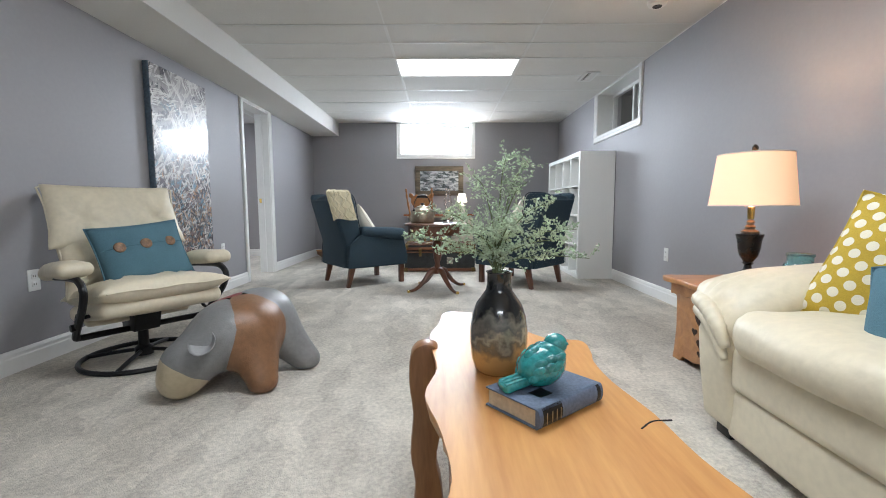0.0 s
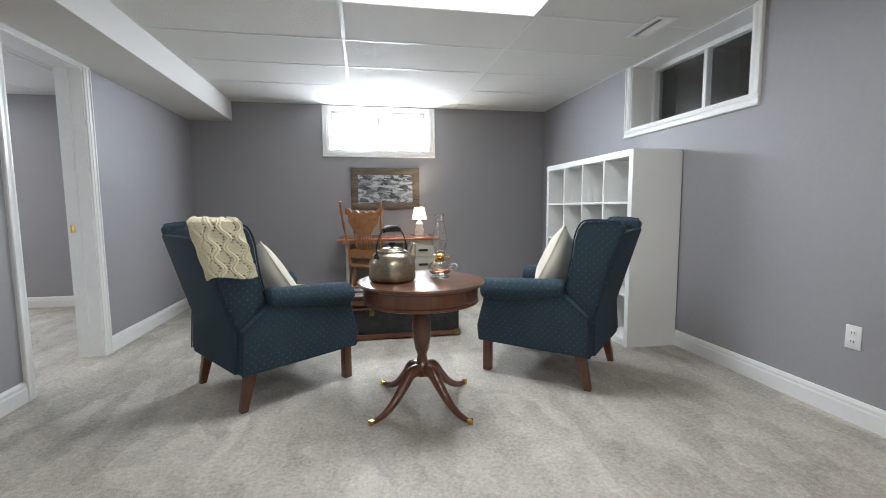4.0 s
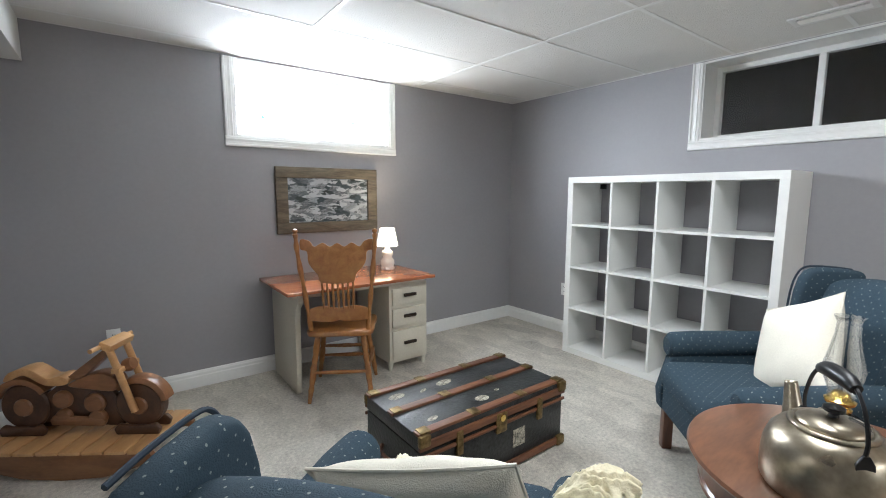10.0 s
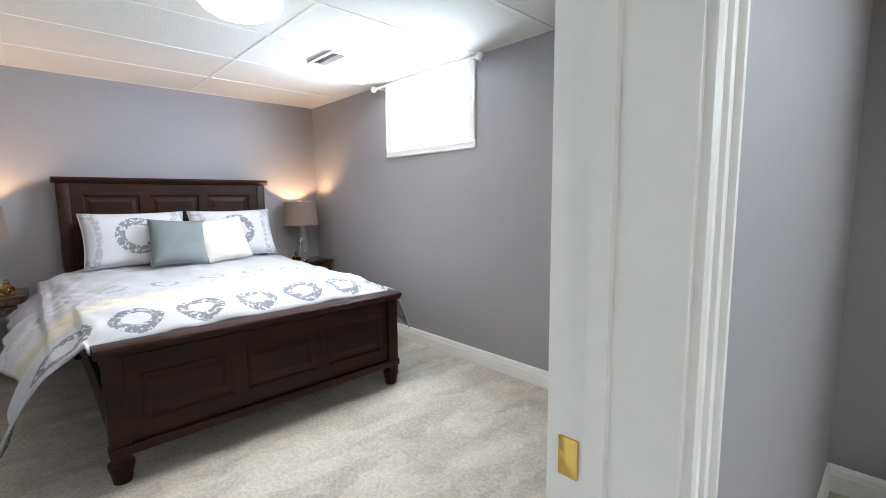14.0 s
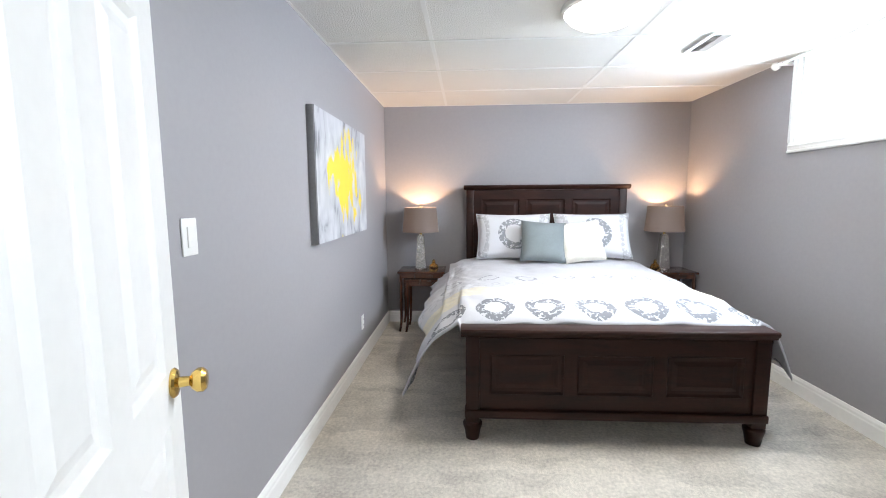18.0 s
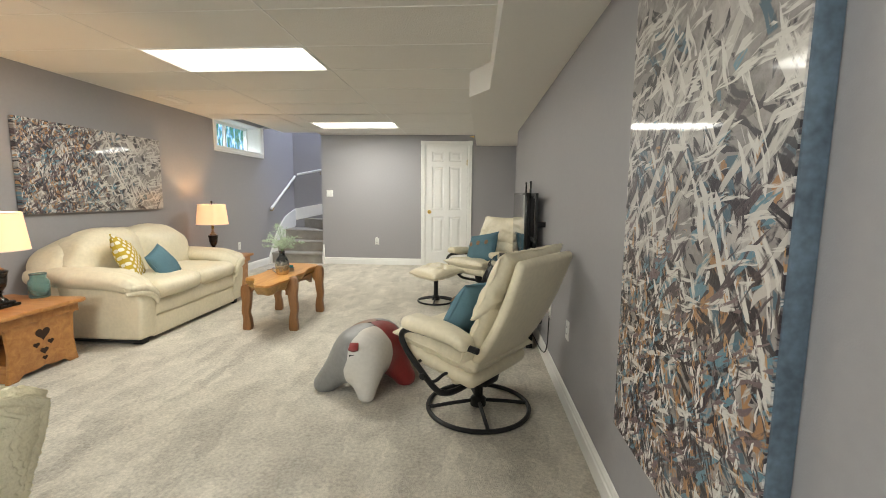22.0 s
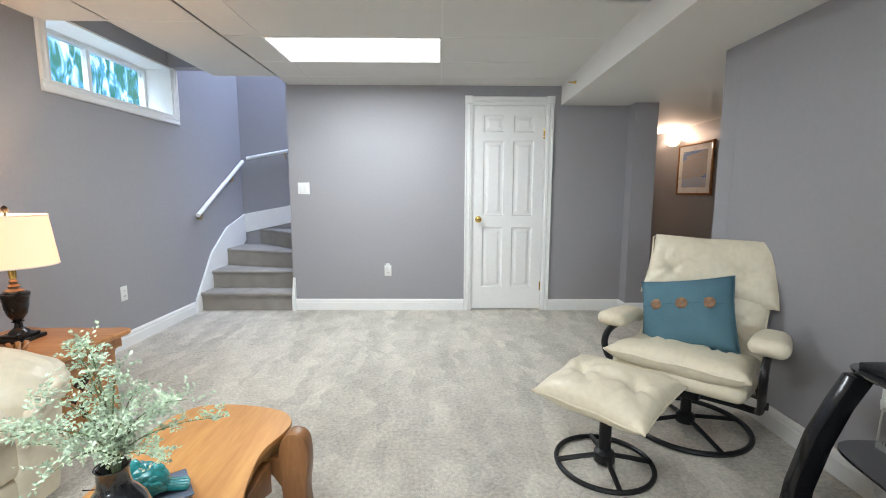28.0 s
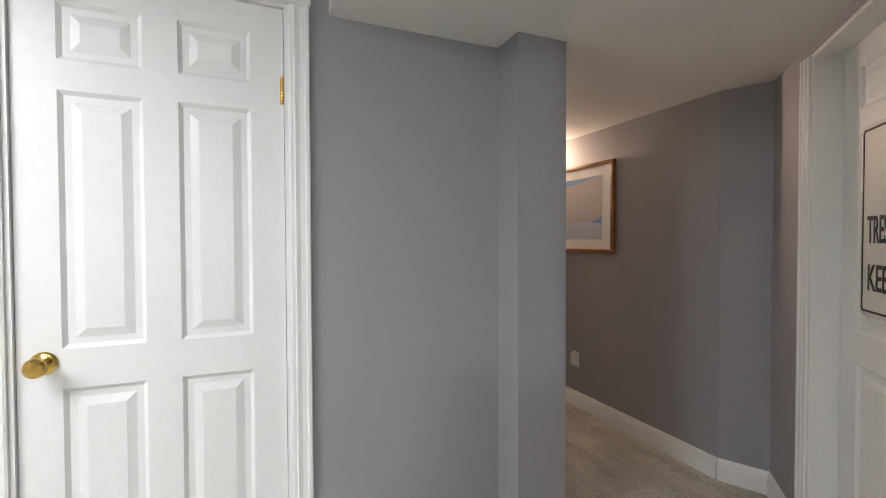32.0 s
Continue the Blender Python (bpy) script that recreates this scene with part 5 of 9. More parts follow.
bird = bmesh.new()
def blob(bm, c, r, m3=None, n=14):
    o = bmesh.new()
    bmesh.ops.create_uvsphere(o, u_segments=n, v_segments=n - 4, radius=1.0)
    bmesh.ops.scale(o, vec=r, verts=o.verts)
    return join(bm, o, (pose(*c) if m3 is None else pose(*c) @ m3))
blob(bird, (0, 0, 0.039), (0.050, 0.040, 0.039), pose(0, 0, 0, 0, -16), 22)
blob(bird, (0.016, 0, 0.052), (0.034, 0.033, 0.033), None, 18)
blob(bird, (0.031, 0, 0.077), (0.0235, 0.022, 0.021), None, 18)
join(bird, lathe([(0, 0.014), (0.004, 0.006), (0.007, 0)], 10), pose(0.051, 0, 0.074, 0, 100))
tail = prism([(0.01, -0.016), (-0.052, -0.019), (-0.058, -0.012), (-0.058, 0.012), (-0.052, 0.019), (0.01, 0.016)], 0.016, 0.005, 3)
for k in (-1, 0, 1):
    join(tail, box(-0.054, 0.0, k * 0.0115 - 0.0045, k * 0.0115 + 0.0045, 0.012, 0.0185, 0.002))
join(bird, tail, pose(-0.030, 0, 0.010, 0, -10))
for sy in (-1, 1):
    for row, (fx, fz, size) in enumerate(((0.014, 0.050, 0.015), (-0.004, 0.046, 0.016), (-0.022, 0.040, 0.015))):
        for k in range(3):
            blob(bird, (fx - 0.006 * k, sy * (0.0405 - 0.004 * row - 0.004 * (k - 1) ** 2), fz + 0.013 * (1 - k)), (size, 0.0055, size * 0.55), pose(0, 0, 0, 0, -28 - 6 * k, sy * (8 + 12 * row)), 10)
    blob(bird, (0.043, sy * 0.0185, 0.081), (0.0035, 0.002, 0.0035), None, 8)
for k in range(9):
    a = k * 2.4
    blob(bird, (-0.016 + 0.013 * math.cos(a), 0.020 * math.sin(a * 1.3), 0.071 - 0.006 * (k % 3)), (0.013, 0.010, 0.008), pose(0, 0, 0, 0, -38), 10)
solid("bird_figurine", bird, TURQ, "glossy turquoise ceramic bird sitting on the book", "figurine", m=pose(0.342, 1.974, 0.5151, 0, 0, 22) @ Matrix.Scale(0.93, 4), smooth="all")

# end tables of pine with heart cut-outs
def heart(cx, cz, s):
    return [(cx + s * 0.0525 * 16 * math.sin(a) ** 3 / 0.84, cz + s * 0.0525 * (13 * math.cos(a) - 5 * math.cos(2 * a) - 2 * math.cos(3 * a) - math.cos(4 * a)) / 0.84) for a in [2 * math.pi * k / 26 for k in range(26)]]


def end_table(m):
    """Local x along the front, y to the wall, origin on the floor under the front's middle."""
    t = thing("end_table", m @ Matrix.Diagonal((1, 1, 0.452 / 0.493, 1)), "orange pine end table with heart cut-outs", "end table", "end tables by the sofa")
    w, d, h = 0.50, 0.56, 0.46
    top = smooth_line([(-w / 2 - 0.05, -0.05, 0), (-w / 4, -0.045, 0), (0, -0.055, 0), (w / 4, -0.045, 0), (w / 2 + 0.05, -0.05, 0), (w / 2 + 0.045, d * 0.25, 0), (w / 2 + 0.055, d * 0.5, 0), (w / 2 + 0.045, d * 0.75, 0), (w / 2 + 0.05, d + 0.02, 0), (0, d + 0.02, 0), (-w / 2 - 0.05, d + 0.02, 0), (-w / 2 - 0.045, d * 0.75, 0), (-w / 2 - 0.055, d * 0.5, 0), (-w / 2 - 0.045, d * 0.25, 0)], 3, True)
    part("tabletop", moved(prism([(p.x, p.y) for p in top], 0.032, 0.008, 3), pose(0, 0, h)), PINE, t)
    out = [(-w / 2, 0), (-w / 2 + 0.07, 0), (-w / 2 + 0.10, 0.035), (-0.05, 0.035), (0, 0.05), (0.05, 0.035), (w / 2 - 0.10, 0.035), (w / 2 - 0.07, 0), (w / 2, 0), (w / 2 - 0.012, 0.06), (w / 2 - 0.025, 0.2), (w / 2 - 0.015, h - 0.09), (w / 2, h - 0.07), (w / 2, h), (-w / 2, h), (-w / 2, h - 0.07), (-w / 2 + 0.015, h - 0.09), (-w / 2 + 0.025, 0.2), (-w / 2 + 0.012, 0.06)]
    part("front_panel", prism(out, 0.024, 0.003, 2, "y"), PINE, t)
    skirt = [(-w / 2 - 0.02, h), (-w / 2 - 0.02, h - 0.075)] + [(-w / 2 - 0.02 + (w + 0.04) * k / 24, h - 0.06 - 0.012 * abs(math.sin(k * math.pi / 4))) for k in range(1, 24)] + [(w / 2 + 0.02, h - 0.075), (w / 2 + 0.02, h)]
    part("apron", prism(skirt, 0.012, 0.002, 1, "y"), PINE, t, m=pose(0, -0.014, 0))
    # Dark plates carry the shade of heart holes; the panel is uncut.
    for cx, cz, s in ((0, 0.29, 0.05), (-0.05, 0.215, 0.022), (0.05, 0.215, 0.022), (0, 0.16, 0.028), (0, 0.105, 0.018)):
        part("heart_plate", moved(prism(heart(cx, cz, s), 0.004, 0, 1, "y"), pose(0, -0.003, 0)), HOLESHADE, t, "dark heart-shaped opening", smooth=False)
    for sx in (-1, 1):
        side = [(0.03, 0), (0.10, 0), (0.14, 0.05), (d - 0.14, 0.05), (d - 0.10, 0), (d - 0.02, 0), (d - 0.03, h - 0.08), (d, h), (0.03, h)]
        if sx > 0:
            part("side_panel", prism(side, 0.022, 0.003, 2, "x"), PINE, t, m=pose(w / 2 - 0.045, 0, 0))
        else:
            rim = prism([(0.03, 0), (0.10, 0), (0.14, 0.05), (d - 0.14, 0.05), (d - 0.10, 0), (d - 0.02, 0), (d - 0.02, 0.13), (0.03, 0.13)], 0.022, 0.003, 2, "x")
            part("side_panel", rim, PINE, t, m=pose(-w / 2 + 0.023, 0, 0))
            part("side_post", box(-w / 2 + 0.023, -w / 2 + 0.045, d - 0.08, d - 0.02, 0.13, h, 0.003), PINE, t)
            part("scroll_bracket", prism([(0.03, h), (0.20, h), (0.15, h - 0.03), (0.09, h - 0.05), (0.05, h - 0.1), (0.03, h - 0.11)], 0.022, 0.003, 2, "x"), PINE, t, m=pose(-w / 2 + 0.023, 0, 0))
    part("shelf", box(-w / 2 + 0.046, w / 2 - 0.046, 0.025, d - 0.03, 0.09, 0.11, 0.002), PINE, t)
    part("back_panel", box(-w / 2 + 0.03, w / 2 - 0.03, d - 0.02, d - 0.006, 0.02, h, 0.002), PINE, t)
    return t


HOLESHADE = material("painted_opening_shade", (0.03, 0.012, 0.005), 0.9)
end_table(pose(1.44, 3.33, 0, 0, 0, -90))
end_table(pose(1.44, 0.83, 0, 0, 0, -90))

# table lamps with bronze urns
SHADE = bpy.data.materials.new("cream_lampshade_cloth")
SHADE.use_nodes = True
n_, l_, b_ = nodes_of(SHADE)
b_.inputs["Base Color"].default_value = (0.80, 0.66, 0.48, 1)
b_.inputs["Roughness"].default_value = 0.9
b_.inputs["Emission Color"].default_value, b_.inputs["Emission Strength"].default_value = (1.0, 0.50, 0.24, 1), 0.62
BRONZE = material("dark_bronze", (0.012, 0.010, 0.009), 0.28, 0.2, vary=0.3, scale=20)
GOLDTRIM = material("aged_silver_trim", (0.30, 0.25, 0.20), 0.35, 0.8, vary=0.2, scale=40)


def urn_lamp(x, y, z, s=1.0):
    t = thing("table_lamp", pose(x, y, z) @ Matrix.Scale(1.13, 4), "dark bronze urn lamp with a lit cream shade", "table lamp", "lamps beside the sofa")
    part("base", box(-0.065 * s, 0.065 * s, -0.065 * s, 0.065 * s, 0, 0.018, 0.004), BRONZE, t)
    part("base", box(-0.05 * s, 0.05 * s, -0.05 * s, 0.05 * s, 0.018, 0.032, 0.004), BRONZE, t)
    part("foot", lathe([(0, 0.032), (0.04, 0.032), (0.036, 0.042), (0.016, 0.060), (0.013, 0.078), (0.024, 0.086), (0.014, 0.092), (0, 0.092)], 24), BRONZE, t)
    part("urn", lathe([(0, 0.092), (0.018, 0.092), (0.034, 0.115), (0.043, 0.15), (0.046, 0.185), (0.050, 0.20), (0.053, 0.206), (0.052, 0.214), (0, 0.216)], 28), BRONZE, t)
    part("neck", lathe([(0, 0.214), (0.034, 0.216), (0.036, 0.226), (0.018, 0.236), (0.022, 0.246), (0.012, 0.254), (0.016, 0.266), (0.010, 0.275), (0, 0.278)], 20), GOLDTRIM, t, "brown and gold turned neck")
    part("socket", lathe([(0, 0.278), (0.012, 0.278), (0.014, 0.30), (0.014, 0.33), (0, 0.332)], 14), BRASS, t, "brass lamp socket")
    sh = bmesh.new()
    r0, r1, z0, z1 = 0.163, 0.138, 0.335, 0.558
    lathe([(r0, z0), (r1, z1), (r1 - 0.003, z1), (r0 - 0.003, z0), (r0, z0)], 44, sh)
    part("shade", sh, SHADE, t, "glowing cream cloth shade", smooth=40)
    for zz, rr in ((z0 + 0.002, r0), (z1 - 0.002, r1)):
        part("shade_trim", tube([(rr * math.cos(a), rr * math.sin(a), zz) for a in [2 * math.pi * i / 44 for i in range(44)]], 0.0028, 6, True), CREAMCLOTH, t)
    part("bulb", lathe([(0, 0.332), (0.014, 0.335), (0.028, 0.37), (0.030, 0.39), (0.022, 0.41), (0, 0.42)], 16), emitter("lit_bulb", (1.0, 0.75, 0.45), 6.0), t, "glowing bulb").visible_shadow = False
    for a in (0, 2.09, 4.19):
        part("spider", tube([(0, 0, 0.543), (r1 * math.cos(a), r1 * math.sin(a), z1 - 0.01)], 0.0018, 6), BRASS, t)
    part("harp", tube([(0.0, 0.04, 0.33), (0, 0.055, 0.44), (0, 0.03, 0.52), (0, 0, 0.55), (0, -0.03, 0.52), (0, -0.055, 0.42), (0, -0.04, 0.33)], 0.0016, 6), BRASS, t)
    part("finial", lathe([(0, 0.52), (0.006, 0.525), (0.004, 0.54), (0.012, 0.548), (0.013, 0.558), (0.006, 0.568), (0, 0.571)], 14), BRONZE, t, m=pose(0, 0, 0.028))
    point_lamp("lamp_bulb", x, y, z + 0.46, 20, WARM, 0.03)
    return t


urn_lamp(1.68, 3.37, 0.452)
urn_lamp(1.80, 0.74, 0.452)
JARGLASS = tinted_glass("aqua_jar_glass", (0.55, 0.86, 0.88))
jar = thing("glass_jar", pose(1.70, 3.08, 0.452) @ Matrix.Scale(1.3, 4), "aqua glass mason jar on the end table", "jar")
part("body", lathe([(0, 0), (0.044, 0), (0.048, 0.006), (0.048, 0.085), (0.044, 0.098), (0.036, 0.106), (0.036, 0.125), (0.039, 0.127), (0.039, 0.135), (0.033, 0.135), (0.033, 0.104), (0.042, 0.094), (0.045, 0.084), (0.045, 0.008), (0, 0.006)], 32), JARGLASS, jar, smooth="all")
part("wire_handle", tube(smooth_line([(0, -0.038, 0.118), (0.02, -0.055, 0.09), (0.035, -0.04, 0.05), (0.045, 0, 0.035)], 5), 0.0015, 6), BLACK, jar)
basket = thing("rattan_ornament", pose(1.62, 0.96, 0.452), "small woven rattan knot on the end table", "ornament")
for k in range(4):
    part("loop", tube([(0.05 * math.cos(a + k), 0.045 * math.sin(a), 0.035 + 0.022 * math.sin(2 * a + k)) for a in [2 * math.pi * i / 26 for i in range(26)]], 0.008, 7, True), OAK, basket)

# abstract canvases
def brush_paint(name, axis):
    """Thick crossing brush strokes in layers; the canvas pales towards +axis."""
    m = bpy.data.materials.new(name)
    m.use_nodes = True
    n, l, b = nodes_of(m)
    tc = n.new("ShaderNodeTexCoord")
    warp = n.new("ShaderNodeTexNoise")
    warp.inputs["Scale"].default_value, warp.inputs["Detail"].default_value = 2.6, 3
    l.new(tc.outputs["Object"], warp.inputs["Vector"])
    ad = n.new("ShaderNodeVectorMath")
    ad.operation = "MULTIPLY_ADD"
    ad.inputs[1].default_value = (0.13, 0.13, 0.13)
    l.new(warp.outputs["Color"], ad.inputs[0])
    l.new(tc.outputs["Object"], ad.inputs[2])
    sep = n.new("ShaderNodeSeparateXYZ")
    l.new(tc.outputs["Object"], sep.inputs[0])
    fade = n.new("ShaderNodeMapRange")
    fade.inputs["From Min"].default_value, fade.inputs["From Max"].default_value = -0.3, 0.6
    l.new(sep.outputs[axis], fade.inputs["Value"])
    base = n.new("ShaderNodeTexNoise")
    base.inputs["Scale"].default_value, base.inputs["Detail"].default_value, base.inputs["Roughness"].default_value = 5.0, 8, 0.7
    l.new(ad.outputs[0], base.inputs["Vector"])
    ramp = n.new("ShaderNodeValToRGB")
    ramp.color_ramp.elements[0].position, ramp.color_ramp.elements[0].color = 0.38, (0.13, 0.115, 0.115, 1)
    ramp.color_ramp.elements[1].position, ramp.color_ramp.elements[1].color = 0.62, (0.46, 0.43, 0.41, 1)
    l.new(base.outputs["Fac"], ramp.inputs["Fac"])
    prev = ramp.outputs["Color"]
    height = base.outputs["Fac"]
    strokes = [((0.030, 0.025, 0.035), 25, 8, 2.6, 0.34, 1), ((0.06, 0.12, 0.165), -35, 9, 3.2, 0.58, 1), ((0.26, 0.24, 0.23), 70, 8, 2.2, 0.60, 0), ((0.36, 0.19, 0.09), 10, 10, 5.0, 0.72, 1),
               ((0.022, 0.018, 0.025), -60, 12, 3.0, 0.50, 1), ((0.50, 0.475, 0.45), 38, 10, 2.2, 0.80, 0), ((0.11, 0.23, 0.30), 55, 15, 4.5, 0.70, 1), ((0.62, 0.60, 0.57), -28, 14, 2.4, 0.84, 0), ((0.07, 0.05, 0.06), 48, 16, 3.0, 0.66, 1), ((0.60, 0.58, 0.55), 80, 17, 3.0, 0.87, 0), ((0.45, 0.25, 0.12), -12, 24, 10.0, 0.84, 1), ((0.035, 0.025, 0.032), -20, 26, 6.0, 0.80, 1), ((0.17, 0.12, 0.13), 62, 22, 5.0, 0.82, 1), ((0.66, 0.65, 0.63), 15, 34, 9.0, 0.90, 1)]
    for k, (col, ang, su, sv, thr, dense) in enumerate(strokes):
        mp = n.new("ShaderNodeMapping")
        mp.inputs["Location"].default_value = (k * 0.37, k * 1.3, k * 0.61)
        mp.inputs["Rotation"].default_value = (0, radians(ang), 0)
        mp.vector_type = "TEXTURE"
        mp.inputs["Scale"].default_value = (0.6 / su, 1.0, 0.6 / sv)
        l.new(ad.outputs[0], mp.inputs["Vector"])
        vo = n.new("ShaderNodeTexVoronoi")
        vo.inputs["Scale"].default_value = 1.9
        l.new(mp.outputs[0], vo.inputs["Vector"])
        sc_ = n.new("ShaderNodeSeparateColor")
        l.new(vo.outputs["Color"], sc_.inputs[0])
        val = n.new("ShaderNodeMath")
        val.operation, val.inputs[1].default_value = "MULTIPLY_ADD", -0.42 if dense else 0.12
        l.new(fade.outputs["Result"], val.inputs[0])
        l.new(sc_.outputs["Red"], val.inputs[2])
        gt = n.new("ShaderNodeMath")
        gt.operation, gt.inputs[1].default_value = "GREATER_THAN", thr
        l.new(val.outputs[0], gt.inputs[0])
        ragged = n.new("ShaderNodeTexNoise")
        ragged.inputs["Scale"].default_value, ragged.inputs["Detail"].default_value = 3.0, 6
        l.new(mp.outputs[0], ragged.inputs["Vector"])
        edge_ = n.new("ShaderNodeMapRange")
        edge_.inputs["From Min"].default_value, edge_.inputs["From Max"].default_value = 0.44, 0.52
        l.new(ragged.outputs["Fac"], edge_.inputs["Value"])
        both = n.new("ShaderNodeMath")
        both.operation = "MULTIPLY"
        l.new(gt.outputs[0], both.inputs[0])
        l.new(edge_.outputs["Result"], both.inputs[1])
        mx = n.new("ShaderNodeMix")
        mx.data_type = "RGBA"
        mx.inputs["B"].default_value = (*col, 1)
        l.new(prev, mx.inputs["A"])
        l.new(both.outputs[0], mx.inputs["Factor"])
        prev = mx.outputs["Result"]
        hs = n.new("ShaderNodeMath")
        hs.operation, hs.inputs[1].default_value = "MULTIPLY_ADD", 0.3
        l.new(both.outputs[0], hs.inputs[0])
        l.new(height, hs.inputs[2])
        height = hs.outputs[0]
    l.new(prev, b.inputs["Base Color"])
    b.inputs["Roughness"].default_value, b.inputs["Coat Weight"].default_value, b.inputs["Coat Roughness"].default_value = 0.35, 0.4, 0.05
    bp = n.new("ShaderNodeBump")
    bp.inputs["Strength"].default_value, bp.inputs["Distance"].default_value = 0.35, 0.003
    l.new(height, bp.inputs["Height"])
    l.new(bp.outputs["Normal"], b.inputs["Normal"])
    return m


ABSTRACT_W, ABSTRACT_T = brush_paint("abstract_brushwork_wide", "X"), brush_paint("abstract_brushwork_tall", "Z")
EDGEGREY = material("painted_canvas_edge", (0.09, 0.13, 0.17), 0.5, vary=0.3, scale=15)
pa = thing("abstract_painting", pose(XR - 0.001, 2.02, 1.42, 0, 0, -90), "glossy abstract canvas in grey, blue and rust", "painting")
part("canvas", box(-0.785, 0.785, -0.045, 0, -0.38, 0.38, 0.004), ABSTRACT_W, pa)
pb = thing("abstract_painting", pose(XL + 0.001, 4.89, 1.16, 0, 0, 90), "tall glossy abstract canvas in grey and blue", "painting")
part("canvas", box(-0.38, 0.38, -0.047, -0.043, -0.735, 0.735), ABSTRACT_T, pb, "dense abstract brushwork", smooth=False)
part("canvas_edge", box(-0.385, 0.385, -0.043, 0, -0.74, 0.74, 0.003), EDGEGREY, pb, "blue-grey wrapped edge")


# ---- recliners, footstools, television ----
def ring_base(t, r, tube_r=0.013, hub=0.16, spokes=4):
    part("ring", tube([(r * math.cos(a), r * math.sin(a), tube_r) for a in [2 * math.pi * i / 48 for i in range(48)]], tube_r, 10, True), BLACK, t, "black steel base ring")
    for k in range(spokes):
        a = math.pi / 4 + k * 2 * math.pi / spokes
        part("spoke", tube([(0, 0, 0.05), (r * 0.5 * math.cos(a), r * 0.5 * math.sin(a), 0.035), (r * math.cos(a), r * math.sin(a), 0.016)], 0.011, 8), BLACK, t)
    part("column", lathe([(0, 0.02), (0.045, 0.02), (0.045, 0.06), (0.026, 0.075), (0.026, hub), (0, hub)], 20), BLACK, t)


def flanged(sx, sy, sz, seed, tufts=(), flare=0.0):
    """A stuffed leather pad with a thin sewn rim, pulled in at its tufts."""
    bm = cushion(sx, sy, sz, 30, 3.2, 0.010, 5.0, 0.010, seed)
    for v in bm.verts:
        for tx, ty in tufts:
            dx, dy = v.co.x - tx, v.co.y - ty
            d = math.hypot(dx, dy)
            v.co.z *= 1 - 0.55 * math.exp(-(d / 0.035) ** 2)
            v.co.z -= math.copysign(0.009, v.co.z) * math.cos(6 * math.atan2(dy, dx) + seed + 2 * noise.noise(v.co * 8)) * math.exp(-(d / 0.13) ** 2) * (abs(v.co.z) > 0.012)
        rim = max(abs(2 * v.co.x / sx), abs(2 * v.co.y / sy))
        v.co.z += 0.006 * math.sin(70 * (v.co.x + v.co.y) + seed) * max(0, rim - 0.8) * 4
        v.co.y *= 1 + flare * max(0, -2 * v.co.x / sx)
    return bm


def rim_of(sx, sy, r=0.005):
    pts = []
    for k in range(60):
        a = 2 * math.pi * k / 60
        c, q = math.cos(a), math.sin(a)
        f = 1 / max(abs(c), abs(q))
        u, w = c * f, q * f
        pts.append((sx / 2 * u * (1 - 0.06 * (1 - w * w) * abs(u) ** 3), sy / 2 * w * (1 - 0.06 * (1 - u * u) * abs(w) ** 3), 0.003 * math.sin(9 * a)))
    return tube(pts, r, 6, True)


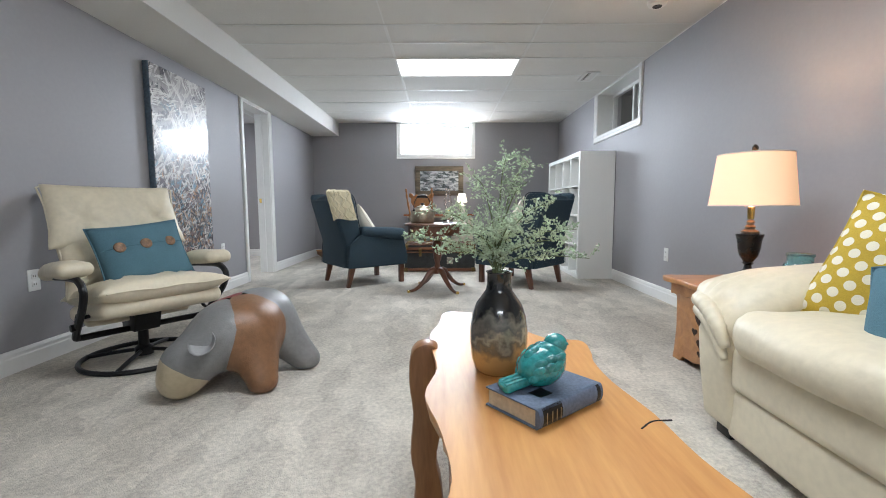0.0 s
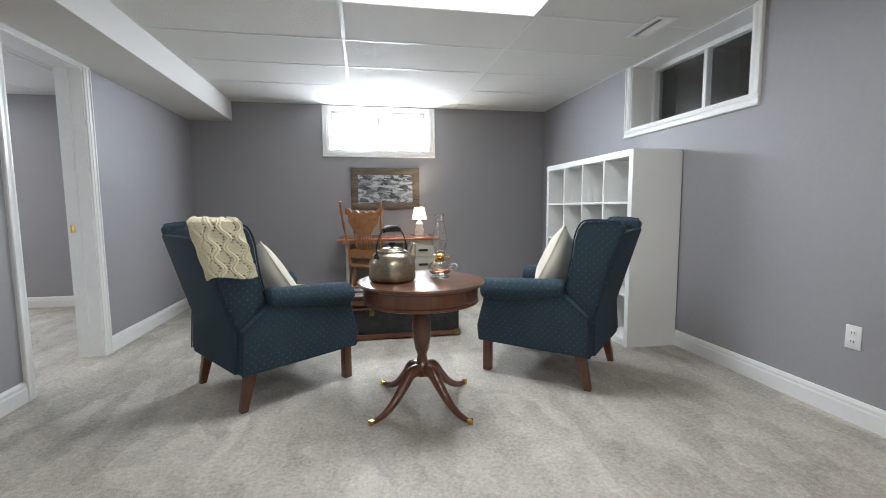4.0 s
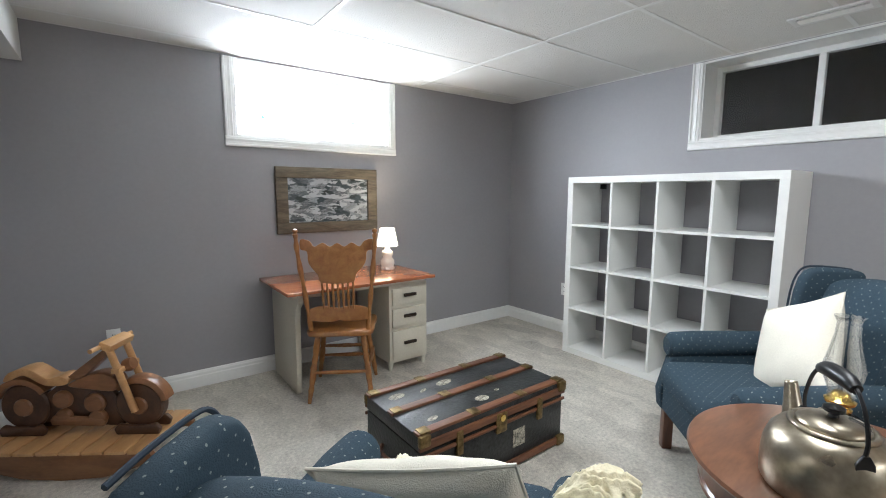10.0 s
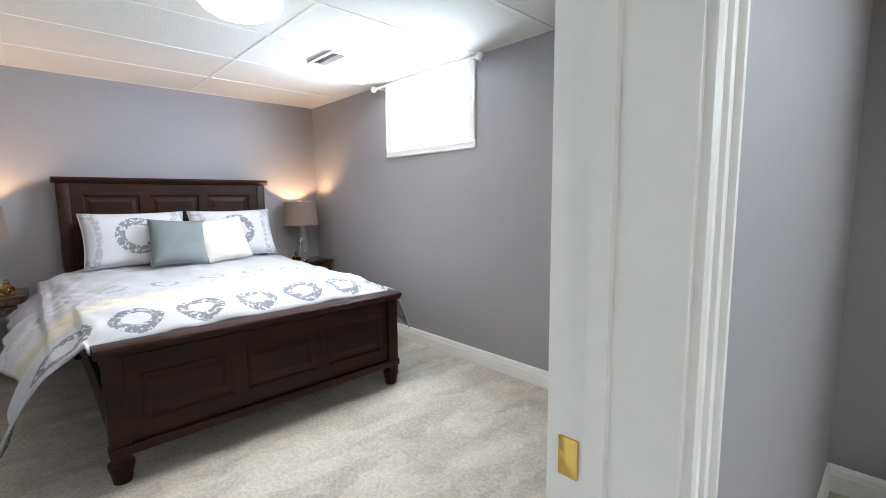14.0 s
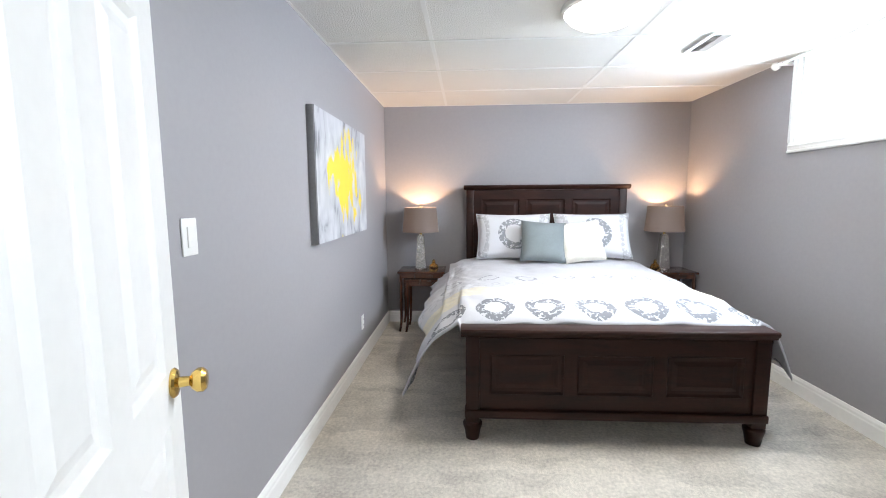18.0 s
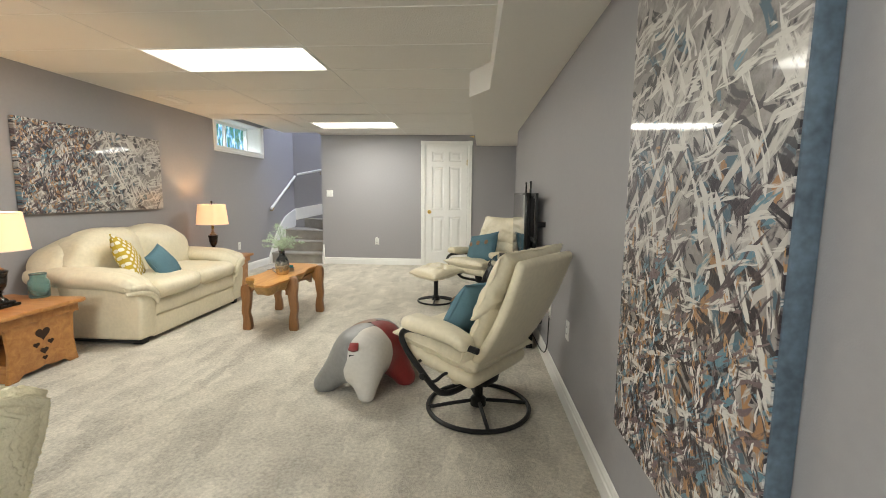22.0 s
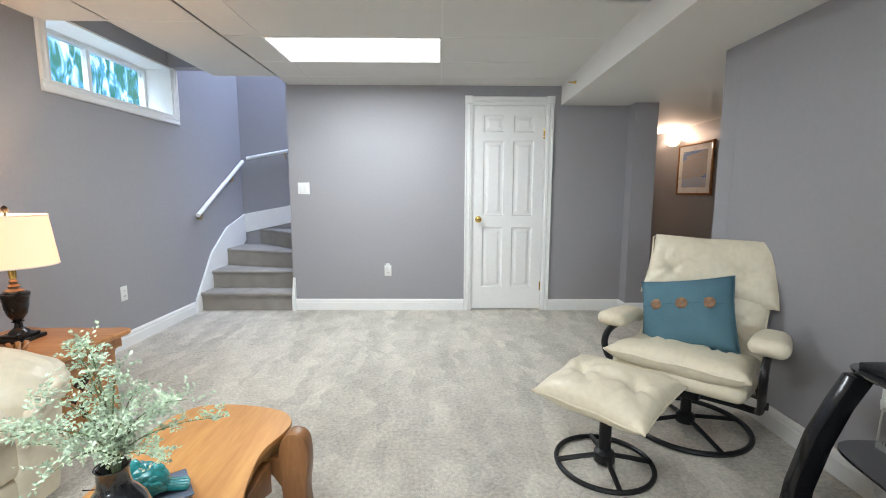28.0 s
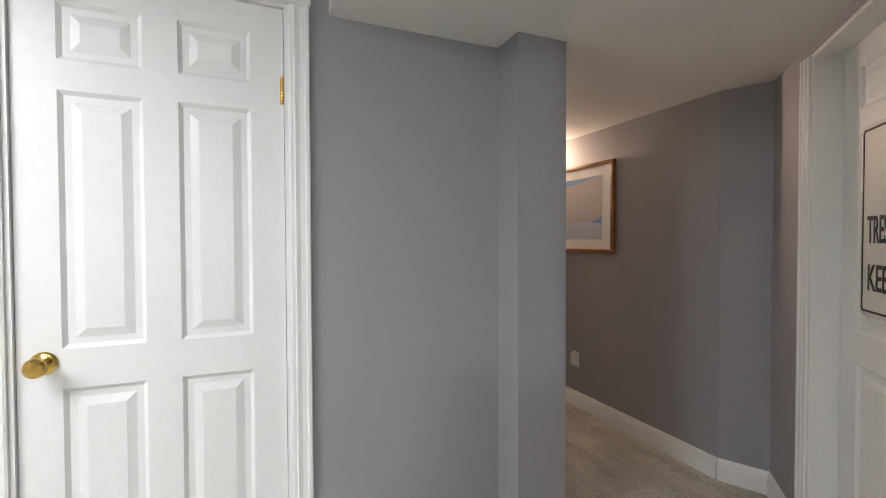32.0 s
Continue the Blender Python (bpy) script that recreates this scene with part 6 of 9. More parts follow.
def recliner(m, label, lean=20, heel=-0.12):
    """Local x to the front, origin on the floor under the column; the back leans by so many degrees from its heel."""
    ca, sa = math.cos(radians(lean)), math.sin(radians(lean))

    def on_back(up, out, turn=0.0):
        return pose(heel - up * sa + out * ca, 0, 0.26 + up * ca + out * sa, 0, 90 - lean + turn)

    t = thing("recliner", m, label, "recliner chair", "leather recliners")
    ring_base(t, 0.29)
    part("tilt_mechanism", prism([(-0.09, 0.165), (0.06, 0.165), (0.10, 0.285), (-0.12, 0.285)], 0.13, 0.006, 2, "y"), BLACK, t, m=pose(0, -0.065, 0))
    part("seat_shell", moved(soft_box(0.50, 0.56, 0.085, 0.035, 4, 3, 0.01), pose(0.095, 0, 0.318, 0, -10)), LEATHER, t, "leather seat pan", smooth="all")
    ms = pose(0.105, 0, 0.398, 0, -9)
    part("seat", flanged(0.58, 0.60, 0.15, 2.0, ((0.0, 0.14), (0.0, -0.14))), LEATHER, t, "cream leather seat cushion", smooth="all", m=ms)
    part("seat_piping", rim_of(0.58, 0.60), LEATHER, t, m=ms)
    shell = soft_box(0.05, 0.56, 0.80, 0.024, 4, 7, 0.004)
    for v in shell.verts:
        f = (v.co.z + 0.40) / 0.80
        v.co.x += 0.10 * (1 - f) ** 3 - 0.02 * math.sin(math.pi * f)
        v.co.y *= 0.90 + 0.12 * f
    part("back_shell", moved(shell, pose(heel - 0.32 * sa, 0, 0.26 + 0.32 * ca, 0, -lean)), LEATHER, t, "outer leather back", smooth="all")
    ml = on_back(0.26, 0.075)
    part("lumbar_cushion", flanged(0.38, 0.60, 0.12, 5.0, ((0.02, 0.15), (0.02, -0.15))), LEATHER, t, "creased lower back pad", smooth="all", m=ml)
    part("cushion_rim", rim_of(0.38, 0.60), LEATHER, t, m=ml)
    mh = on_back(0.54, 0.085, -3)
    part("head_cushion", flanged(0.37, 0.66, 0.125, 8.0, ((0.03, 0.17), (0.03, -0.17)), -0.06), LEATHER, t, "folded-over headrest pad", smooth="all", m=mh)
    part("cushion_rim", rim_of(0.37, 0.655), LEATHER, t, m=mh)
    for k, sy in enumerate((-1, 1)):
        side_line = smooth_line([(-0.215, sy * 0.33, 0.478), (0.10, sy * 0.33, 0.50), (0.235, sy * 0.33, 0.497), (0.292, sy * 0.33, 0.455), (0.262, sy * 0.328, 0.385), (0.17, sy * 0.322, 0.295), (0.065, sy * 0.312, 0.205), (0.020, sy * 0.285, 0.183), (0.0, sy * 0.20, 0.178), (0.0, 0.0, 0.178)], 8)
        part("arm_frame", tube(side_line, 0.0165, 10), BLACK, t, "bent black steel tube")
        part("recline_strut", tube(smooth_line([(-0.10, sy * 0.22, 0.285), (0.0, sy * 0.28, 0.30), (0.06, sy * 0.305, 0.25), (0.09, sy * 0.31, 0.235)], 6), 0.009, 8), BLACK, t)
        part("seat_bracket", tube([(0.19, sy * 0.322, 0.315), (0.19, sy * 0.25, 0.325)], 0.009, 8), BLACK, t)
        part("knob", lathe([(0, 0), (0.018, 0), (0.018, 0.016), (0, 0.018)], 14), BLACK, t, m=pose(0.13, sy * 0.330, 0.262, 90 * -sy))
        pad = soft_box(0.40, 0.13, 0.07, 0.032, 5, 5, 0.008, 0.006, k * 3)
        for v in pad.verts:
            v.co.z -= 0.03 * max(0, (-v.co.x - 0.05) / 0.15) ** 2
            v.co.y *= 1 + 0.12 * v.co.x / 0.2
            v.co.z += 0.0015 * math.sin(v.co.x * 160) * (abs(v.co.y) > 0.04)
        part("armrest", moved(pad, pose(0.04, sy * 0.33, 0.537, 0, -4)), LEATHER, t, "padded leather armrest", smooth="all")
    return t


recliner(pose(-1.51, 3.60, 0, 0, 0, -35), "cream leather swivel recliner beside the tall canvas", 23)
recliner(pose(-1.60, 0.75, 0, 0, 0, 48), "cream leather swivel recliner near the hall", 25, -0.17)
throw_pillow("throw_pillow", 0.44, 0.38, 0.16, BLUECUSH, pose(-1.51, 3.60, 0, 0, 0, -35) @ pose(0.03, 0.02, 0.575, 62, -5, 90), "teal linen pillow with three shell buttons", BLUECUSH, ((-0.12, 0.035), (0.0, 0.035), (0.12, 0.035)), 2, 0.035)
throw_pillow("throw_pillow", 0.44, 0.38, 0.17, BLUECUSH, pose(-1.60, 0.75, 0, 0, 0, 48) @ pose(0.0, -0.03, 0.585, 62, -12, 90), "teal linen pillow with three shell buttons", BLUECUSH, ((-0.12, 0.035), (0.0, 0.035), (0.12, 0.035)), 7, 0.035)

fs = thing("ottoman", pose(-1.05, 1.085, 0, 0, 0, 42), "cream leather ottoman on a black ring base", "ottoman")
ring_base(fs, 0.205, 0.011, 0.285)
part("pad_plate", box(-0.12, 0.12, -0.12, 0.12, 0.285, 0.298, 0.004), BLACK, fs)
part("pad", moved(flanged(0.42, 0.50, 0.14, 3.0, ((0, 0.12), (0, -0.12))), pose(0, 0, 0.352, 0, 8)), LEATHER, fs, "tufted cream leather pad", smooth="all")
part("pad_rim", rim_of(0.42, 0.50), LEATHER, fs, m=pose(0, 0, 0.352, 0, 8))

# patchwork leather animal footstool
GREYL = material("grey_leather", (0.20, 0.20, 0.20), 0.4, vary=0.1, scale=6, fine=50, bump=0.15, bump_scale=160)
LIGHTL = material("pale_grey_leather", (0.58, 0.55, 0.51), 0.4, vary=0.06, scale=6, fine=50, bump=0.15, bump_scale=160)
BROWNL = material("tan_leather", (0.21, 0.105, 0.05), 0.38, vary=0.15, scale=6, fine=50, bump=0.15, bump_scale=160)
REDL = material("red_leather", (0.24, 0.025, 0.025), 0.38, vary=0.12, scale=6, fine=50, bump=0.15, bump_scale=160)
SAND = material("sand_leather", (0.52, 0.44, 0.30), 0.4, vary=0.08, scale=6, fine=50, bump=0.15, bump_scale=160)
animal = thing("animal_footstool", pose(-0.80, 3.36, 0, 0, 0, 0) @ Matrix.Diagonal((1, 1, 0.955, 1)), "patchwork leather rhino footstool in grey, tan and red", "footstool")


def limb(pts, rad, n=16, flat=1.0):
    line = smooth_line(pts, 6)
    k = len(line) - 1
    rr = []
    for i in range(k + 1):
        f = i / k * (len(rad) - 1)
        j = min(int(f), len(rad) - 2)
        rr.append(rad[j] + (rad[j + 1] - rad[j]) * (f - j))
    return tube(line, rr, n, False, None, flat)




def leather_body(bones, panels, lo, hi, step=0.0135, melt=0.045):
    """One stuffed skin round all bones, cut into the leather panels nearest to each bone."""
    gx, gy, gz = [np.arange(a, b, step) for a, b in zip(lo, hi)]
    X, Y, Z = np.meshgrid(gx, gy, gz, indexing="ij")
    dist = []
    for a, b, ra, rb in bones:
        a, d = np.array(a), np.array(b) - np.array(a)
        t = np.clip(((X - a[0]) * d[0] + (Y - a[1]) * d[1] + (Z - a[2]) * d[2]) / (d @ d), 0, 1)
        dist.append(np.sqrt((X - a[0] - t * d[0]) ** 2 + (Y - a[1] - t * d[1]) ** 2 + (Z - a[2] - t * d[2]) ** 2) - (ra + (rb - ra) * t))
    D = np.stack(dist)
    field = -melt * np.log(np.exp(-D / melt).sum(0))
    field = np.maximum(field, 0.002 - Z)
    owner = np.array(panels)[np.argmin(np.where(np.array(panels)[:, None, None, None] < 0, 9.0, D), 0)]
    inside = field < 0
    cube = [(i, j, k) for i in (0, 1) for j in (0, 1) for k in (0, 1)]
    nx, ny, nz = [q - 1 for q in field.shape]
    count = sum(inside[i:nx + i, j:ny + j, k:nz + k].astype(int) for i, j, k in cube)
    place = {}
    for i, j, k in np.argwhere((count > 0) & (count < 8)):
        pts = []
        for p in cube:
            for ax in range(3):
                if p[ax]:
                    continue
                q = [p[0], p[1], p[2]]
                q[ax] = 1
                fa, fb = field[i + p[0], j + p[1], k + p[2]], field[i + q[0], j + q[1], k + q[2]]
                if (fa < 0) != (fb < 0):
                    f = fa / (fa - fb)
                    pts.append([p[c] + (q[c] - p[c]) * f for c in range(3)])
        c = np.mean(pts, 0)
        place[i, j, k] = (gx[0] + (i + c[0]) * step, gy[0] + (j + c[1]) * step, gz[0] + (k + c[2]) * step)
    meshes = {}
    for ax, (u, w) in ((0, (1, 2)), (1, (2, 0)), (2, (0, 1))):
        sh = [slice(None)] * 3
        s0, s1 = list(sh), list(sh)
        s0[ax], s1[ax] = slice(0, -1), slice(1, None)
        for cell in np.argwhere(inside[tuple(s0)] != inside[tuple(s1)]):
            corners = []
            for du, dw in ((0, 0), (-1, 0), (-1, -1), (0, -1)):
                c = [int(cell[0]), int(cell[1]), int(cell[2])]
                c[u] += du
                c[w] += dw
                corners.append(tuple(c))
            if any(c not in place for c in corners):
                continue
            bm, seen = meshes.setdefault(int(owner[tuple(cell)]), (bmesh.new(), {}))
            vs = []
            for c in corners:
                if c not in seen:
                    seen[c] = bm.verts.new(place[c])
                vs.append(seen[c])
            if not inside[tuple(cell)]:
                vs.reverse()
            bm.faces.new(vs)
    for bm, seen in meshes.values():
        for r in range(6):
            moved_to = {}
            for v in bm.verts:
                near = [e.other_vert(v).co for e in v.link_edges if e.is_boundary]
                if len(near) == 2:
                    moved_to[v] = v.co * 0.5 + (near[0] + near[1]) * 0.25
            for v, co in moved_to.items():
                v.co = co
        for r in range(2):
            bmesh.ops.smooth_vert(bm, verts=[v for v in bm.verts if not v.is_boundary], factor=0.5, use_axis_x=True, use_axis_y=True, use_axis_z=True)
    return {k: q[0] for k, q in meshes.items()}


BONES = [((-0.06, -0.15, 0.265), (0.01, 0.13, 0.265), 0.115, 0.125),
         ((0.05, -0.10, 0.26), (0.14, -0.215, 0.05), 0.115, 0.068),
         ((0.04, 0.09, 0.275), (0.245, 0.085, 0.045), 0.115, 0.072),
         ((-0.03, 0.12, 0.265), (-0.05, 0.225, 0.045), 0.110, 0.050),
         ((-0.10, -0.03, 0.27), (-0.24, -0.05, 0.045), 0.095, 0.066),
         ((-0.05, -0.16, 0.26), (-0.15, -0.265, 0.17), 0.095, 0.088),
         ((-0.175, -0.285, 0.125), (-0.19, -0.295, 0.085), 0.078, 0.078)]
SKIN = [("front_panel", BROWNL, "tan leather shoulder and leg"), ("hind_panel", GREYL, "grey leather haunch"), ("rump_panel", LIGHTL, "pale leather rump and leg"), ("side_panel", REDL, "red leather side and leg"),
        ("head", GREYL, "grey leather head"), ("snout", SAND, "sand-coloured snout")]
for k, bm in sorted(leather_body(BONES, [-1, 0, 1, 2, 3, 4, 5], (-0.42, -0.55, -0.02), (0.40, 0.42, 0.46)).items()):
    part(SKIN[k][0], bm, SKIN[k][1], animal, SKIN[k][2], smooth="all")
ear = bmesh.new()
cup = {}
for i in range(13):
    for j in range(7):
        a, r = math.pi * (-0.62 + 1.24 * i / 12), j / 6
        w = 0.066 * (1 - 0.25 * (i / 12))
        for k in (0, 1):
            cup[i, j, k] = ear.verts.new((w * r * math.cos(a) * 1.15, w * r * math.sin(a), 0.042 * r * r - 0.008 * k * (1 - 0.5 * r)))
for i in range(12):
    for j in range(6):
        for k in (0, 1):
            ear.faces.new((cup[i, j, k], cup[i + 1, j, k], cup[i + 1, j + 1, k], cup[i, j + 1, k]))
    ear.faces.new((cup[i, 6, 0], cup[i + 1, 6, 0], cup[i + 1, 6, 1], cup[i, 6, 1]))
bmesh.ops.remove_doubles(ear, verts=ear.verts, dist=0.0002)
bmesh.ops.recalc_face_normals(ear, faces=ear.faces)
part("ear", ear, material("mid_grey_leather", (0.34, 0.34, 0.34), 0.4, vary=0.08, scale=6, fine=50, bump=0.15, bump_scale=160), animal, "pale grey cupped ear", smooth="all", m=pose(-0.030, -0.338, 0.262, 48, 0, -12) @ pose(0, 0, 0, 0, 0, -50))
part("ear", prism([(0, -0.025), (0.06, -0.035), (0.08, 0), (0.05, 0.03), (0, 0.025)], 0.02, 0.006), REDL, animal, "red ear", m=pose(-0.185, -0.19, 0.235, 70, 10, 170))
part("tail", prism([(0, -0.025), (0.05, -0.03), (0.06, 0), (0.05, 0.03), (0, 0.025)], 0.018, 0.006), REDL, animal, "red tail flap", m=pose(0.012, 0.232, 0.372, 0, 42, 90))
part("tail_tag", box(0.004, 0.036, 0.268, 0.274, 0.300, 0.316, 0.002), BLACK, animal)

# television stand of black glass with bowed legs
GLASSBLACK = material("black_tempered_glass", (0.006, 0.006, 0.007), 0.05, vary=0.1, coat=1.0)
tv = thing("tv_stand", pose(-1.985, 2.03, 0), "black glass television stand with bowed legs", "tv stand")
for z, dx, y0 in ((0.09, 0.43, 0.51), (0.342, 0.38, 0.53), (0.60, 0.31, 0.58)):
    out = smooth_line([(0.02, -y0, 0), (dx * 0.80, -y0, 0), (dx, -y0 * 0.55, 0), (dx + 0.04, 0, 0), (dx, y0 * 0.55, 0), (dx * 0.80, y0, 0), (0.02, y0, 0)], 6)
    part("shelf", prism([(p.x, p.y) for p in out], 0.010, 0.002, 1), GLASSBLACK, tv, "black glass shelf", m=pose(0, 0, z))
for sy in (-1, 1):
    bow = [(0.47, 0.0), (0.485, 0.03), (0.46, 0.17), (0.41, 0.32), (0.345, 0.43), (0.30, 0.498), (0.22, 0.498), (0.29, 0.40), (0.345, 0.29), (0.39, 0.16), (0.40, 0.075), (0.12, 0.075), (0.12, 0.0)]
    part("side_leg", moved(prism(bow, 0.05, 0.006, 2, "y"), pose(0, -0.025, 0)), BLACKGLOSS, tv, "bowed glossy black leg", m=pose(0, sy * 0.525, 0) @ Matrix.Diagonal((1, 1, 1.2, 1)))
    part("rear_post", box(0.03, 0.08, sy * 0.525 - 0.025, sy * 0.525 + 0.025, 0.0, 0.598, 0.006), BLACKGLOSS, tv)
part("mount_column", box(-0.018, 0.022, 0.10, 0.24, 0.0, 1.20, 0.006), BLACK, tv, "black mounting column")
SCREEN = material("dark_lcd_screen", (0.004, 0.004, 0.005), 0.08, vary=0.1, coat=0.4)
tel = thing("television", pose(-1.897, 2.02, 0, 0, 0, 0), "flat black television switched off", "television")
part("bezel", box(-0.02, 0.025, -0.495, 0.495, 0.655, 1.245, 0.006), BLACKGLOSS, tel)
part("screen", box(0.0255, 0.0275, -0.478, 0.478, 0.685, 1.228), SCREEN, tel, "dark reflective screen", smooth=False)
part("back_housing", box(-0.045, -0.021, -0.35, 0.35, 0.68, 1.10, 0.01), BLACK, tel)
part("logo_bar", box(0.0256, 0.0268, -0.03, 0.03, 0.666, 0.673), WHITE, tel, smooth=False)
part("stand_neck", box(-0.02, 0.02, -0.06, 0.06, 0.614, 0.66, 0.004), BLACKGLOSS, tel)
part("stand_foot", box(-0.06, 0.15, -0.22, 0.22, 0.6105, 0.620, 0.003), BLACKGLOSS, tel)
for y in (-0.16, 0.16):
    part("mount_arm", box(-0.062, -0.046, y - 0.018, y + 0.018, 0.66, 1.345, 0.004), BLACK, tel, "black mounting arm")
    part("slot", box(-0.0455, -0.0445, y - 0.004, y + 0.004, 1.28, 1.33), WHITE, tel, smooth=False)
bracket = thing("tv_wall_bracket", pose(XL + 0.001, 2.60, 0), "black square wall bracket beside the television", "bracket")
part("bracket_frame", slab_with_holes([-0.14, -0.115, 0.115, 0.14], [0.87, 0.895, 1.215, 1.24], lambda u, v: not (abs(u) < 0.115 and 0.895 < v < 1.215), 0.08, 0.10, "x"), BLACK, bracket, smooth=False)
part("arm", box(0.0, 0.08, -0.02, 0.02, 0.98, 1.02, 0.003), BLACK, bracket)
part("arm", box(0.06, 0.10, -0.40, -0.14, 1.0, 1.03, 0.003), BLACK, bracket)
box1 = thing("media_box", pose(-1.80, 1.58, 0.6105), "small black media box on the stand", "media box")
part("case", box(-0.06, 0.06, -0.10, 0.10, 0, 0.022, 0.003), BLACK, box1)
part("front_light", box(0.0603, 0.0606, -0.004, 0.004, 0.009, 0.013), WHITE, box1, smooth=False)
box2 = thing("remote_control", pose(-1.74, 2.35, 0.6105, 0, 0, 20), "black remote control on the stand", "remote")
part("case", box(-0.02, 0.02, -0.08, 0.08, 0, 0.018, 0.005), BLACK, box2)
for k in range(4):
    part("key", box(-0.012, 0.012, -0.06 + k * 0.03, -0.045 + k * 0.03, 0.018, 0.0195, 0.001), GREYL, box2)
cord = thing("power_cord", pose(0, 0, 0), "loose black cables hanging behind the stand", "cable")
part("cable", tube(smooth_line([(-1.96, 2.0, 0.58), (-1.95, 1.85, 0.35), (-1.93, 1.75, 0.22), (-1.94, 1.95, 0.12), (-1.96, 2.2, 0.10), (-1.99, 2.93, 0.10), (-2.015, 2.95, 0.40)], 8), 0.004, 6), BLACK, cord)
part("cable", tube(smooth_line([(-1.96, 1.6, 0.52), (-1.94, 1.55, 0.38), (-1.90, 1.66, 0.31), (-1.93, 1.78, 0.34), (-1.95, 1.9, 0.52)], 8), 0.0035, 6), BLACK, cord)
cord = thing("extension_cord", pose(0, 0, 0), "white cord hanging from the wall outlet", "cable")
part("plug", box(-2.012, -1.985, 1.335, 1.36, 0.40, 0.43, 0.004), PLASTIC, cord)
part("cable", tube(smooth_line([(-1.99, 1.347, 0.405), (-1.985, 1.347, 0.25), (-1.99, 1.36, 0.05), (-1.98, 1.5, 0.008), (-1.97, 1.9, 0.008)], 8), 0.004, 6), PLASTIC, cord)
outlet(pose(XL, 1.347, 0.43, 0, 0, 90))


# ---- wing chairs, round table, trunk, desk ----
def dotted_fabric():
    """Small woven dots in a diagonal grid, laid flat on whichever way the cloth faces."""
    n, l, b = nodes_of(TEALFAB)
    tc = n.new("ShaderNodeTexCoord")
    facing = n.new("ShaderNodeVectorMath")
    facing.operation = "ABSOLUTE"
    l.new(tc.outputs["Normal"], facing.inputs[0])
    side = n.new("ShaderNodeSeparateXYZ")
    l.new(facing.outputs[0], side.inputs[0])
    total = None
    for axis, others, turn in (("X", ("Y", "Z"), (0, radians(90), 0)), ("Y", ("X", "Z"), (radians(90), 0, 0)), ("Z", ("X", "Y"), (0, 0, 0))):
        flat = n.new("ShaderNodeMapping")
        flat.inputs["Rotation"].default_value = turn
        l.new(tc.outputs["Object"], flat.inputs["Vector"])
        diag = n.new("ShaderNodeMapping")
        diag.inputs["Rotation"].default_value = (0, 0, radians(45))
        l.new(flat.outputs[0], diag.inputs["Vector"])
        grid = n.new("ShaderNodeTexVoronoi")
        grid.voronoi_dimensions = "2D"
        grid.inputs["Scale"].default_value, grid.inputs["Randomness"].default_value = 34.0, 0.0
        l.new(diag.outputs[0], grid.inputs["Vector"])
        dot = n.new("ShaderNodeMath")
        dot.operation, dot.inputs[1].default_value = "LESS_THAN", 0.075
        l.new(grid.outputs["Distance"], dot.inputs[0])
        for other in others:
            more = n.new("ShaderNodeMath")
            more.operation = "GREATER_THAN"
            l.new(side.outputs[axis], more.inputs[0])
            l.new(side.outputs[other], more.inputs[1])
            keep = n.new("ShaderNodeMath")
            keep.operation = "MULTIPLY"
            l.new(dot.outputs[0], keep.inputs[0])
            l.new(more.outputs[0], keep.inputs[1])
            dot = keep
        if total is None:
            total = dot
        else:
            both = n.new("ShaderNodeMath")
            both.operation = "MAXIMUM"
            l.new(total.outputs[0], both.inputs[0])
            l.new(dot.outputs[0], both.inputs[1])
            total = both
    mx = n.new("ShaderNodeMix")
    mx.data_type = "RGBA"
    mx.inputs["B"].default_value = (0.24, 0.27, 0.25, 1)
    l.new(b.inputs["Base Color"].links[0].from_socket, mx.inputs["A"])
    l.new(total.outputs[0], mx.inputs["Factor"])
    l.new(mx.outputs["Result"], b.inputs["Base Color"])


dotted_fabric()
PIPE = material("dark_piping", (0.015, 0.028, 0.045), 0.8)


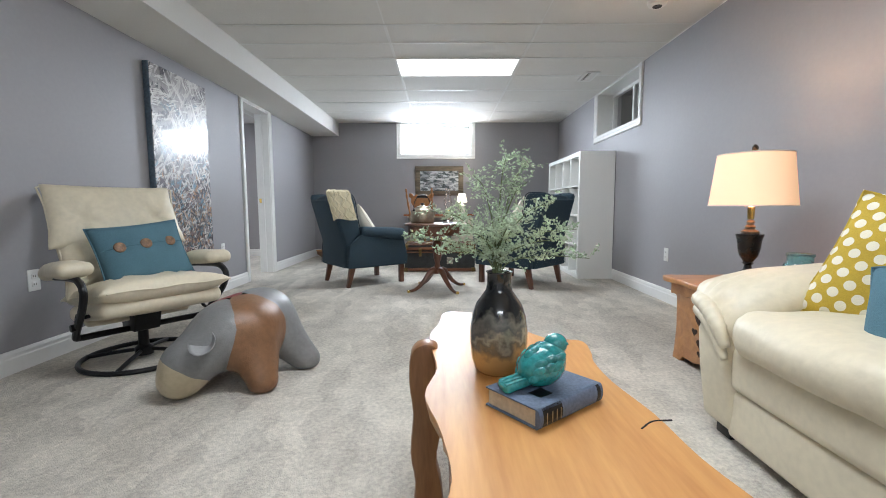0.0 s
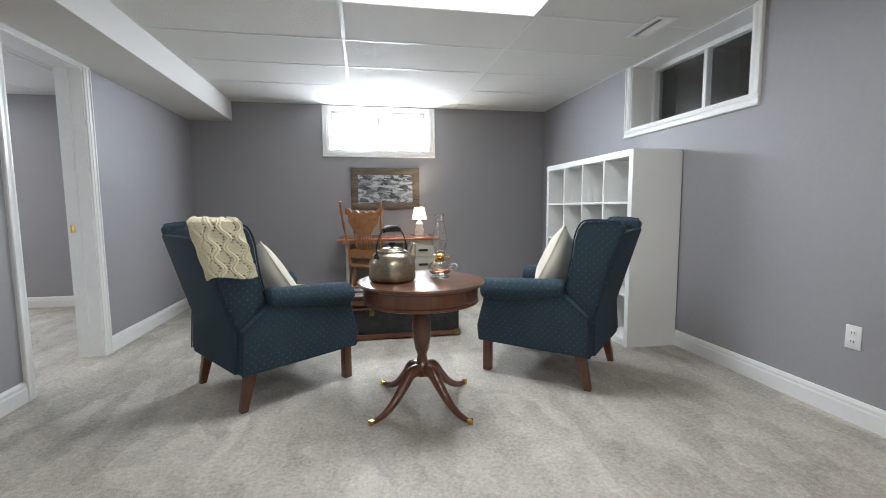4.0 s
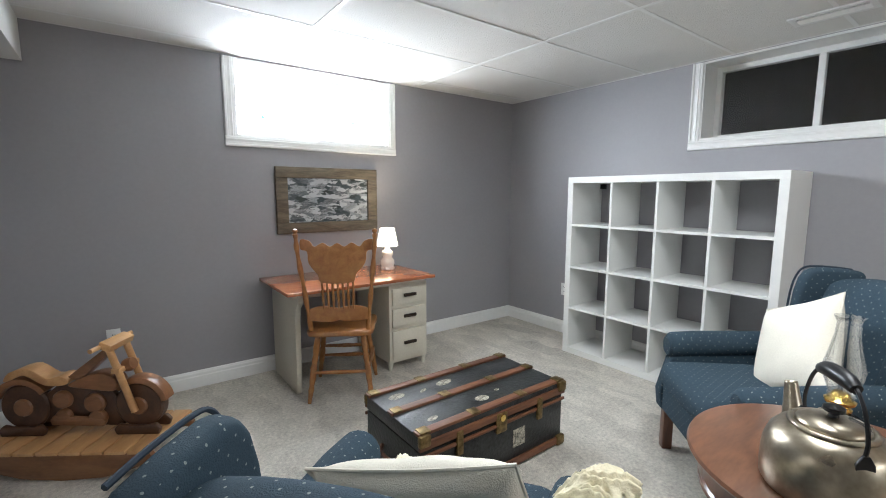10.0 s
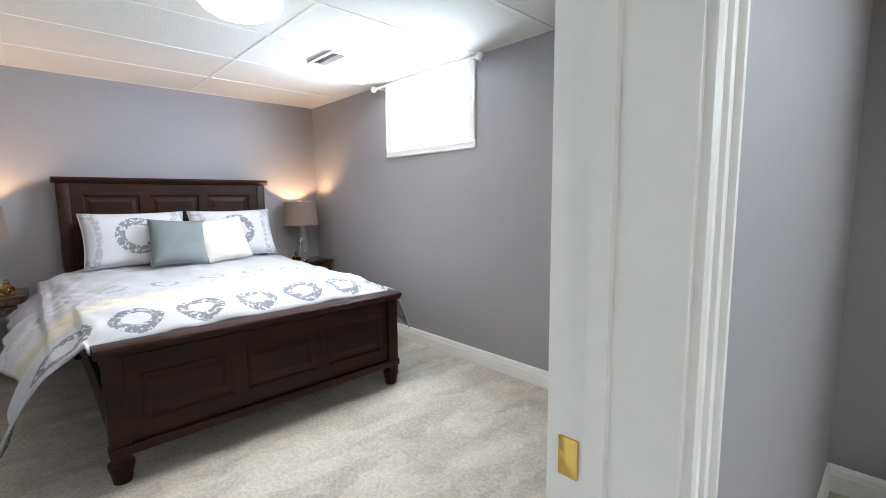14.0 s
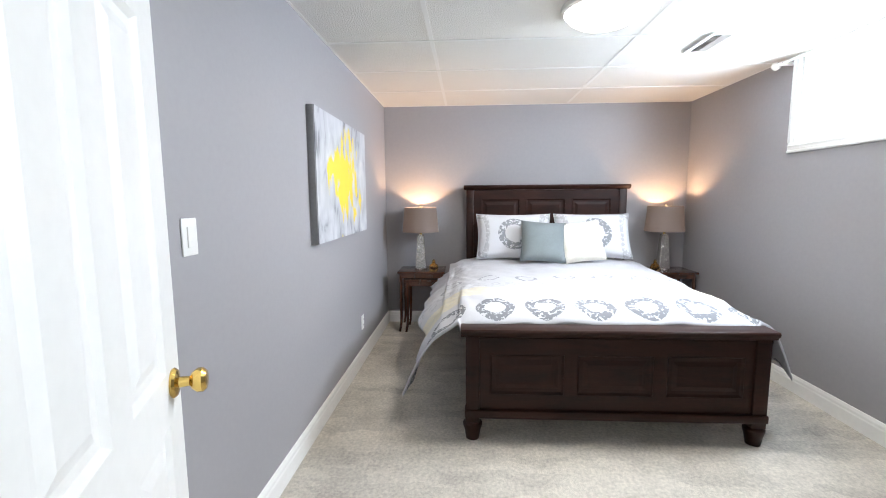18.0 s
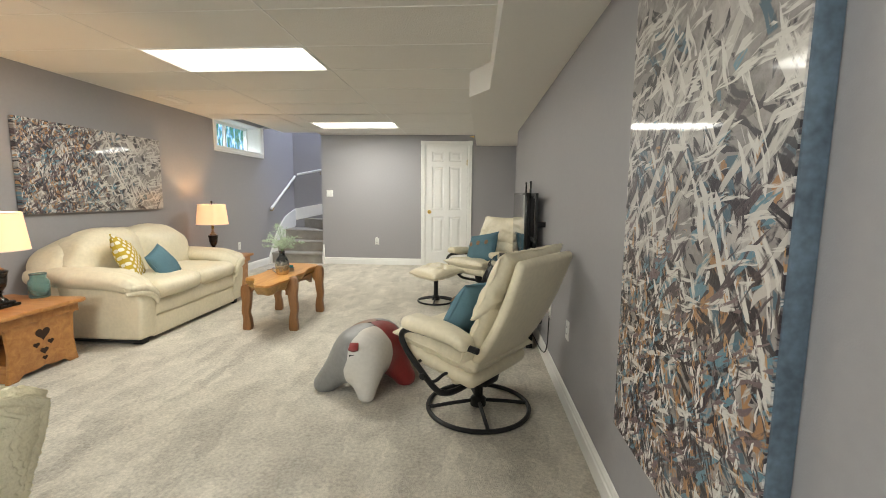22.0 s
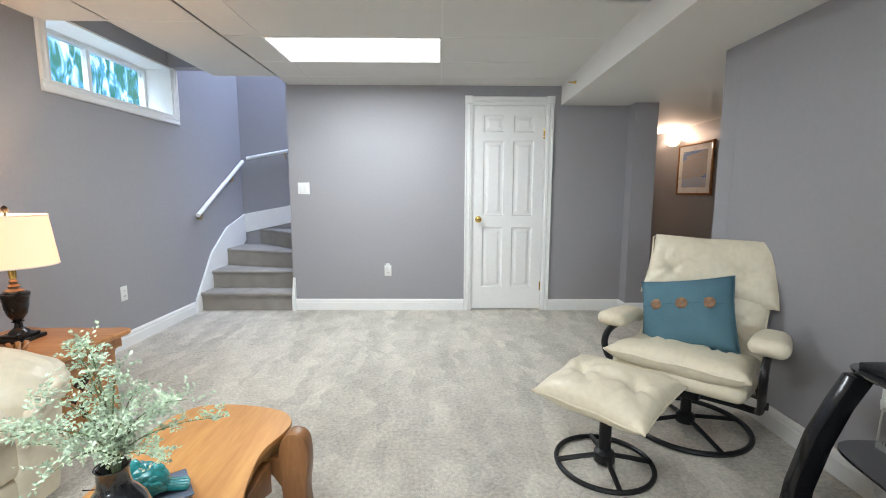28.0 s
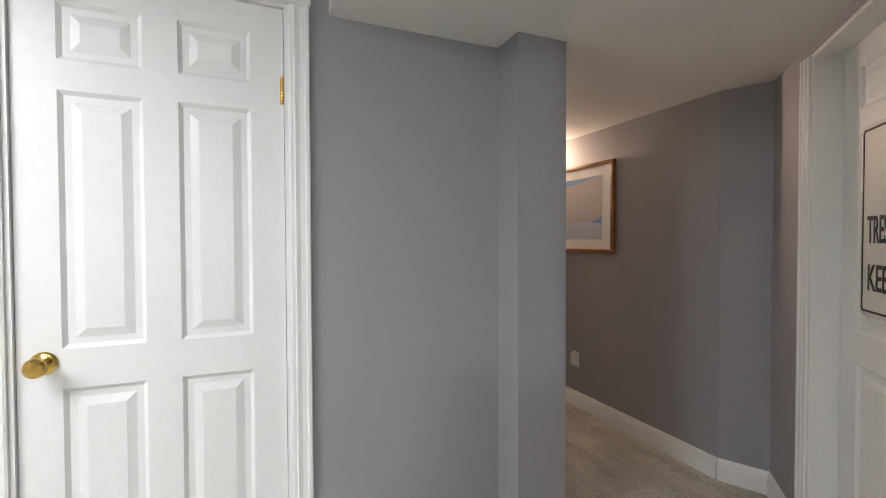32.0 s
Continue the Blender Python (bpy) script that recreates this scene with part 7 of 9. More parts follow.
def wing_chair(m, label):
    """Local x to the front, origin on the floor between the legs."""
    t = thing("wing_chair", m, label, "armchair", "wing chairs")
    for sy in (-1, 1):
        part("leg", moved(box(-0.024, 0.024, -0.024, 0.024, 0, 0.215, 0.003), pose(0.30, sy * 0.285, 0)), MAHOG, t, "square mahogany front leg")
        rake = prism([(-0.055, 0), (-0.02, 0), (0.045, 0.215), (-0.02, 0.215)], 0.042, 0.003, 2, "y")
        part("leg", moved(rake, pose(-0.30, sy * 0.285 - 0.021, 0)), MAHOG, t, "raked mahogany back leg")
    part("seat_base", moved(soft_box(0.66, 0.64, 0.20, 0.025, 3, 2), pose(0.0, 0, 0.295)), TEALFAB, t)
    part("seat_cushion", moved(soft_box(0.60, 0.50, 0.13, 0.05, 5, 4, 0.018), pose(0.07, 0, 0.425)), TEALFAB, t, smooth="all")
    # back: leans to the rear, a little wider at the top
    bk = soft_box(0.13, 0.56, 0.62, 0.05, 5, 5, 0.015)
    for v in bk.verts:
        f = (v.co.z + 0.31) / 0.62
        v.co.y *= 0.88 + 0.02 * f
        v.co.x -= 0.185 * f
        v.co.z -= 0.005 * f + 0.04 * f * (abs(v.co.y) / 0.3) ** 2
    part("backrest", moved(bk, pose(-0.235, 0, 0.635)), TEALFAB, t, smooth="all")
    for sy in (-1, 1):
        # wing panel
        edge = [(-0.20, 0.45), (-0.195, 0.57), (-0.215, 0.66), (-0.235, 0.76), (-0.245, 0.85), (-0.262, 0.915), (-0.29, 0.957), (-0.335, 0.968), (-0.42, 0.966), (-0.485, 0.958)]
        wing = prism([(-0.34, 0.38)] + edge + [(-0.512, 0.94), (-0.445, 0.74), (-0.385, 0.54)], 0.065, 0.022, 4, "y")
        for v in wing.verts:
            f = max(0, (v.co.z - 0.38) / 0.6)
            v.co.y += sy * (0.008 * f - 0.17 * max(0, -0.28 - v.co.x) * f)
        part("wing", moved(wing, pose(0, sy * 0.272 - 0.0325, 0)), TEALFAB, t, "upholstered wing", smooth="all")
        part("piping", tube(smooth_line([(x, sy * (0.306 + (0.008 - 0.17 * max(0, -0.28 - x)) * max(0, (z - 0.38) / 0.6)), z) for x, z in edge], 5), 0.005, 6), PIPE, t)
        # arm: side panel and roll
        side = prism([(-0.36, 0.205), (0.335, 0.205), (0.345, 0.30), (0.32, 0.40), (0.30, 0.475), (0.25, 0.52), (-0.20, 0.55), (-0.345, 0.43)], 0.075, 0.012, 3, "y")
        part("arm_panel", moved(side, pose(0, sy * 0.30 - 0.0375 + sy * 0.02, 0)), TEALFAB, t, smooth=50)
        roll = limb([(-0.20, sy * 0.315, 0.575), (0.0, sy * 0.325, 0.558), (0.16, sy * 0.335, 0.545), (0.275, sy * 0.335, 0.535), (0.30, sy * 0.335, 0.533)], [0.055, 0.064, 0.068, 0.068, 0.050], 18)
        part("arm_roll", roll, TEALFAB, t, "rolled arm", smooth="all")
        part("arm_front", lathe([(0, 0.012), (0.045, 0.010), (0.052, 0.004), (0.05, 0), (0, 0)], 20), TEALFAB, t, m=pose(0.298, sy * 0.335, 0.533, 0, 90))
        part("piping", tube([(-0.36, sy * 0.362, 0.21), (-0.345, sy * 0.362, 0.43), (-0.20, sy * 0.362, 0.545)], 0.004, 6), PIPE, t)
    cover = prism([(-0.372, 0.205), (-0.366, 0.43), (-0.508, 0.90), (-0.485, 0.91), (-0.345, 0.44), (-0.35, 0.205)], 0.58, 0.006, 2, "y")
    for v in cover.verts:
        v.co.y = (v.co.y - 0.29) * (1.0 - 0.24 * max(0, v.co.z - 0.4))
    part("back_cover", cover, TEALFAB, t, "flat outer back")
    return t


M_WL, M_WR = pose(-0.715, 6.10, 0, 0, 0, 37), pose(1.005, 6.00, 0, 0, 0, 136.5)
wing_chair(M_WL, "blue pin-dot wing chair with a cream throw over its back")
wing_chair(M_WR, "blue pin-dot wing chair holding a cream pillow")
throw_pillow("throw_pillow", 0.44, 0.44, 0.16, CREAMCLOTH, M_WL @ pose(-0.04, -0.02, 0.622, 62, 14, 86), "cream cotton pillow on the wing chair", CREAMCLOTH, seed=3)
throw_pillow("throw_pillow", 0.42, 0.42, 0.16, CREAMCLOTH, M_WR @ pose(-0.06, 0.05, 0.67, 70, -24, 97), "cream cotton pillow on the wing chair", CREAMCLOTH, seed=6)

# cable-knit throw, draped over the chair's back and pooled on the seat
KNIT = material("cream_cable_knit", (0.84, 0.77, 0.56), 0.95, vary=0.06, scale=14, fine=120, bump=0.22, bump_scale=320, spec=0.1)
throw = thing("knit_throw", M_WL, "cream cable-knit blanket over the chair back and seat", "blanket")


def knit_height(s, w, thick):
    """Relief of the knitting at s along and w across it: paired cords that swing apart and together, lace holes beside their bends, small stitches."""
    pitch, swing = 0.062, 0.115
    turn = math.sin(2 * math.pi * s / swing)
    best, hole = 9.0, 0.0
    for k in range(math.floor(w / pitch) - 1, math.floor(w / pitch) + 2):
        lean = turn * (1 if k % 2 else -1)
        d = w - (k + 0.5 + 0.24 * lean) * pitch
        if abs(d) < abs(best):
            best = d
        if lean > -0.1:
            for side in (-1, 1):
                ds = (s / 0.0165 - round(s / 0.0165)) * 0.0165
                hole = max(hole, math.exp(-((ds / 0.0050) ** 2 + ((d - side * 0.0195) / 0.0046) ** 2) ** 2))
    twist = 0.22 * math.sin(2 * math.pi * s / 0.013 + (2.0 if best > 0 else 0.0))
    cord = math.exp(-((abs(best) - 0.0058) / 0.0042) ** 2) * (1 + twist)
    stitch = 0.13 * math.sin(2 * math.pi * w / 0.0085) * math.sin(2 * math.pi * s / 0.0095 + 900 * abs(best))
    return thick * max(0.0, 0.50 + 0.70 * cord + stitch - 1.6 * hole)


def drape(path, y0, y1, nu=64, nv=40, thick=0.014, seed=0.0):
    """A knitted sheet along a line in x and z, from y0 to y1, with cable ridges."""
    line = [Vector((x, 0, z)) for x, z in path]
    line = smooth_line(line, 8)
    lens = [0.0]
    for a, b in zip(line, line[1:]):
        lens.append(lens[-1] + (b - a).length)
    bm = bmesh.new()
    rows = {}
    for i in range(nu + 1):
        s = lens[-1] * i / nu
        k = max(j for j in range(len(lens)) if lens[j] <= s + 1e-9)
        k = min(k, len(line) - 2)
        f = (s - lens[k]) / max(1e-6, lens[k + 1] - lens[k])
        p = line[k].lerp(line[k + 1], min(1, f))
        d = (line[k + 1] - line[k]).normalized()
        nrm = Vector((-d.z, 0, d.x))
        for j in range(nv + 1):
            v = j / nv
            y = y0 + (y1 - y0) * v
            yy = y + 0.012 * math.sin(s * 9 + seed) * (abs(v - 0.5) * 2) ** 3
            rib = knit_height(s, y, 1.0)
            wob = 0.010 * noise.noise((s * 5 + seed, y * 6, seed))
            top = p + nrm * (thick * rib + wob + 0.006)
            rows[i, j, 1] = bm.verts.new((top.x, yy, top.z))
            low = p + nrm * (wob * 0.4)
            rows[i, j, 0] = bm.verts.new((low.x, yy, low.z))
    for i in range(nu):
        for j in range(nv):
            bm.faces.new((rows[i, j, 1], rows[i + 1, j, 1], rows[i + 1, j + 1, 1], rows[i, j + 1, 1]))
            bm.faces.new((rows[i, j, 0], rows[i, j + 1, 0], rows[i + 1, j + 1, 0], rows[i + 1, j, 0]))
    for i in range(nu):
        for j in (0, nv):
            bm.faces.new((rows[i, j, 0], rows[i + 1, j, 0], rows[i + 1, j, 1], rows[i, j, 1]))
    for j in range(nv):
        for i in (0, nu):
            bm.faces.new((rows[i, j, 0], rows[i, j, 1], rows[i, j + 1, 1], rows[i, j + 1, 0]))
    bmesh.ops.recalc_face_normals(bm, faces=bm.faces)
    return bm



def corner_drape(nu=90, nv=130, thick=0.013):
    """Blanket end folded over the back's corner: flat on top, hanging behind and beside it."""
    plan = smooth_line([(-0.500, -0.19, 0), (-0.520, -0.225, 0), (-0.524, -0.262, 0), (-0.505, -0.292, 0), (-0.45, -0.305, 0), (-0.39, -0.317, 0), (-0.325, -0.328, 0)], 8)
    bm = bmesh.new()
    rows, lace = {}, set()
    for i in range(nu + 1):
        s = i / nu
        for j in range(nv + 1):
            v = j / nv
            g = v * (len(plan) - 1)
            k = min(int(g), len(plan) - 2)
            p = plan[k].lerp(plan[k + 1], g - k)
            inner = Vector((-0.36, -0.10 - 0.10 * v, 0)) * 0.8 + p * 0.2
            out = (p - Vector((-0.36, -0.12, 0))).normalized()
            if s < 0.28:
                f = s / 0.28
                q, z, nrm = inner.lerp(p, f), 0.962 + 0.035 * math.sin(f * 2.6) - 0.05 * (1 - f) ** 2, Vector((0, 0, 1))
            else:
                f = (s - 0.28) / 0.72
                q, z = p + Vector((0.075 * f, 0, 0)), 0.980 - 0.275 * f - 0.010 * math.sin(v * 9) * f
                nrm = (out + Vector((0, 0, max(0, 0.5 - 5 * f)))).normalized()
            h = knit_height(s * 0.43, v * 0.36, thick) + 0.004 * noise.noise((s * 4, v * 4, 2.0))
            if knit_height(s * 0.43, v * 0.36, 1.0) < 0.02:
                lace.add((i, j))
            a = Vector((q.x, q.y, z))
            rows[i, j, 1] = bm.verts.new(a + nrm * (h + 0.006))
            rows[i, j, 0] = bm.verts.new(a + nrm * 0.001)
    for i in range(nu):
        for j in range(nv):
            if (i, j) in lace and (i + 1, j + 1) in lace:
                continue
            for k in (0, 1):
                bm.faces.new((rows[i, j, k], rows[i + 1, j, k], rows[i + 1, j + 1, k], rows[i, j + 1, k]))
    for i in range(nu):
        for j in (0, nv):
            bm.faces.new((rows[i, j, 0], rows[i + 1, j, 0], rows[i + 1, j, 1], rows[i, j, 1]))
    for j in range(nv):
        for i in (0, nu):
            bm.faces.new((rows[i, j, 0], rows[i, j, 1], rows[i, j + 1, 1], rows[i, j + 1, 0]))
    bmesh.ops.recalc_face_normals(bm, faces=bm.faces)
    return bm


part("draped_end", corner_drape(230, 220, 0.0085), KNIT, throw, "knitted panel with cable ridges", smooth="all")
part("seat_fold", drape([(-0.13, 0.53), (0.0, 0.495), (0.14, 0.505), (0.28, 0.50), (0.37, 0.47), (0.385, 0.38)], -0.10, 0.22, 150, 130, 0.011, 4.0), KNIT, throw, "folded blanket on the seat", smooth="all")

# round drum table
rt = thing("round_table", pose(0.108, 5.593, 0), "round mahogany drum table on a four-footed pedestal", "table")
TOPWOOD = wood_material("worn_mahogany_top", (0.085, 0.034, 0.017), (0.19, 0.080, 0.038), 0.3, (3, 12, 3), 1.2, 0.5)
part("tabletop", lathe([(0, 0.648), (0.318, 0.648), (0.326, 0.652), (0.33, 0.659), (0.326, 0.667), (0.315, 0.67), (0, 0.67)], 64), TOPWOOD, rt, "worn glossy round top", smooth=30)
part("drum", lathe([(0.0, 0.555), (0.285, 0.555), (0.298, 0.56), (0.298, 0.572), (0.292, 0.578), (0.296, 0.64), (0.30, 0.648), (0, 0.648)], 64), MAHOG, rt, smooth=30)
for a in (20, 110, 200, 290):
    fr = bmesh.new()
    pts = [(0.2985 * math.cos(radians(a + k * 3)), 0.2985 * math.sin(radians(a + k * 3))) for k in range(-6, 7)]
    for (x, y), (x2, y2) in zip(pts, pts[1:]):
        fr.faces.new([fr.verts.new(v) for v in ((x, y, 0.585), (x2, y2, 0.585), (x2, y2, 0.635), (x, y, 0.635))])
    part("drawer_front", fr, MAHOG, rt, smooth=False)
part("pedestal", lathe([(0, 0.16), (0.045, 0.16), (0.055, 0.175), (0.055, 0.20), (0.032, 0.225), (0.024, 0.27), (0.036, 0.30), (0.046, 0.36), (0.050, 0.42), (0.045, 0.465), (0.034, 0.49), (0.042, 0.505), (0.034, 0.52), (0.06, 0.555), (0, 0.555)], 28), MAHOG, rt, "turned baluster")
for k in range(4):
    a = radians(35 + 90 * k)
    pts = [(0.03, 0.19), (0.08, 0.185), (0.13, 0.13), (0.19, 0.07), (0.25, 0.03), (0.30, 0.016), (0.335, 0.014)]
    part("foot", limb([(r * math.cos(a), r * math.sin(a), z) for r, z in pts], [0.034, 0.032, 0.026, 0.021, 0.017, 0.014, 0.012], 12), MAHOG, rt, "curved splayed leg", smooth="all")
    part("foot_cap", lathe([(0, -0.012), (0.014, -0.012), (0.016, 0), (0.014, 0.012), (0, 0.014)], 10), BRASS, rt, m=pose(0.338 * math.cos(a), 0.338 * math.sin(a), 0.0145))

# kettle
STEEL = material("tarnished_aluminium", (0.40, 0.35, 0.27), 0.33, 1.0, vary=0.22, scale=9, fine=60, bump=0.06, bump_scale=40)
ke = thing("kettle", pose(-0.04, 5.60, 0.6705, 0, 0, 40) @ Matrix.Scale(1.14, 4), "tarnished metal kettle with a black wooden grip", "kettle")
part("body", lathe([(0, 0), (0.092, 0), (0.099, 0.004), (0.104, 0.012), (0.105, 0.03), (0.105, 0.062), (0.102, 0.085), (0.095, 0.105), (0.081, 0.122), (0.062, 0.131), (0.05, 0.134), (0, 0.134)], 48), STEEL, ke, smooth=40)
part("shoulder_ring", lathe([(0.066, 0.128), (0.069, 0.131), (0.066, 0.136), (0.060, 0.136), (0.058, 0.132)], 40), STEEL, ke, smooth="all")
part("lid", lathe([(0.056, 0.133), (0.055, 0.139), (0.040, 0.147), (0.018, 0.151), (0, 0.152)], 36), STEEL, ke, smooth="all")
part("lid_knob", lathe([(0, 0.150), (0.009, 0.151), (0.007, 0.157), (0.017, 0.163), (0.017, 0.170), (0.010, 0.174), (0, 0.175)], 18), BLACK, ke, "black lid knob")
part("spout", limb([(0.088, 0, 0.055), (0.118, 0, 0.078), (0.135, 0, 0.120), (0.148, 0, 0.158)], [0.028, 0.023, 0.016, 0.012], 16), STEEL, ke, smooth="all")
for sx in (-1, 1):
    part("bail", tube(smooth_line([(sx * 0.088, 0, 0.118), (sx * 0.092, 0, 0.152), (sx * 0.078, 0, 0.196), (sx * 0.058, 0, 0.222), (sx * 0.046, 0, 0.228)], 6), 0.0036, 8), BLACK, ke, "bent black wire bail")
    part("lug", prism([(-0.016, 0.088), (0.016, 0.088), (0.014, 0.112), (0.005, 0.128), (-0.005, 0.128), (-0.014, 0.112)], sx * 0.006, 0.001, 1, "x"), BLACK, ke, "black riveted lug", m=pose(sx * 0.089, 0, 0))
part("grip", tube(smooth_line([(-0.050, 0, 0.226), (-0.025, 0, 0.233), (0.025, 0, 0.233), (0.050, 0, 0.226)], 5), [0.0105 + 0.005 * math.sin(math.pi * i / 15) for i in range(16)], 14), BLACK, ke, "black wooden grip")

# oil lamp
CLEAR = glass("clear_glass", (0.97, 0.99, 0.98), 0.0)
ol = thing("oil_lamp", pose(0.215, 5.635, 0.6705), "clear glass finger oil lamp with a tall chimney", "oil lamp")
part("font", lathe([(0, 0), (0.048, 0), (0.052, 0.006), (0.036, 0.014), (0.052, 0.026), (0.062, 0.045), (0.058, 0.068), (0.036, 0.085), (0.022, 0.092), (0.019, 0.090), (0.034, 0.080), (0.053, 0.064), (0.057, 0.045), (0.045, 0.026), (0, 0.02)], 36), CLEAR, ol, smooth="all")
part("oil", lathe([(0, 0.026), (0.044, 0.028), (0.054, 0.046), (0, 0.047)], 28), glass("amber_oil", (0.85, 0.35, 0.18)), ol, "reddish oil", smooth="all")
part("burner", lathe([(0, 0.090), (0.024, 0.090), (0.026, 0.100), (0.020, 0.106), (0.031, 0.114), (0.033, 0.122), (0.024, 0.128), (0.016, 0.142), (0, 0.144)], 24), BRASS, ol, "brass burner")
part("wick_knob", lathe([(0, 0), (0.002, 0), (0.002, 0.026), (0.009, 0.027), (0.009, 0.031), (0, 0.031)], 12), BRASS, ol, m=pose(0.02, 0, 0.106, 0, 90))
part("handle", tube([(0.075 + 0.019 * math.cos(a), 0, 0.05 + 0.02 * math.sin(a)) for a in [2 * math.pi * i / 18 for i in range(18)]], 0.006, 8, True), CLEAR, ol)
ch = bmesh.new()
lathe([(0.027, 0.124), (0.029, 0.15), (0.043, 0.19), (0.044, 0.205), (0.036, 0.24), (0.026, 0.29), (0.024, 0.325), (0.031, 0.340), (0.028, 0.3405), (0.022, 0.325), (0.024, 0.29), (0.034, 0.24), (0.042, 0.205), (0.041, 0.19), (0.027, 0.15), (0.025, 0.124), (0.027, 0.124)], 36, ch, False)
THINGLASS = glass("thin_clear_glass", (0.98, 0.99, 0.99), 0.0)
nodes_of(THINGLASS)[2].inputs["IOR"].default_value, nodes_of(THINGLASS)[2].inputs["Alpha"].default_value = 1.2, 0.25
part("chimney", ch, THINGLASS, ol, "clear bulged glass chimney", smooth="all")

# steamer trunk
TRUNKBLK = material("scuffed_black_trunk", (0.018, 0.020, 0.020), 0.45, vary=0.7, scale=12, fine=80, bump=0.25, bump_scale=60)
TRUNKWOOD = wood_material("worn_trunk_slat", (0.075, 0.026, 0.012), (0.20, 0.080, 0.034), 0.55, (1.5, 12, 12), 2.0, 0.0)
DULLBRASS = material("tarnished_brass", (0.20, 0.14, 0.06), 0.45, 0.9, vary=0.4, scale=30)
LABELP = material("faded_paper_label", (0.36, 0.33, 0.26), 0.9, vary=0.6, scale=45, fine=120, dark=(0.03, 0.03, 0.028))
tr = thing("steamer_trunk", pose(0.1225, 6.995, 0), "scuffed black steamer trunk with wooden slats and faded labels", "trunk")
TW, TD, TH = 0.455, 0.235, 0.35
part("body", box(-TW + 0.006, TW - 0.006, -TD + 0.006, TD - 0.006, 0.012, 0.27, 0.006), TRUNKBLK, tr)
part("lid", box(-TW + 0.004, TW - 0.004, -TD + 0.004, TD - 0.004, 0.275, TH - 0.006, 0.008), TRUNKBLK, tr)
for y in (-TD + 0.022, 0.0, TD - 0.022):
    part("slat", box(-TW, TW, y - 0.021, y + 0.021, TH - 0.008, TH + 0.006, 0.003), TRUNKWOOD, tr, "worn wooden slat")
    for x in (-0.42, -0.15, 0.15, 0.42):
        part("slat_clasp", box(x - 0.025, x + 0.025, y - 0.025, y + 0.025, TH + 0.002, TH + 0.010, 0.003), DULLBRASS, tr, "tarnished clasp")
for sy in (-1, 1):
    for z in (0.03, 0.252, 0.30):
        part("slat", box(-TW, TW, sy * TD - 0.008, sy * TD + 0.006, z - 0.018 if z != 0.252 else z - 0.006, z + 0.018 if z != 0.252 else z + 0.008, 0.003), TRUNKWOOD, tr, "worn wooden slat")
    for x in (-0.43, 0.43):
        for z in (0.03, 0.325):
            part("corner_cap", box(x - 0.028, x + 0.028, sy * TD - 0.016, sy * TD + 0.010, z - 0.026, z + 0.026, 0.008), DULLBRASS, tr, "rounded metal corner")
for x in (-0.25, 0.26):
    part("latch", box(x - 0.018, x + 0.018, -TD - 0.014, -TD + 0.002, 0.20, 0.31, 0.005), DULLBRASS, tr, "brass draw latch")
part("lock_plate", box(-0.035, 0.035, -TD - 0.012, -TD + 0.002, 0.215, 0.315, 0.008), DULLBRASS, tr, "brass lock plate")
part("lock", lathe([(0, 0), (0.016, 0), (0.016, 0.006), (0, 0.008)], 14), BRASS, tr, m=pose(0, -TD - 0.011, 0.29, 90))
part("label", box(0.09, 0.17, -TD + 0.004, -TD + 0.0066, 0.10, 0.19), LABELP, tr, "faded paper label", smooth=False)
for x, y, w, h, rz in ((-0.32, -0.14, 0.06, 0.03, 12), (-0.02, -0.125, 0.075, 0.05, -8), (-0.34, 0.13, 0.09, 0.05, 5), (-0.20, 0.11, 0.05, 0.022, 30), (-0.06, 0.125, 0.10, 0.05, 8), (0.10, -0.1, 0.03, 0.02, 0)):
    lab = lathe([(0, 0), (0.5, 0), (0.5, 0.0012), (0, 0.0012)], 14)
    bmesh.ops.scale(lab, vec=(w, h, 1), verts=lab.verts)
    part("label", lab, LABELP, tr, "torn travel label", m=pose(x, y, TH - 0.0062, 0, 0, rz))
for sx in (-1, 1):
    part("handle", tube(smooth_line([(sx * TW, -0.07, 0.17), (sx * (TW + 0.02), -0.04, 0.155), (sx * (TW + 0.02), 0.04, 0.155), (sx * TW, 0.07, 0.17)], 5), 0.009, 8), TRUNKWOOD, tr, "leather end handle")

# desk
CREAMPAINT = material("cream_painted_wood", (0.62, 0.58, 0.48), 0.45, vary=0.06, scale=5, fine=60, bump=0.05, bump_scale=60)
DESKTOP = wood_material("red_brown_desktop", (0.30, 0.085, 0.030), (0.46, 0.16, 0.06), 0.25, (1.2, 9, 9), 1.5, 0.4)
HANDLE = material("dark_bronze_pull", (0.05, 0.035, 0.025), 0.4, 0.7)
dk = thing("desk", pose(0.105, 8.34, 0), "cream painted writing desk with a red-brown top", "desk")
part("desktop", box(-0.55, 0.545, -0.33, 0.32, 0.690, 0.712, 0.004), DESKTOP, dk, "polished red-brown top")
part("top_rail", box(-0.50, 0.50, -0.255, 0.30, 0.655, 0.690, 0.003), CREAMPAINT, dk)
part("side_panel", prism([(-0.10, 0.0), (0.30, 0.0), (0.30, 0.69), (-0.27, 0.69), (-0.27, 0.63), (-0.22, 0.58), (-0.20, 0.50), (-0.19, 0.02), (-0.18, 0.0)], 0.035, 0.004, 2, "x"), CREAMPAINT, dk, m=pose(-0.47, 0, 0))
part("pedestal", box(0.20, 0.53, -0.235, 0.30, 0.065, 0.655, 0.004), CREAMPAINT, dk)
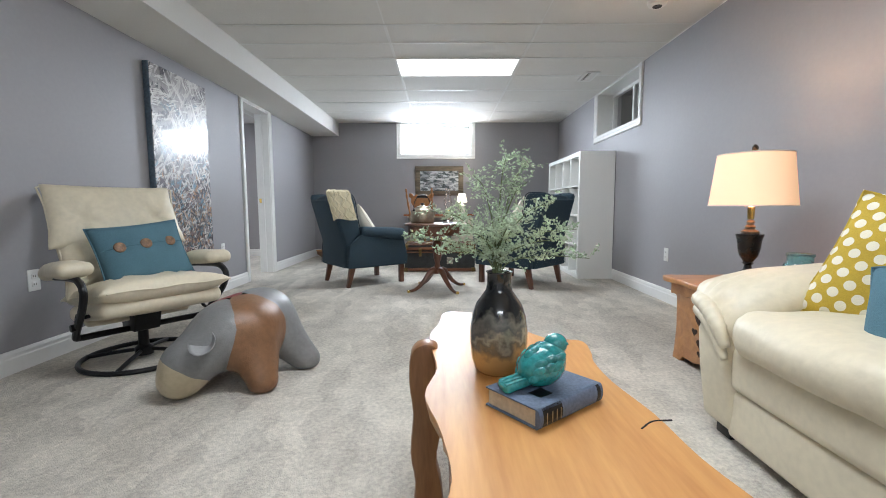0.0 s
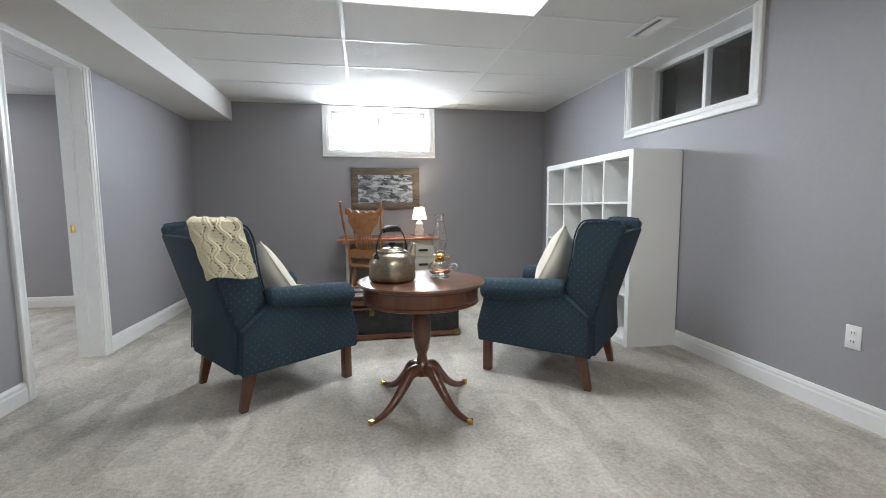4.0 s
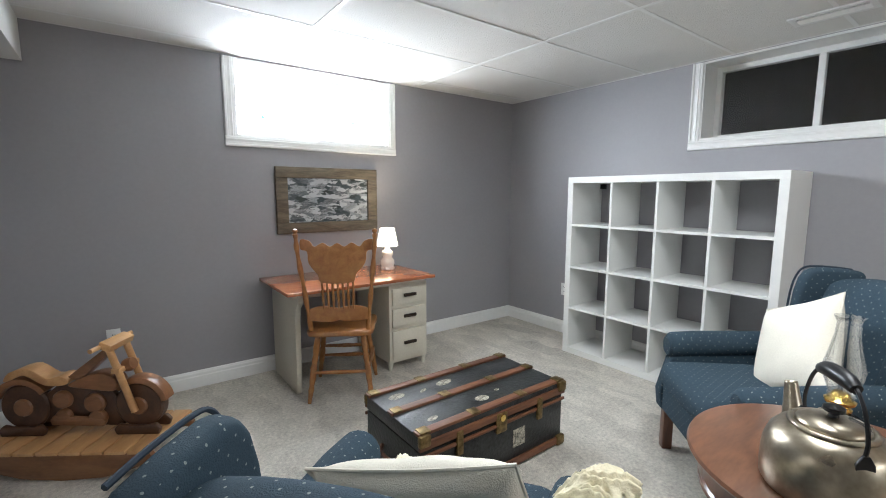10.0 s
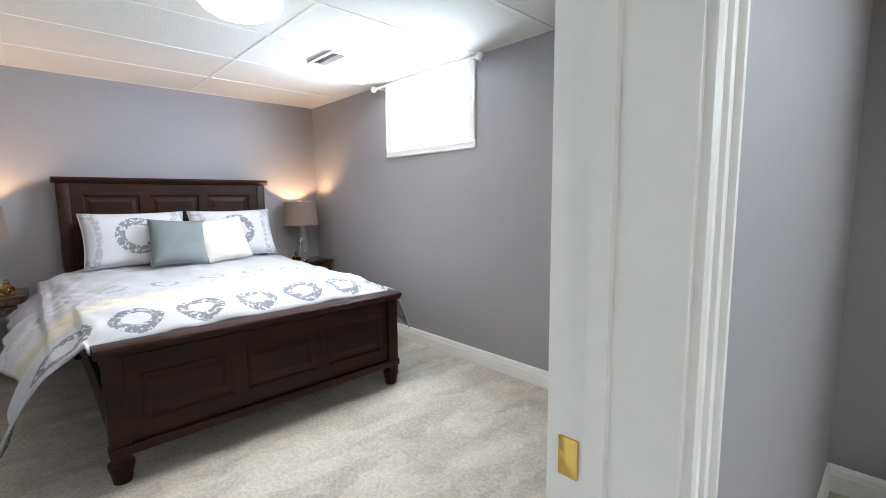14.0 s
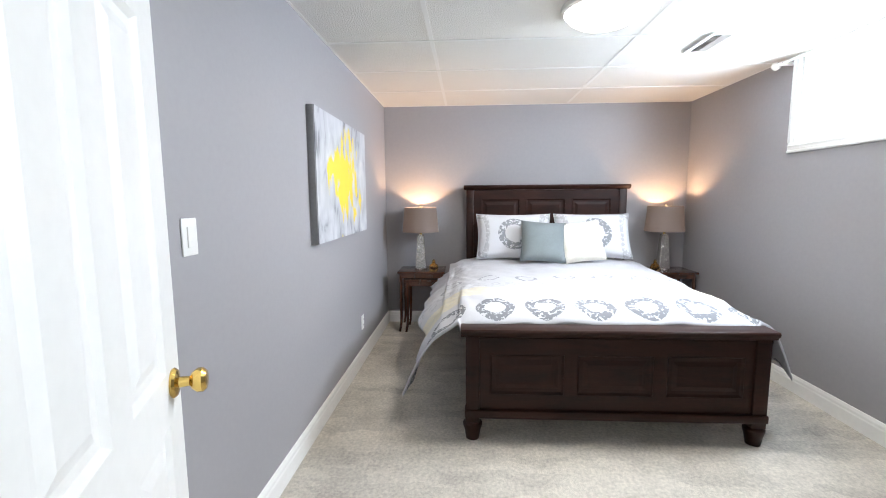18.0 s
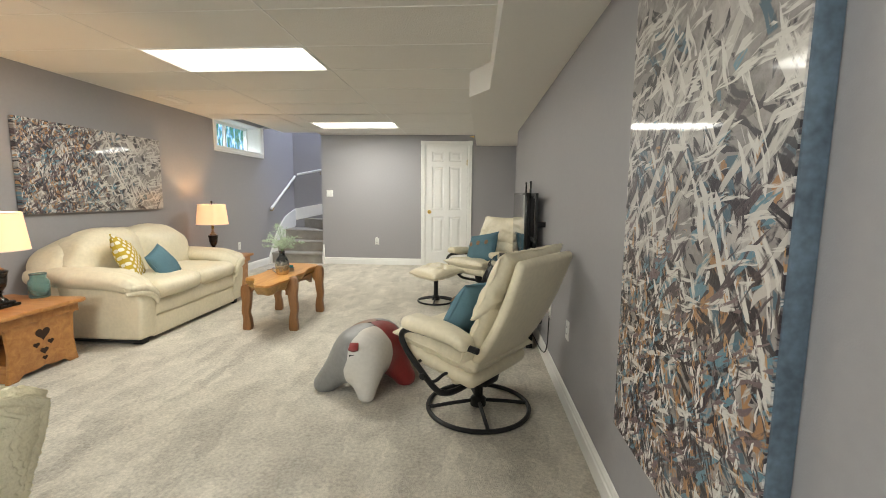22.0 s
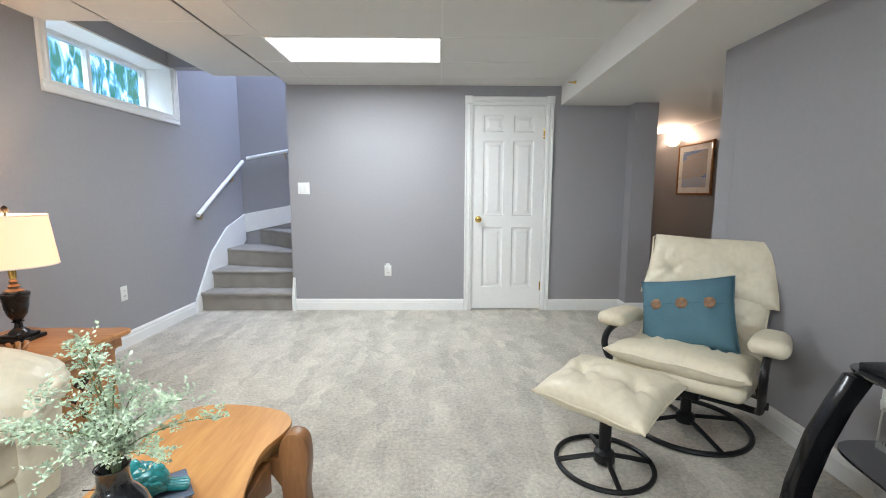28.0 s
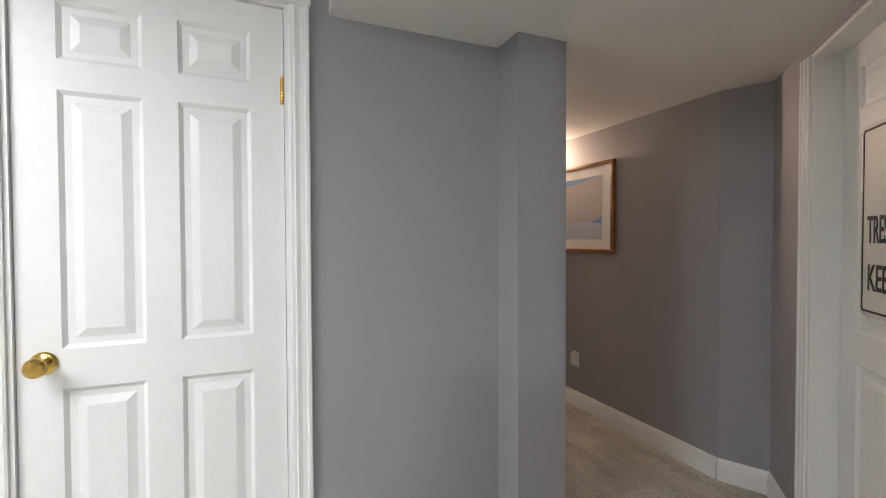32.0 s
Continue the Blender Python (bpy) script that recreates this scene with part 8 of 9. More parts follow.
for sx in (0.22, 0.51):
    for sy in (-0.21, 0.27):
        part("foot", lathe([(0, 0), (0.014, 0), (0.018, 0.03), (0.022, 0.066), (0, 0.066)], 12), CREAMPAINT, dk, m=pose(sx, sy, 0))
for z0, z1 in ((0.09, 0.31), (0.335, 0.475), (0.50, 0.625)):
    dr = part("drawer", box(0.222, 0.508, -0.250, -0.232, z0, z1, 0.004), CREAMPAINT, dk, "cream drawer front")
    zz = (z0 + z1) / 2 + 0.01
    part("pull", box(0.312, 0.418, -0.270, -0.250, zz - 0.012, zz + 0.012, 0.006), HANDLE, dr, "dark bronze pull")

# desk lamp
MILK = material("white_ceramic", (0.78, 0.74, 0.70), 0.2, vary=0.04, coat=0.5)
SHADE2 = bpy.data.materials.new("white_lampshade_cloth")
SHADE2.use_nodes = True
b_ = SHADE2.node_tree.nodes["Principled BSDF"]
b_.inputs["Base Color"].default_value, b_.inputs["Roughness"].default_value = (0.9, 0.87, 0.8, 1), 0.9
b_.inputs["Emission Color"].default_value, b_.inputs["Emission Strength"].default_value = (1.0, 0.90, 0.74, 1), 2.2
dl = thing("desk_lamp", pose(0.475, 8.42, 0.7125), "small white ceramic lamp with a glowing shade", "table lamp")
part("base", lathe([(0, 0), (0.05, 0), (0.052, 0.01), (0.046, 0.02), (0.056, 0.05), (0.054, 0.075), (0.036, 0.10), (0.046, 0.125), (0.042, 0.145), (0.018, 0.165), (0.014, 0.185), (0, 0.186)], 28), MILK, dl, smooth="all")
for k in range(8):
    a = k * math.pi / 4
    part("bead", lathe([(0, -0.014), (0.010, -0.010), (0.014, 0), (0.010, 0.010), (0, 0.014)], 10), MILK, dl, m=pose(0.044 * math.cos(a), 0.044 * math.sin(a), 0.014))
part("shade", lathe([(0.086, 0.19), (0.056, 0.33), (0.053, 0.33), (0.083, 0.19), (0.086, 0.19)], 36), SHADE2, dl, "glowing white shade", smooth=40)
part("stem", tube([(0, 0, 0.18), (0, 0, 0.325)], 0.004, 8), BRASS, dl)
part("shade_ring", tube([(0.054 * math.cos(a), 0.054 * math.sin(a), 0.322) for a in [2 * math.pi * i / 24 for i in range(24)]], 0.002, 6, True), BRASS, dl)
part("shade_bar", tube([(-0.054, 0, 0.322), (0.054, 0, 0.322)], 0.0018, 6), BRASS, dl)
point_lamp("lamp_bulb", 0.475, 8.42, 0.97, 24, (1.0, 0.86, 0.66), 0.03)

# press-back chair
ch = thing("press_back_chair", pose(-0.07, 8.065, 0, 0, 0, -31), "golden oak press-back chair with spindles", "chair")
# local y to the front
seat = [(p.x, p.y) for p in smooth_line([(-0.19, -0.19, 0), (0, -0.205, 0), (0.19, -0.19, 0), (0.21, 0.0, 0), (0.215, 0.15, 0), (0.17, 0.20, 0), (0, 0.215, 0), (-0.17, 0.20, 0), (-0.215, 0.15, 0), (-0.21, 0.0, 0)], 4, True)]
part("seat", prism(seat, 0.036, 0.012, 3), OAK, ch, m=pose(0, 0, 0.425))
for sx in (-1, 1):
    for fy, fx in ((-0.20, 0.195), (0.19, 0.20)):
        top = Vector((sx * 0.14, 0.13 if fy > 0 else -0.13, 0.43))
        foot = Vector((sx * fx, fy * 1.05, 0.0))
        line = [top.lerp(foot, k / 16) for k in range(17)]
        part("leg", tube(line, [0.016, 0.018, 0.020, 0.021, 0.021, 0.016, 0.020, 0.016, 0.020, 0.021, 0.020, 0.019, 0.015, 0.018, 0.015, 0.013, 0.012], 12), OAK, ch, "turned oak leg")
    post = smooth_line([(sx * 0.175, -0.165, 0.455), (sx * 0.20, -0.195, 0.70), (sx * 0.225, -0.235, 0.95), (sx * 0.232, -0.25, 1.075)], 8)
    part("back_post", tube(post, [0.014 + 0.003 * math.sin(i * 1.1) for i in range(len(post))], 12), OAK, ch, "turned back post")
    part("post_finial", lathe([(0, 0), (0.012, 0.0), (0.010, 0.008), (0.017, 0.018), (0.014, 0.030), (0, 0.036)], 12), OAK, ch, m=pose(sx * 0.232, -0.25, 1.072))
for z, y in ((0.17, 0.175), (0.24, 0.172), (0.19, -0.185)):
    part("stretcher", tube([(-0.175, y, z), (0, y, z), (0.175, y, z)], [0.009, 0.014, 0.009], 10), OAK, ch)
for sx in (-1, 1):
    part("stretcher", tube([(sx * 0.18, -0.18, 0.22), (sx * 0.185, 0, 0.22), (sx * 0.185, 0.175, 0.22)], [0.009, 0.013, 0.009], 10), OAK, ch)
crest = [(-0.215, 0.0), (-0.205, 0.055), (-0.175, 0.10), (-0.185, 0.17), (-0.225, 0.185), (-0.225, 0.245), (-0.17, 0.235), (-0.14, 0.20), (-0.09, 0.225), (-0.045, 0.20), (0, 0.222), (0.045, 0.20), (0.09, 0.225), (0.14, 0.20), (0.17, 0.235), (0.225, 0.245), (0.225, 0.185), (0.185, 0.17), (0.175, 0.10), (0.205, 0.055), (0.215, 0.0), (0.13, -0.005), (0.10, -0.045), (-0.10, -0.045), (-0.13, -0.005)]
part("crest_rail", moved(prism([(p.x, p.y) for p in smooth_line([(x * 0.97, z, 0) for x, z in crest[2:19] + [(0.12, 0.03), (0.09, -0.02), (-0.09, -0.02), (-0.12, 0.03)]], 3, True)], 0.018, 0.004, 2, "y"), pose(0, -0.225, 0.795, -9)), OAK, ch, "pressed oak crest with scalloped top")
part("lower_rail", moved(prism([(p.x, p.y) for p in smooth_line([(-0.185, 0.03, 0), (-0.10, 0.055, 0), (0, 0.04, 0), (0.10, 0.055, 0), (0.185, 0.03, 0), (0.185, -0.03, 0), (0.05, -0.045, 0), (0, -0.035, 0), (-0.05, -0.045, 0), (-0.185, -0.03, 0)], 4, True)], 0.018, 0.004, 2, "y"), pose(0, -0.185, 0.565, -7)), OAK, ch, "scalloped lower rail")
for k in range(7):
    x = -0.09 + 0.03 * k
    part("spindle", tube([(x, -0.182, 0.60), (x * 1.02, -0.195, 0.68), (x * 1.05, -0.215, 0.785)], [0.006, 0.0085, 0.006], 8), OAK, ch)

# bookcase
bc = thing("bookcase", pose(1.705, 6.185, 0), "white open cube bookcase, four by four, empty", "bookcase")
W, D, HB = 1.455, 0.395, 1.445
part("top_board", box(0, D, 0, W, HB - 0.048, HB, 0.001), SHELFWHITE, bc, smooth=False)
part("bottom_board", box(0, D, 0, W, 0, 0.048, 0.001), SHELFWHITE, bc, smooth=False)
for y in (0.0, W - 0.048):
    part("side_board", box(0, D, y, y + 0.048, 0.048, HB - 0.048), SHELFWHITE, bc, smooth=False)
cell = (W - 0.096 - 3 * 0.018) / 4
for k in range(1, 4):
    y = 0.048 + k * cell + (k - 1) * 0.018
    part("divider", box(0.003, D - 0.003, y, y + 0.018, 0.048, HB - 0.048), SHELFWHITE, bc, smooth=False)
cellz = (HB - 0.096 - 3 * 0.018) / 4
for j in range(1, 4):
    z = 0.048 + j * cellz + (j - 1) * 0.018
    for k in range(4):
        y = 0.048 + k * (cell + 0.018)
        part("shelf", box(0.004, D - 0.004, y, y + cell, z, z + 0.018), SHELFWHITE, bc, smooth=False)
part("wall_bracket", box(D - 0.03, D, W - 0.09, W - 0.05, HB - 0.09, HB - 0.05), BLACK, bc, smooth=False)

# river photograph in a barn-wood frame
BARN = wood_material("weathered_barn_wood", (0.07, 0.055, 0.038), (0.20, 0.16, 0.11), 0.8, (1.5, 10, 10), 3.0, 0.0)
RIVER = pattern_paint("river_photo", [(0.006, 0.010, 0.008), (0.02, 0.028, 0.026), (0.03, 0.05, 0.055), (0.10, 0.12, 0.13), (0.35, 0.38, 0.40), (0.02, 0.025, 0.03), (0.50, 0.53, 0.55)], (9, 8, 24), 1.6, 0.8, 0.3, 1.1, 0.3)
rp = thing("framed_photo", pose(0.105, YF - 0.001, 1.262), "river photograph in a weathered barn-wood frame", "picture")
part("photo", box(-0.33, 0.33, -0.020, 0, -0.175, 0.175), RIVER, rp, "dark rushing river scene", smooth=False)
for a, b, c, d in ((-0.405, 0.405, 0.165, 0.245), (-0.405, 0.405, -0.245, -0.165), (-0.405, -0.322, -0.165, 0.165), (0.322, 0.405, -0.165, 0.165)):
    part("frame_board", box(a, b, -0.038, 0, c, d, 0.004), BARN, rp, "weathered grey board")
sk = thing("suction_ornaments", pose(0.05, YF + 0.22, 1.78), "small round suncatchers stuck on the window", "ornament")
BLUEG = material("blue_glass_bead", (0.10, 0.35, 0.55), 0.2)
for x, z in ((-0.35, 0.10), (0.02, 0.12), (0.38, 0.12)):
    part("suncatcher", lathe([(0, 0), (0.016, 0), (0.016, 0.006), (0, 0.006)], 14), BLUEG, sk, m=pose(x, 0, z, 90))


# ---- wooden rocking motorcycle ----
WALNUT = wood_material("dark_walnut", (0.045, 0.018, 0.008), (0.10, 0.042, 0.018), 0.4, (6, 6, 6), 1.6, 0.2)
CHERRY = wood_material("brown_cherry", (0.17, 0.07, 0.028), (0.28, 0.125, 0.05), 0.4, (3, 9, 9), 1.6, 0.2)
MAPLE = wood_material("honey_maple", (0.42, 0.21, 0.08), (0.58, 0.33, 0.14), 0.4, (9, 2, 9), 1.6, 0.2)
mo = thing("rocking_motorcycle", pose(-1.42, 8.075, 0, 0, 0, -34.5), "wooden rocking motorcycle toy on a slatted base", "toy")
for sy in (-1, 1):
    rk = [(-0.40, 0.115), (-0.39, 0.085), (-0.30, 0.045), (-0.18, 0.012), (0, 0.0), (0.18, 0.012), (0.30, 0.045), (0.38, 0.075), (0.415, 0.07), (0.42, 0.10), (0.40, 0.125), (0.40, 0.13), (-0.40, 0.13)]
    part("rocker", moved(prism(rk, 0.03, 0.004, 2, "y"), pose(0, sy * 0.165 - 0.015, 0)), CHERRY, mo, "curved wooden rocker")
for k in range(8):
    x0 = -0.40 + k * 0.1005
    part("deck_plank", box(x0 + 0.004, x0 + 0.0965, -0.195, 0.195, 0.131, 0.149, 0.004), MAPLE, mo)
for x in (-0.27, 0.27):
    wh = lathe([(0.0, -0.028), (0.105, -0.028), (0.114, -0.020), (0.114, 0.020), (0.105, 0.028), (0.0, 0.028)], 36)
    part("wheel", wh, WALNUT, mo, "dark walnut wheel", m=pose(x, 0, 0.285, 90))
    for sy in (-1, 1):
        part("hub", lathe([(0, 0), (0.042, 0), (0.045, 0.004), (0.04, 0.012), (0, 0.014)], 24), CHERRY, mo, "lighter round hub", m=pose(x, sy * 0.028, 0.285, -90 * sy))
    chock = [(-0.10, 0.0), (0.10, 0.0), (0.11, 0.03), (0.085, 0.055), (0.05, 0.045), (-0.05, 0.045), (-0.085, 0.055), (-0.11, 0.03)]
    for sy in (-1, 1):
        part("wheel_chock", moved(prism(chock, 0.022, 0.005, 2, "y"), pose(x, sy * 0.045 - 0.011, 0.150)), WALNUT, mo)
    fend = [(0.125 * math.cos(radians(a)), 0.125 * math.sin(radians(a))) for a in range(25, 156, 10)] + [(0.112 * math.cos(radians(a)), 0.112 * math.sin(radians(a))) for a in range(155, 24, -10)]
    fo = prism([(p[0] * 1.12, p[1] * 1.14) for p in fend[:14]] + fend[14:], 0.07, 0.004, 2, "y")
    part("mudguard", moved(fo, pose(x + (0.0 if x > 0 else -0.01), -0.035, 0.287, 0, 15 if x > 0 else -8)), CHERRY, mo, "curved mudguard")
eng = [(-0.20, 0.20), (0.16, 0.175), (0.22, 0.20), (0.20, 0.27), (0.145, 0.35), (0.10, 0.40), (-0.12, 0.385), (-0.19, 0.33)]
part("engine_plate", moved(prism(eng, 0.030, 0.006, 2, "y"), pose(0, -0.015, 0)), WALNUT, mo, "dark engine plate")
for sy in (-1, 1):
    for cx, cz, r in ((-0.09, 0.235, 0.038), (0.07, 0.225, 0.042), (0.06, 0.30, 0.050), (-0.09, 0.32, 0.045)):
        part("engine_block", lathe([(0, 0), (r, 0), (r, 0.012), (r * 0.85, 0.022), (0, 0.024)], 20), CHERRY, mo, "rounded engine block", m=pose(cx, sy * 0.015, cz, -90 * sy))
    part("exhaust", moved(prism([(-0.14, 0.195), (0.10, 0.185), (0.115, 0.205), (0.10, 0.225), (-0.13, 0.245), (-0.15, 0.22)], 0.02, 0.006, 2, "y"), pose(0, sy * 0.030 - 0.01, 0)), CHERRY, mo)
tank = [(-0.05, 0.395), (0.02, 0.435), (0.10, 0.455), (0.16, 0.44), (0.185, 0.40), (0.16, 0.365), (0.06, 0.375)]
part("tank", moved(prism([(p.x, p.y) for p in smooth_line([(x, z, 0) for x, z in tank], 4, True)], 0.085, 0.018, 3, "y"), pose(0, -0.0425, 0)), CHERRY, mo, "rounded fuel tank")
sad = [(-0.30, 0.43), (-0.24, 0.45), (-0.15, 0.40), (-0.06, 0.40), (-0.04, 0.425), (-0.08, 0.445), (-0.14, 0.435), (-0.22, 0.485), (-0.31, 0.465), (-0.34, 0.42)]
part("saddle", moved(prism([(p.x, p.y) for p in smooth_line([(x, z, 0) for x, z in sad], 3, True)], 0.09, 0.012, 3, "y"), pose(0, -0.045, 0)), MAPLE, mo, "scooped wooden saddle")
part("frame_spine", moved(prism([(-0.06, 0.43), (0.165, 0.60), (0.19, 0.585), (0.0, 0.415)], 0.055, 0.004, 2, "y"), pose(0, -0.0275, 0)), CHERRY, mo)
for sy in (-1, 1):
    part("fork", tube([(0.27, sy * 0.058, 0.27), (0.175, sy * 0.058, 0.585)], 0.016, 12), MAPLE, mo, "round fork leg")
part("headlamp", lathe([(0, -0.02), (0.03, -0.02), (0.034, 0.0), (0.028, 0.02), (0, 0.022)], 18), CHERRY, mo, m=pose(0.225, 0, 0.485, 0, 70))
part("fork_bridge", box(0.185, 0.225, -0.075, 0.075, 0.465, 0.49, 0.004), MAPLE, mo)
part("handlebar", moved(box(-0.028, 0.028, -0.085, 0.085, -0.018, 0.018, 0.005), pose(0.173, 0, 0.60, 0, 20)), MAPLE, mo, "blocky handlebar crown")
part("grip", tube([(0.15, -0.14, 0.60), (0.15, 0.14, 0.60)], 0.011, 10), MAPLE, mo)

# ---- bedroom ----
bed = thing("bed", pose(0, 0, 0), "dark espresso panel bed with headboard and footboard", "bed")
BY, BYE = 6.485, 8.045
HEADW = wood_material("espresso_panel_wood", (0.012, 0.004, 0.003), (0.032, 0.010, 0.006), 0.42, (6, 2, 9), 1.6, 0.0)
nodes_of(HEADW)[2].inputs["Specular IOR Level"].default_value = 0.22


def panel_board(x, z0, z1, n, thick, y0, y1):
    """Frame and raised panels facing +x."""
    w = y1 - y0
    st, gap = 0.09, 0.07
    pw = (w - 2 * st - (n - 1) * gap) / n
    holes = [(y0 + st + k * (pw + gap), y0 + st + k * (pw + gap) + pw, z0 + 0.09, z1 - 0.09) for k in range(n)]
    us = sorted({y0, y1, *[v for o in holes for v in o[:2]]})
    vs = sorted({z0, z1, z0 + 0.09, z1 - 0.09})
    bm = slab_with_holes(us, vs, lambda u, v: not any(o[0] < u < o[1] and o[2] < v < o[3] for o in holes), x - thick, x, "x")
    part("frame_board", bm, HEADW, bed, "frame around sunk panels", smooth=False)
    for a, b, c, d in holes:
        part("panel", moved(raised_panel(b - a, d - c), pose(x - 0.002, (a + b) / 2, c, 0, 0, 90)), HEADW, bed, smooth=False)
        part("panel_back", box(x - thick, x - 0.016, a, b, c, d), HEADW, bed, smooth=False)


panel_board(-6.29, 0.30, 1.38, 3, 0.05, BY + 0.06, BYE - 0.06)
panel_board(-4.165, 0.17, 0.570, 3, 0.045, BY + 0.04, BYE - 0.03)
for y in (BY, BYE - 0.075):
    part("headboard_post", box(-6.36, -6.28, y, y + 0.075, 0, 1.385, 0.006), HEADW, bed)
    part("footboard_post", box(-4.23, -4.15, y, y + 0.075, 0.10, 0.585, 0.006), HEADW, bed)
    part("foot", lathe([(0, 0), (0.036, 0), (0.044, 0.05), (0.052, 0.075), (0.052, 0.088), (0.04, 0.10), (0, 0.10)], 20), HEADW, bed, "turned bun foot", m=pose(-4.19, y + 0.0375, 0))
cap = [(-0.06, 0), (0.045, 0), (0.05, 0.012), (0.06, 0.02), (0.065, 0.035), (0.058, 0.045), (-0.06, 0.045)]
part("headboard_cap", moved(prism(cap, BYE - BY + 0.05, 0.003, 2, "y"), pose(-6.31, BY - 0.025, 1.385)), HEADW, bed, "moulded top rail")
part("footboard_cap", moved(prism(cap, BYE - BY + 0.05, 0.003, 2, "y"), pose(-4.195, BY - 0.025, 0.577)), HEADW, bed, "moulded top rail")
part("foot_rail", box(-4.22, -4.14, BY - 0.005, BYE + 0.005, 0.13, 0.175, 0.008), HEADW, bed)
for y in (BY + 0.01, BYE - 0.04):
    part("side_rail", box(-6.28, -4.23, y, y + 0.03, 0.18, 0.36, 0.004), HEADW, bed)
part("mattress", moved(soft_box(2.0, 1.44, 0.26, 0.05, 4, 1), pose(-5.25, (BY + BYE) / 2, 0.475)), CREAMCLOTH, bed, "white mattress")

# quilt with grey medallions
QUILT = material("white_quilt_cotton", (0.52, 0.53, 0.56), 0.85, vary=0.03, scale=5, fine=120, bump=0.2, bump_scale=240, spec=0.2)


def medallions(m, rows, tint=None):
    n, l, b = nodes_of(m)
    tc, sp = n.new("ShaderNodeTexCoord"), n.new("ShaderNodeSeparateXYZ")
    ns = n.new("ShaderNodeTexNoise")
    ns.inputs["Scale"].default_value, ns.inputs["Detail"].default_value = 45, 3
    l.new(tc.outputs["Object"], ns.inputs["Vector"])
    l.new(tc.outputs["Object"], sp.inputs[0])

    def math_(op, a, bb=None, c=None):
        q = n.new("ShaderNodeMath")
        q.operation = op
        for i, v in enumerate((a, bb, c)):
            if v is None:
                continue
            if isinstance(v, (int, float)):
                q.inputs[i].default_value = v
            else:
                l.new(v, q.inputs[i])
        return q.outputs[0]
    total = None
    for axis_u, step, off, axis_v, cv, r0, r1, sq, amount in rows:
        u = math_("SUBTRACT", math_("FRACT", math_("MULTIPLY_ADD", sp.outputs[axis_u], 1 / step, off)), 0.5)
        u = math_("MULTIPLY", u, step)
        v = math_("MULTIPLY", math_("SUBTRACT", sp.outputs[axis_v], cv), sq)
        d = math_("SQRT", math_("ADD", math_("MULTIPLY", u, u), math_("MULTIPLY", v, v)))
        d = math_("MULTIPLY_ADD", math_("SUBTRACT", ns.outputs["Fac"], 0.5), 0.022, d)
        ring = math_("MULTIPLY", math_("GREATER_THAN", d, r0), math_("LESS_THAN", d, r1))
        lace = math_("GREATER_THAN", ns.outputs["Fac"], 0.44)
        ring = math_("MULTIPLY", math_("MULTIPLY", ring, lace), amount)
        total = ring if total is None else math_("MAXIMUM", total, ring)
    mx = n.new("ShaderNodeMix")
    mx.data_type = "RGBA"
    mx.inputs["B"].default_value = (0.17, 0.18, 0.20, 1)
    src = b.inputs["Base Color"].links[0].from_socket
    if tint:
        axis_v, lo, hi, col = tint
        band = math_("MULTIPLY", math_("GREATER_THAN", sp.outputs[axis_v], lo), math_("LESS_THAN", sp.outputs[axis_v], hi))
        band = math_("MULTIPLY", band, math_("MULTIPLY_ADD", ns.outputs["Fac"], 1.2, -0.1))
        t2 = n.new("ShaderNodeMix")
        t2.data_type = "RGBA"
        t2.inputs["B"].default_value = (*col, 1)
        l.new(src, t2.inputs["A"])
        l.new(band, t2.inputs["Factor"])
        src = t2.outputs["Result"]
    l.new(src, mx.inputs["A"])
    l.new(total, mx.inputs["Factor"])
    l.new(mx.outputs["Result"], b.inputs["Base Color"])


medallions(QUILT, [("X", 0.285, 0.15, "Y", 4.40, 0.062, 0.115, 1.0, 0.95), ("X", 0.285, 0.15, "Y", 5.22, 0.06, 0.085, 1.5, 0.6), ("X", 0.10, 0.0, "Y", 4.98, 0.02, 0.034, 0.8, 0.25), ("X", 0.10, 0.5, "Y", 5.06, 0.02, 0.034, 0.8, 0.25)], ("Y", 4.60, 4.90, (0.72, 0.66, 0.45)))


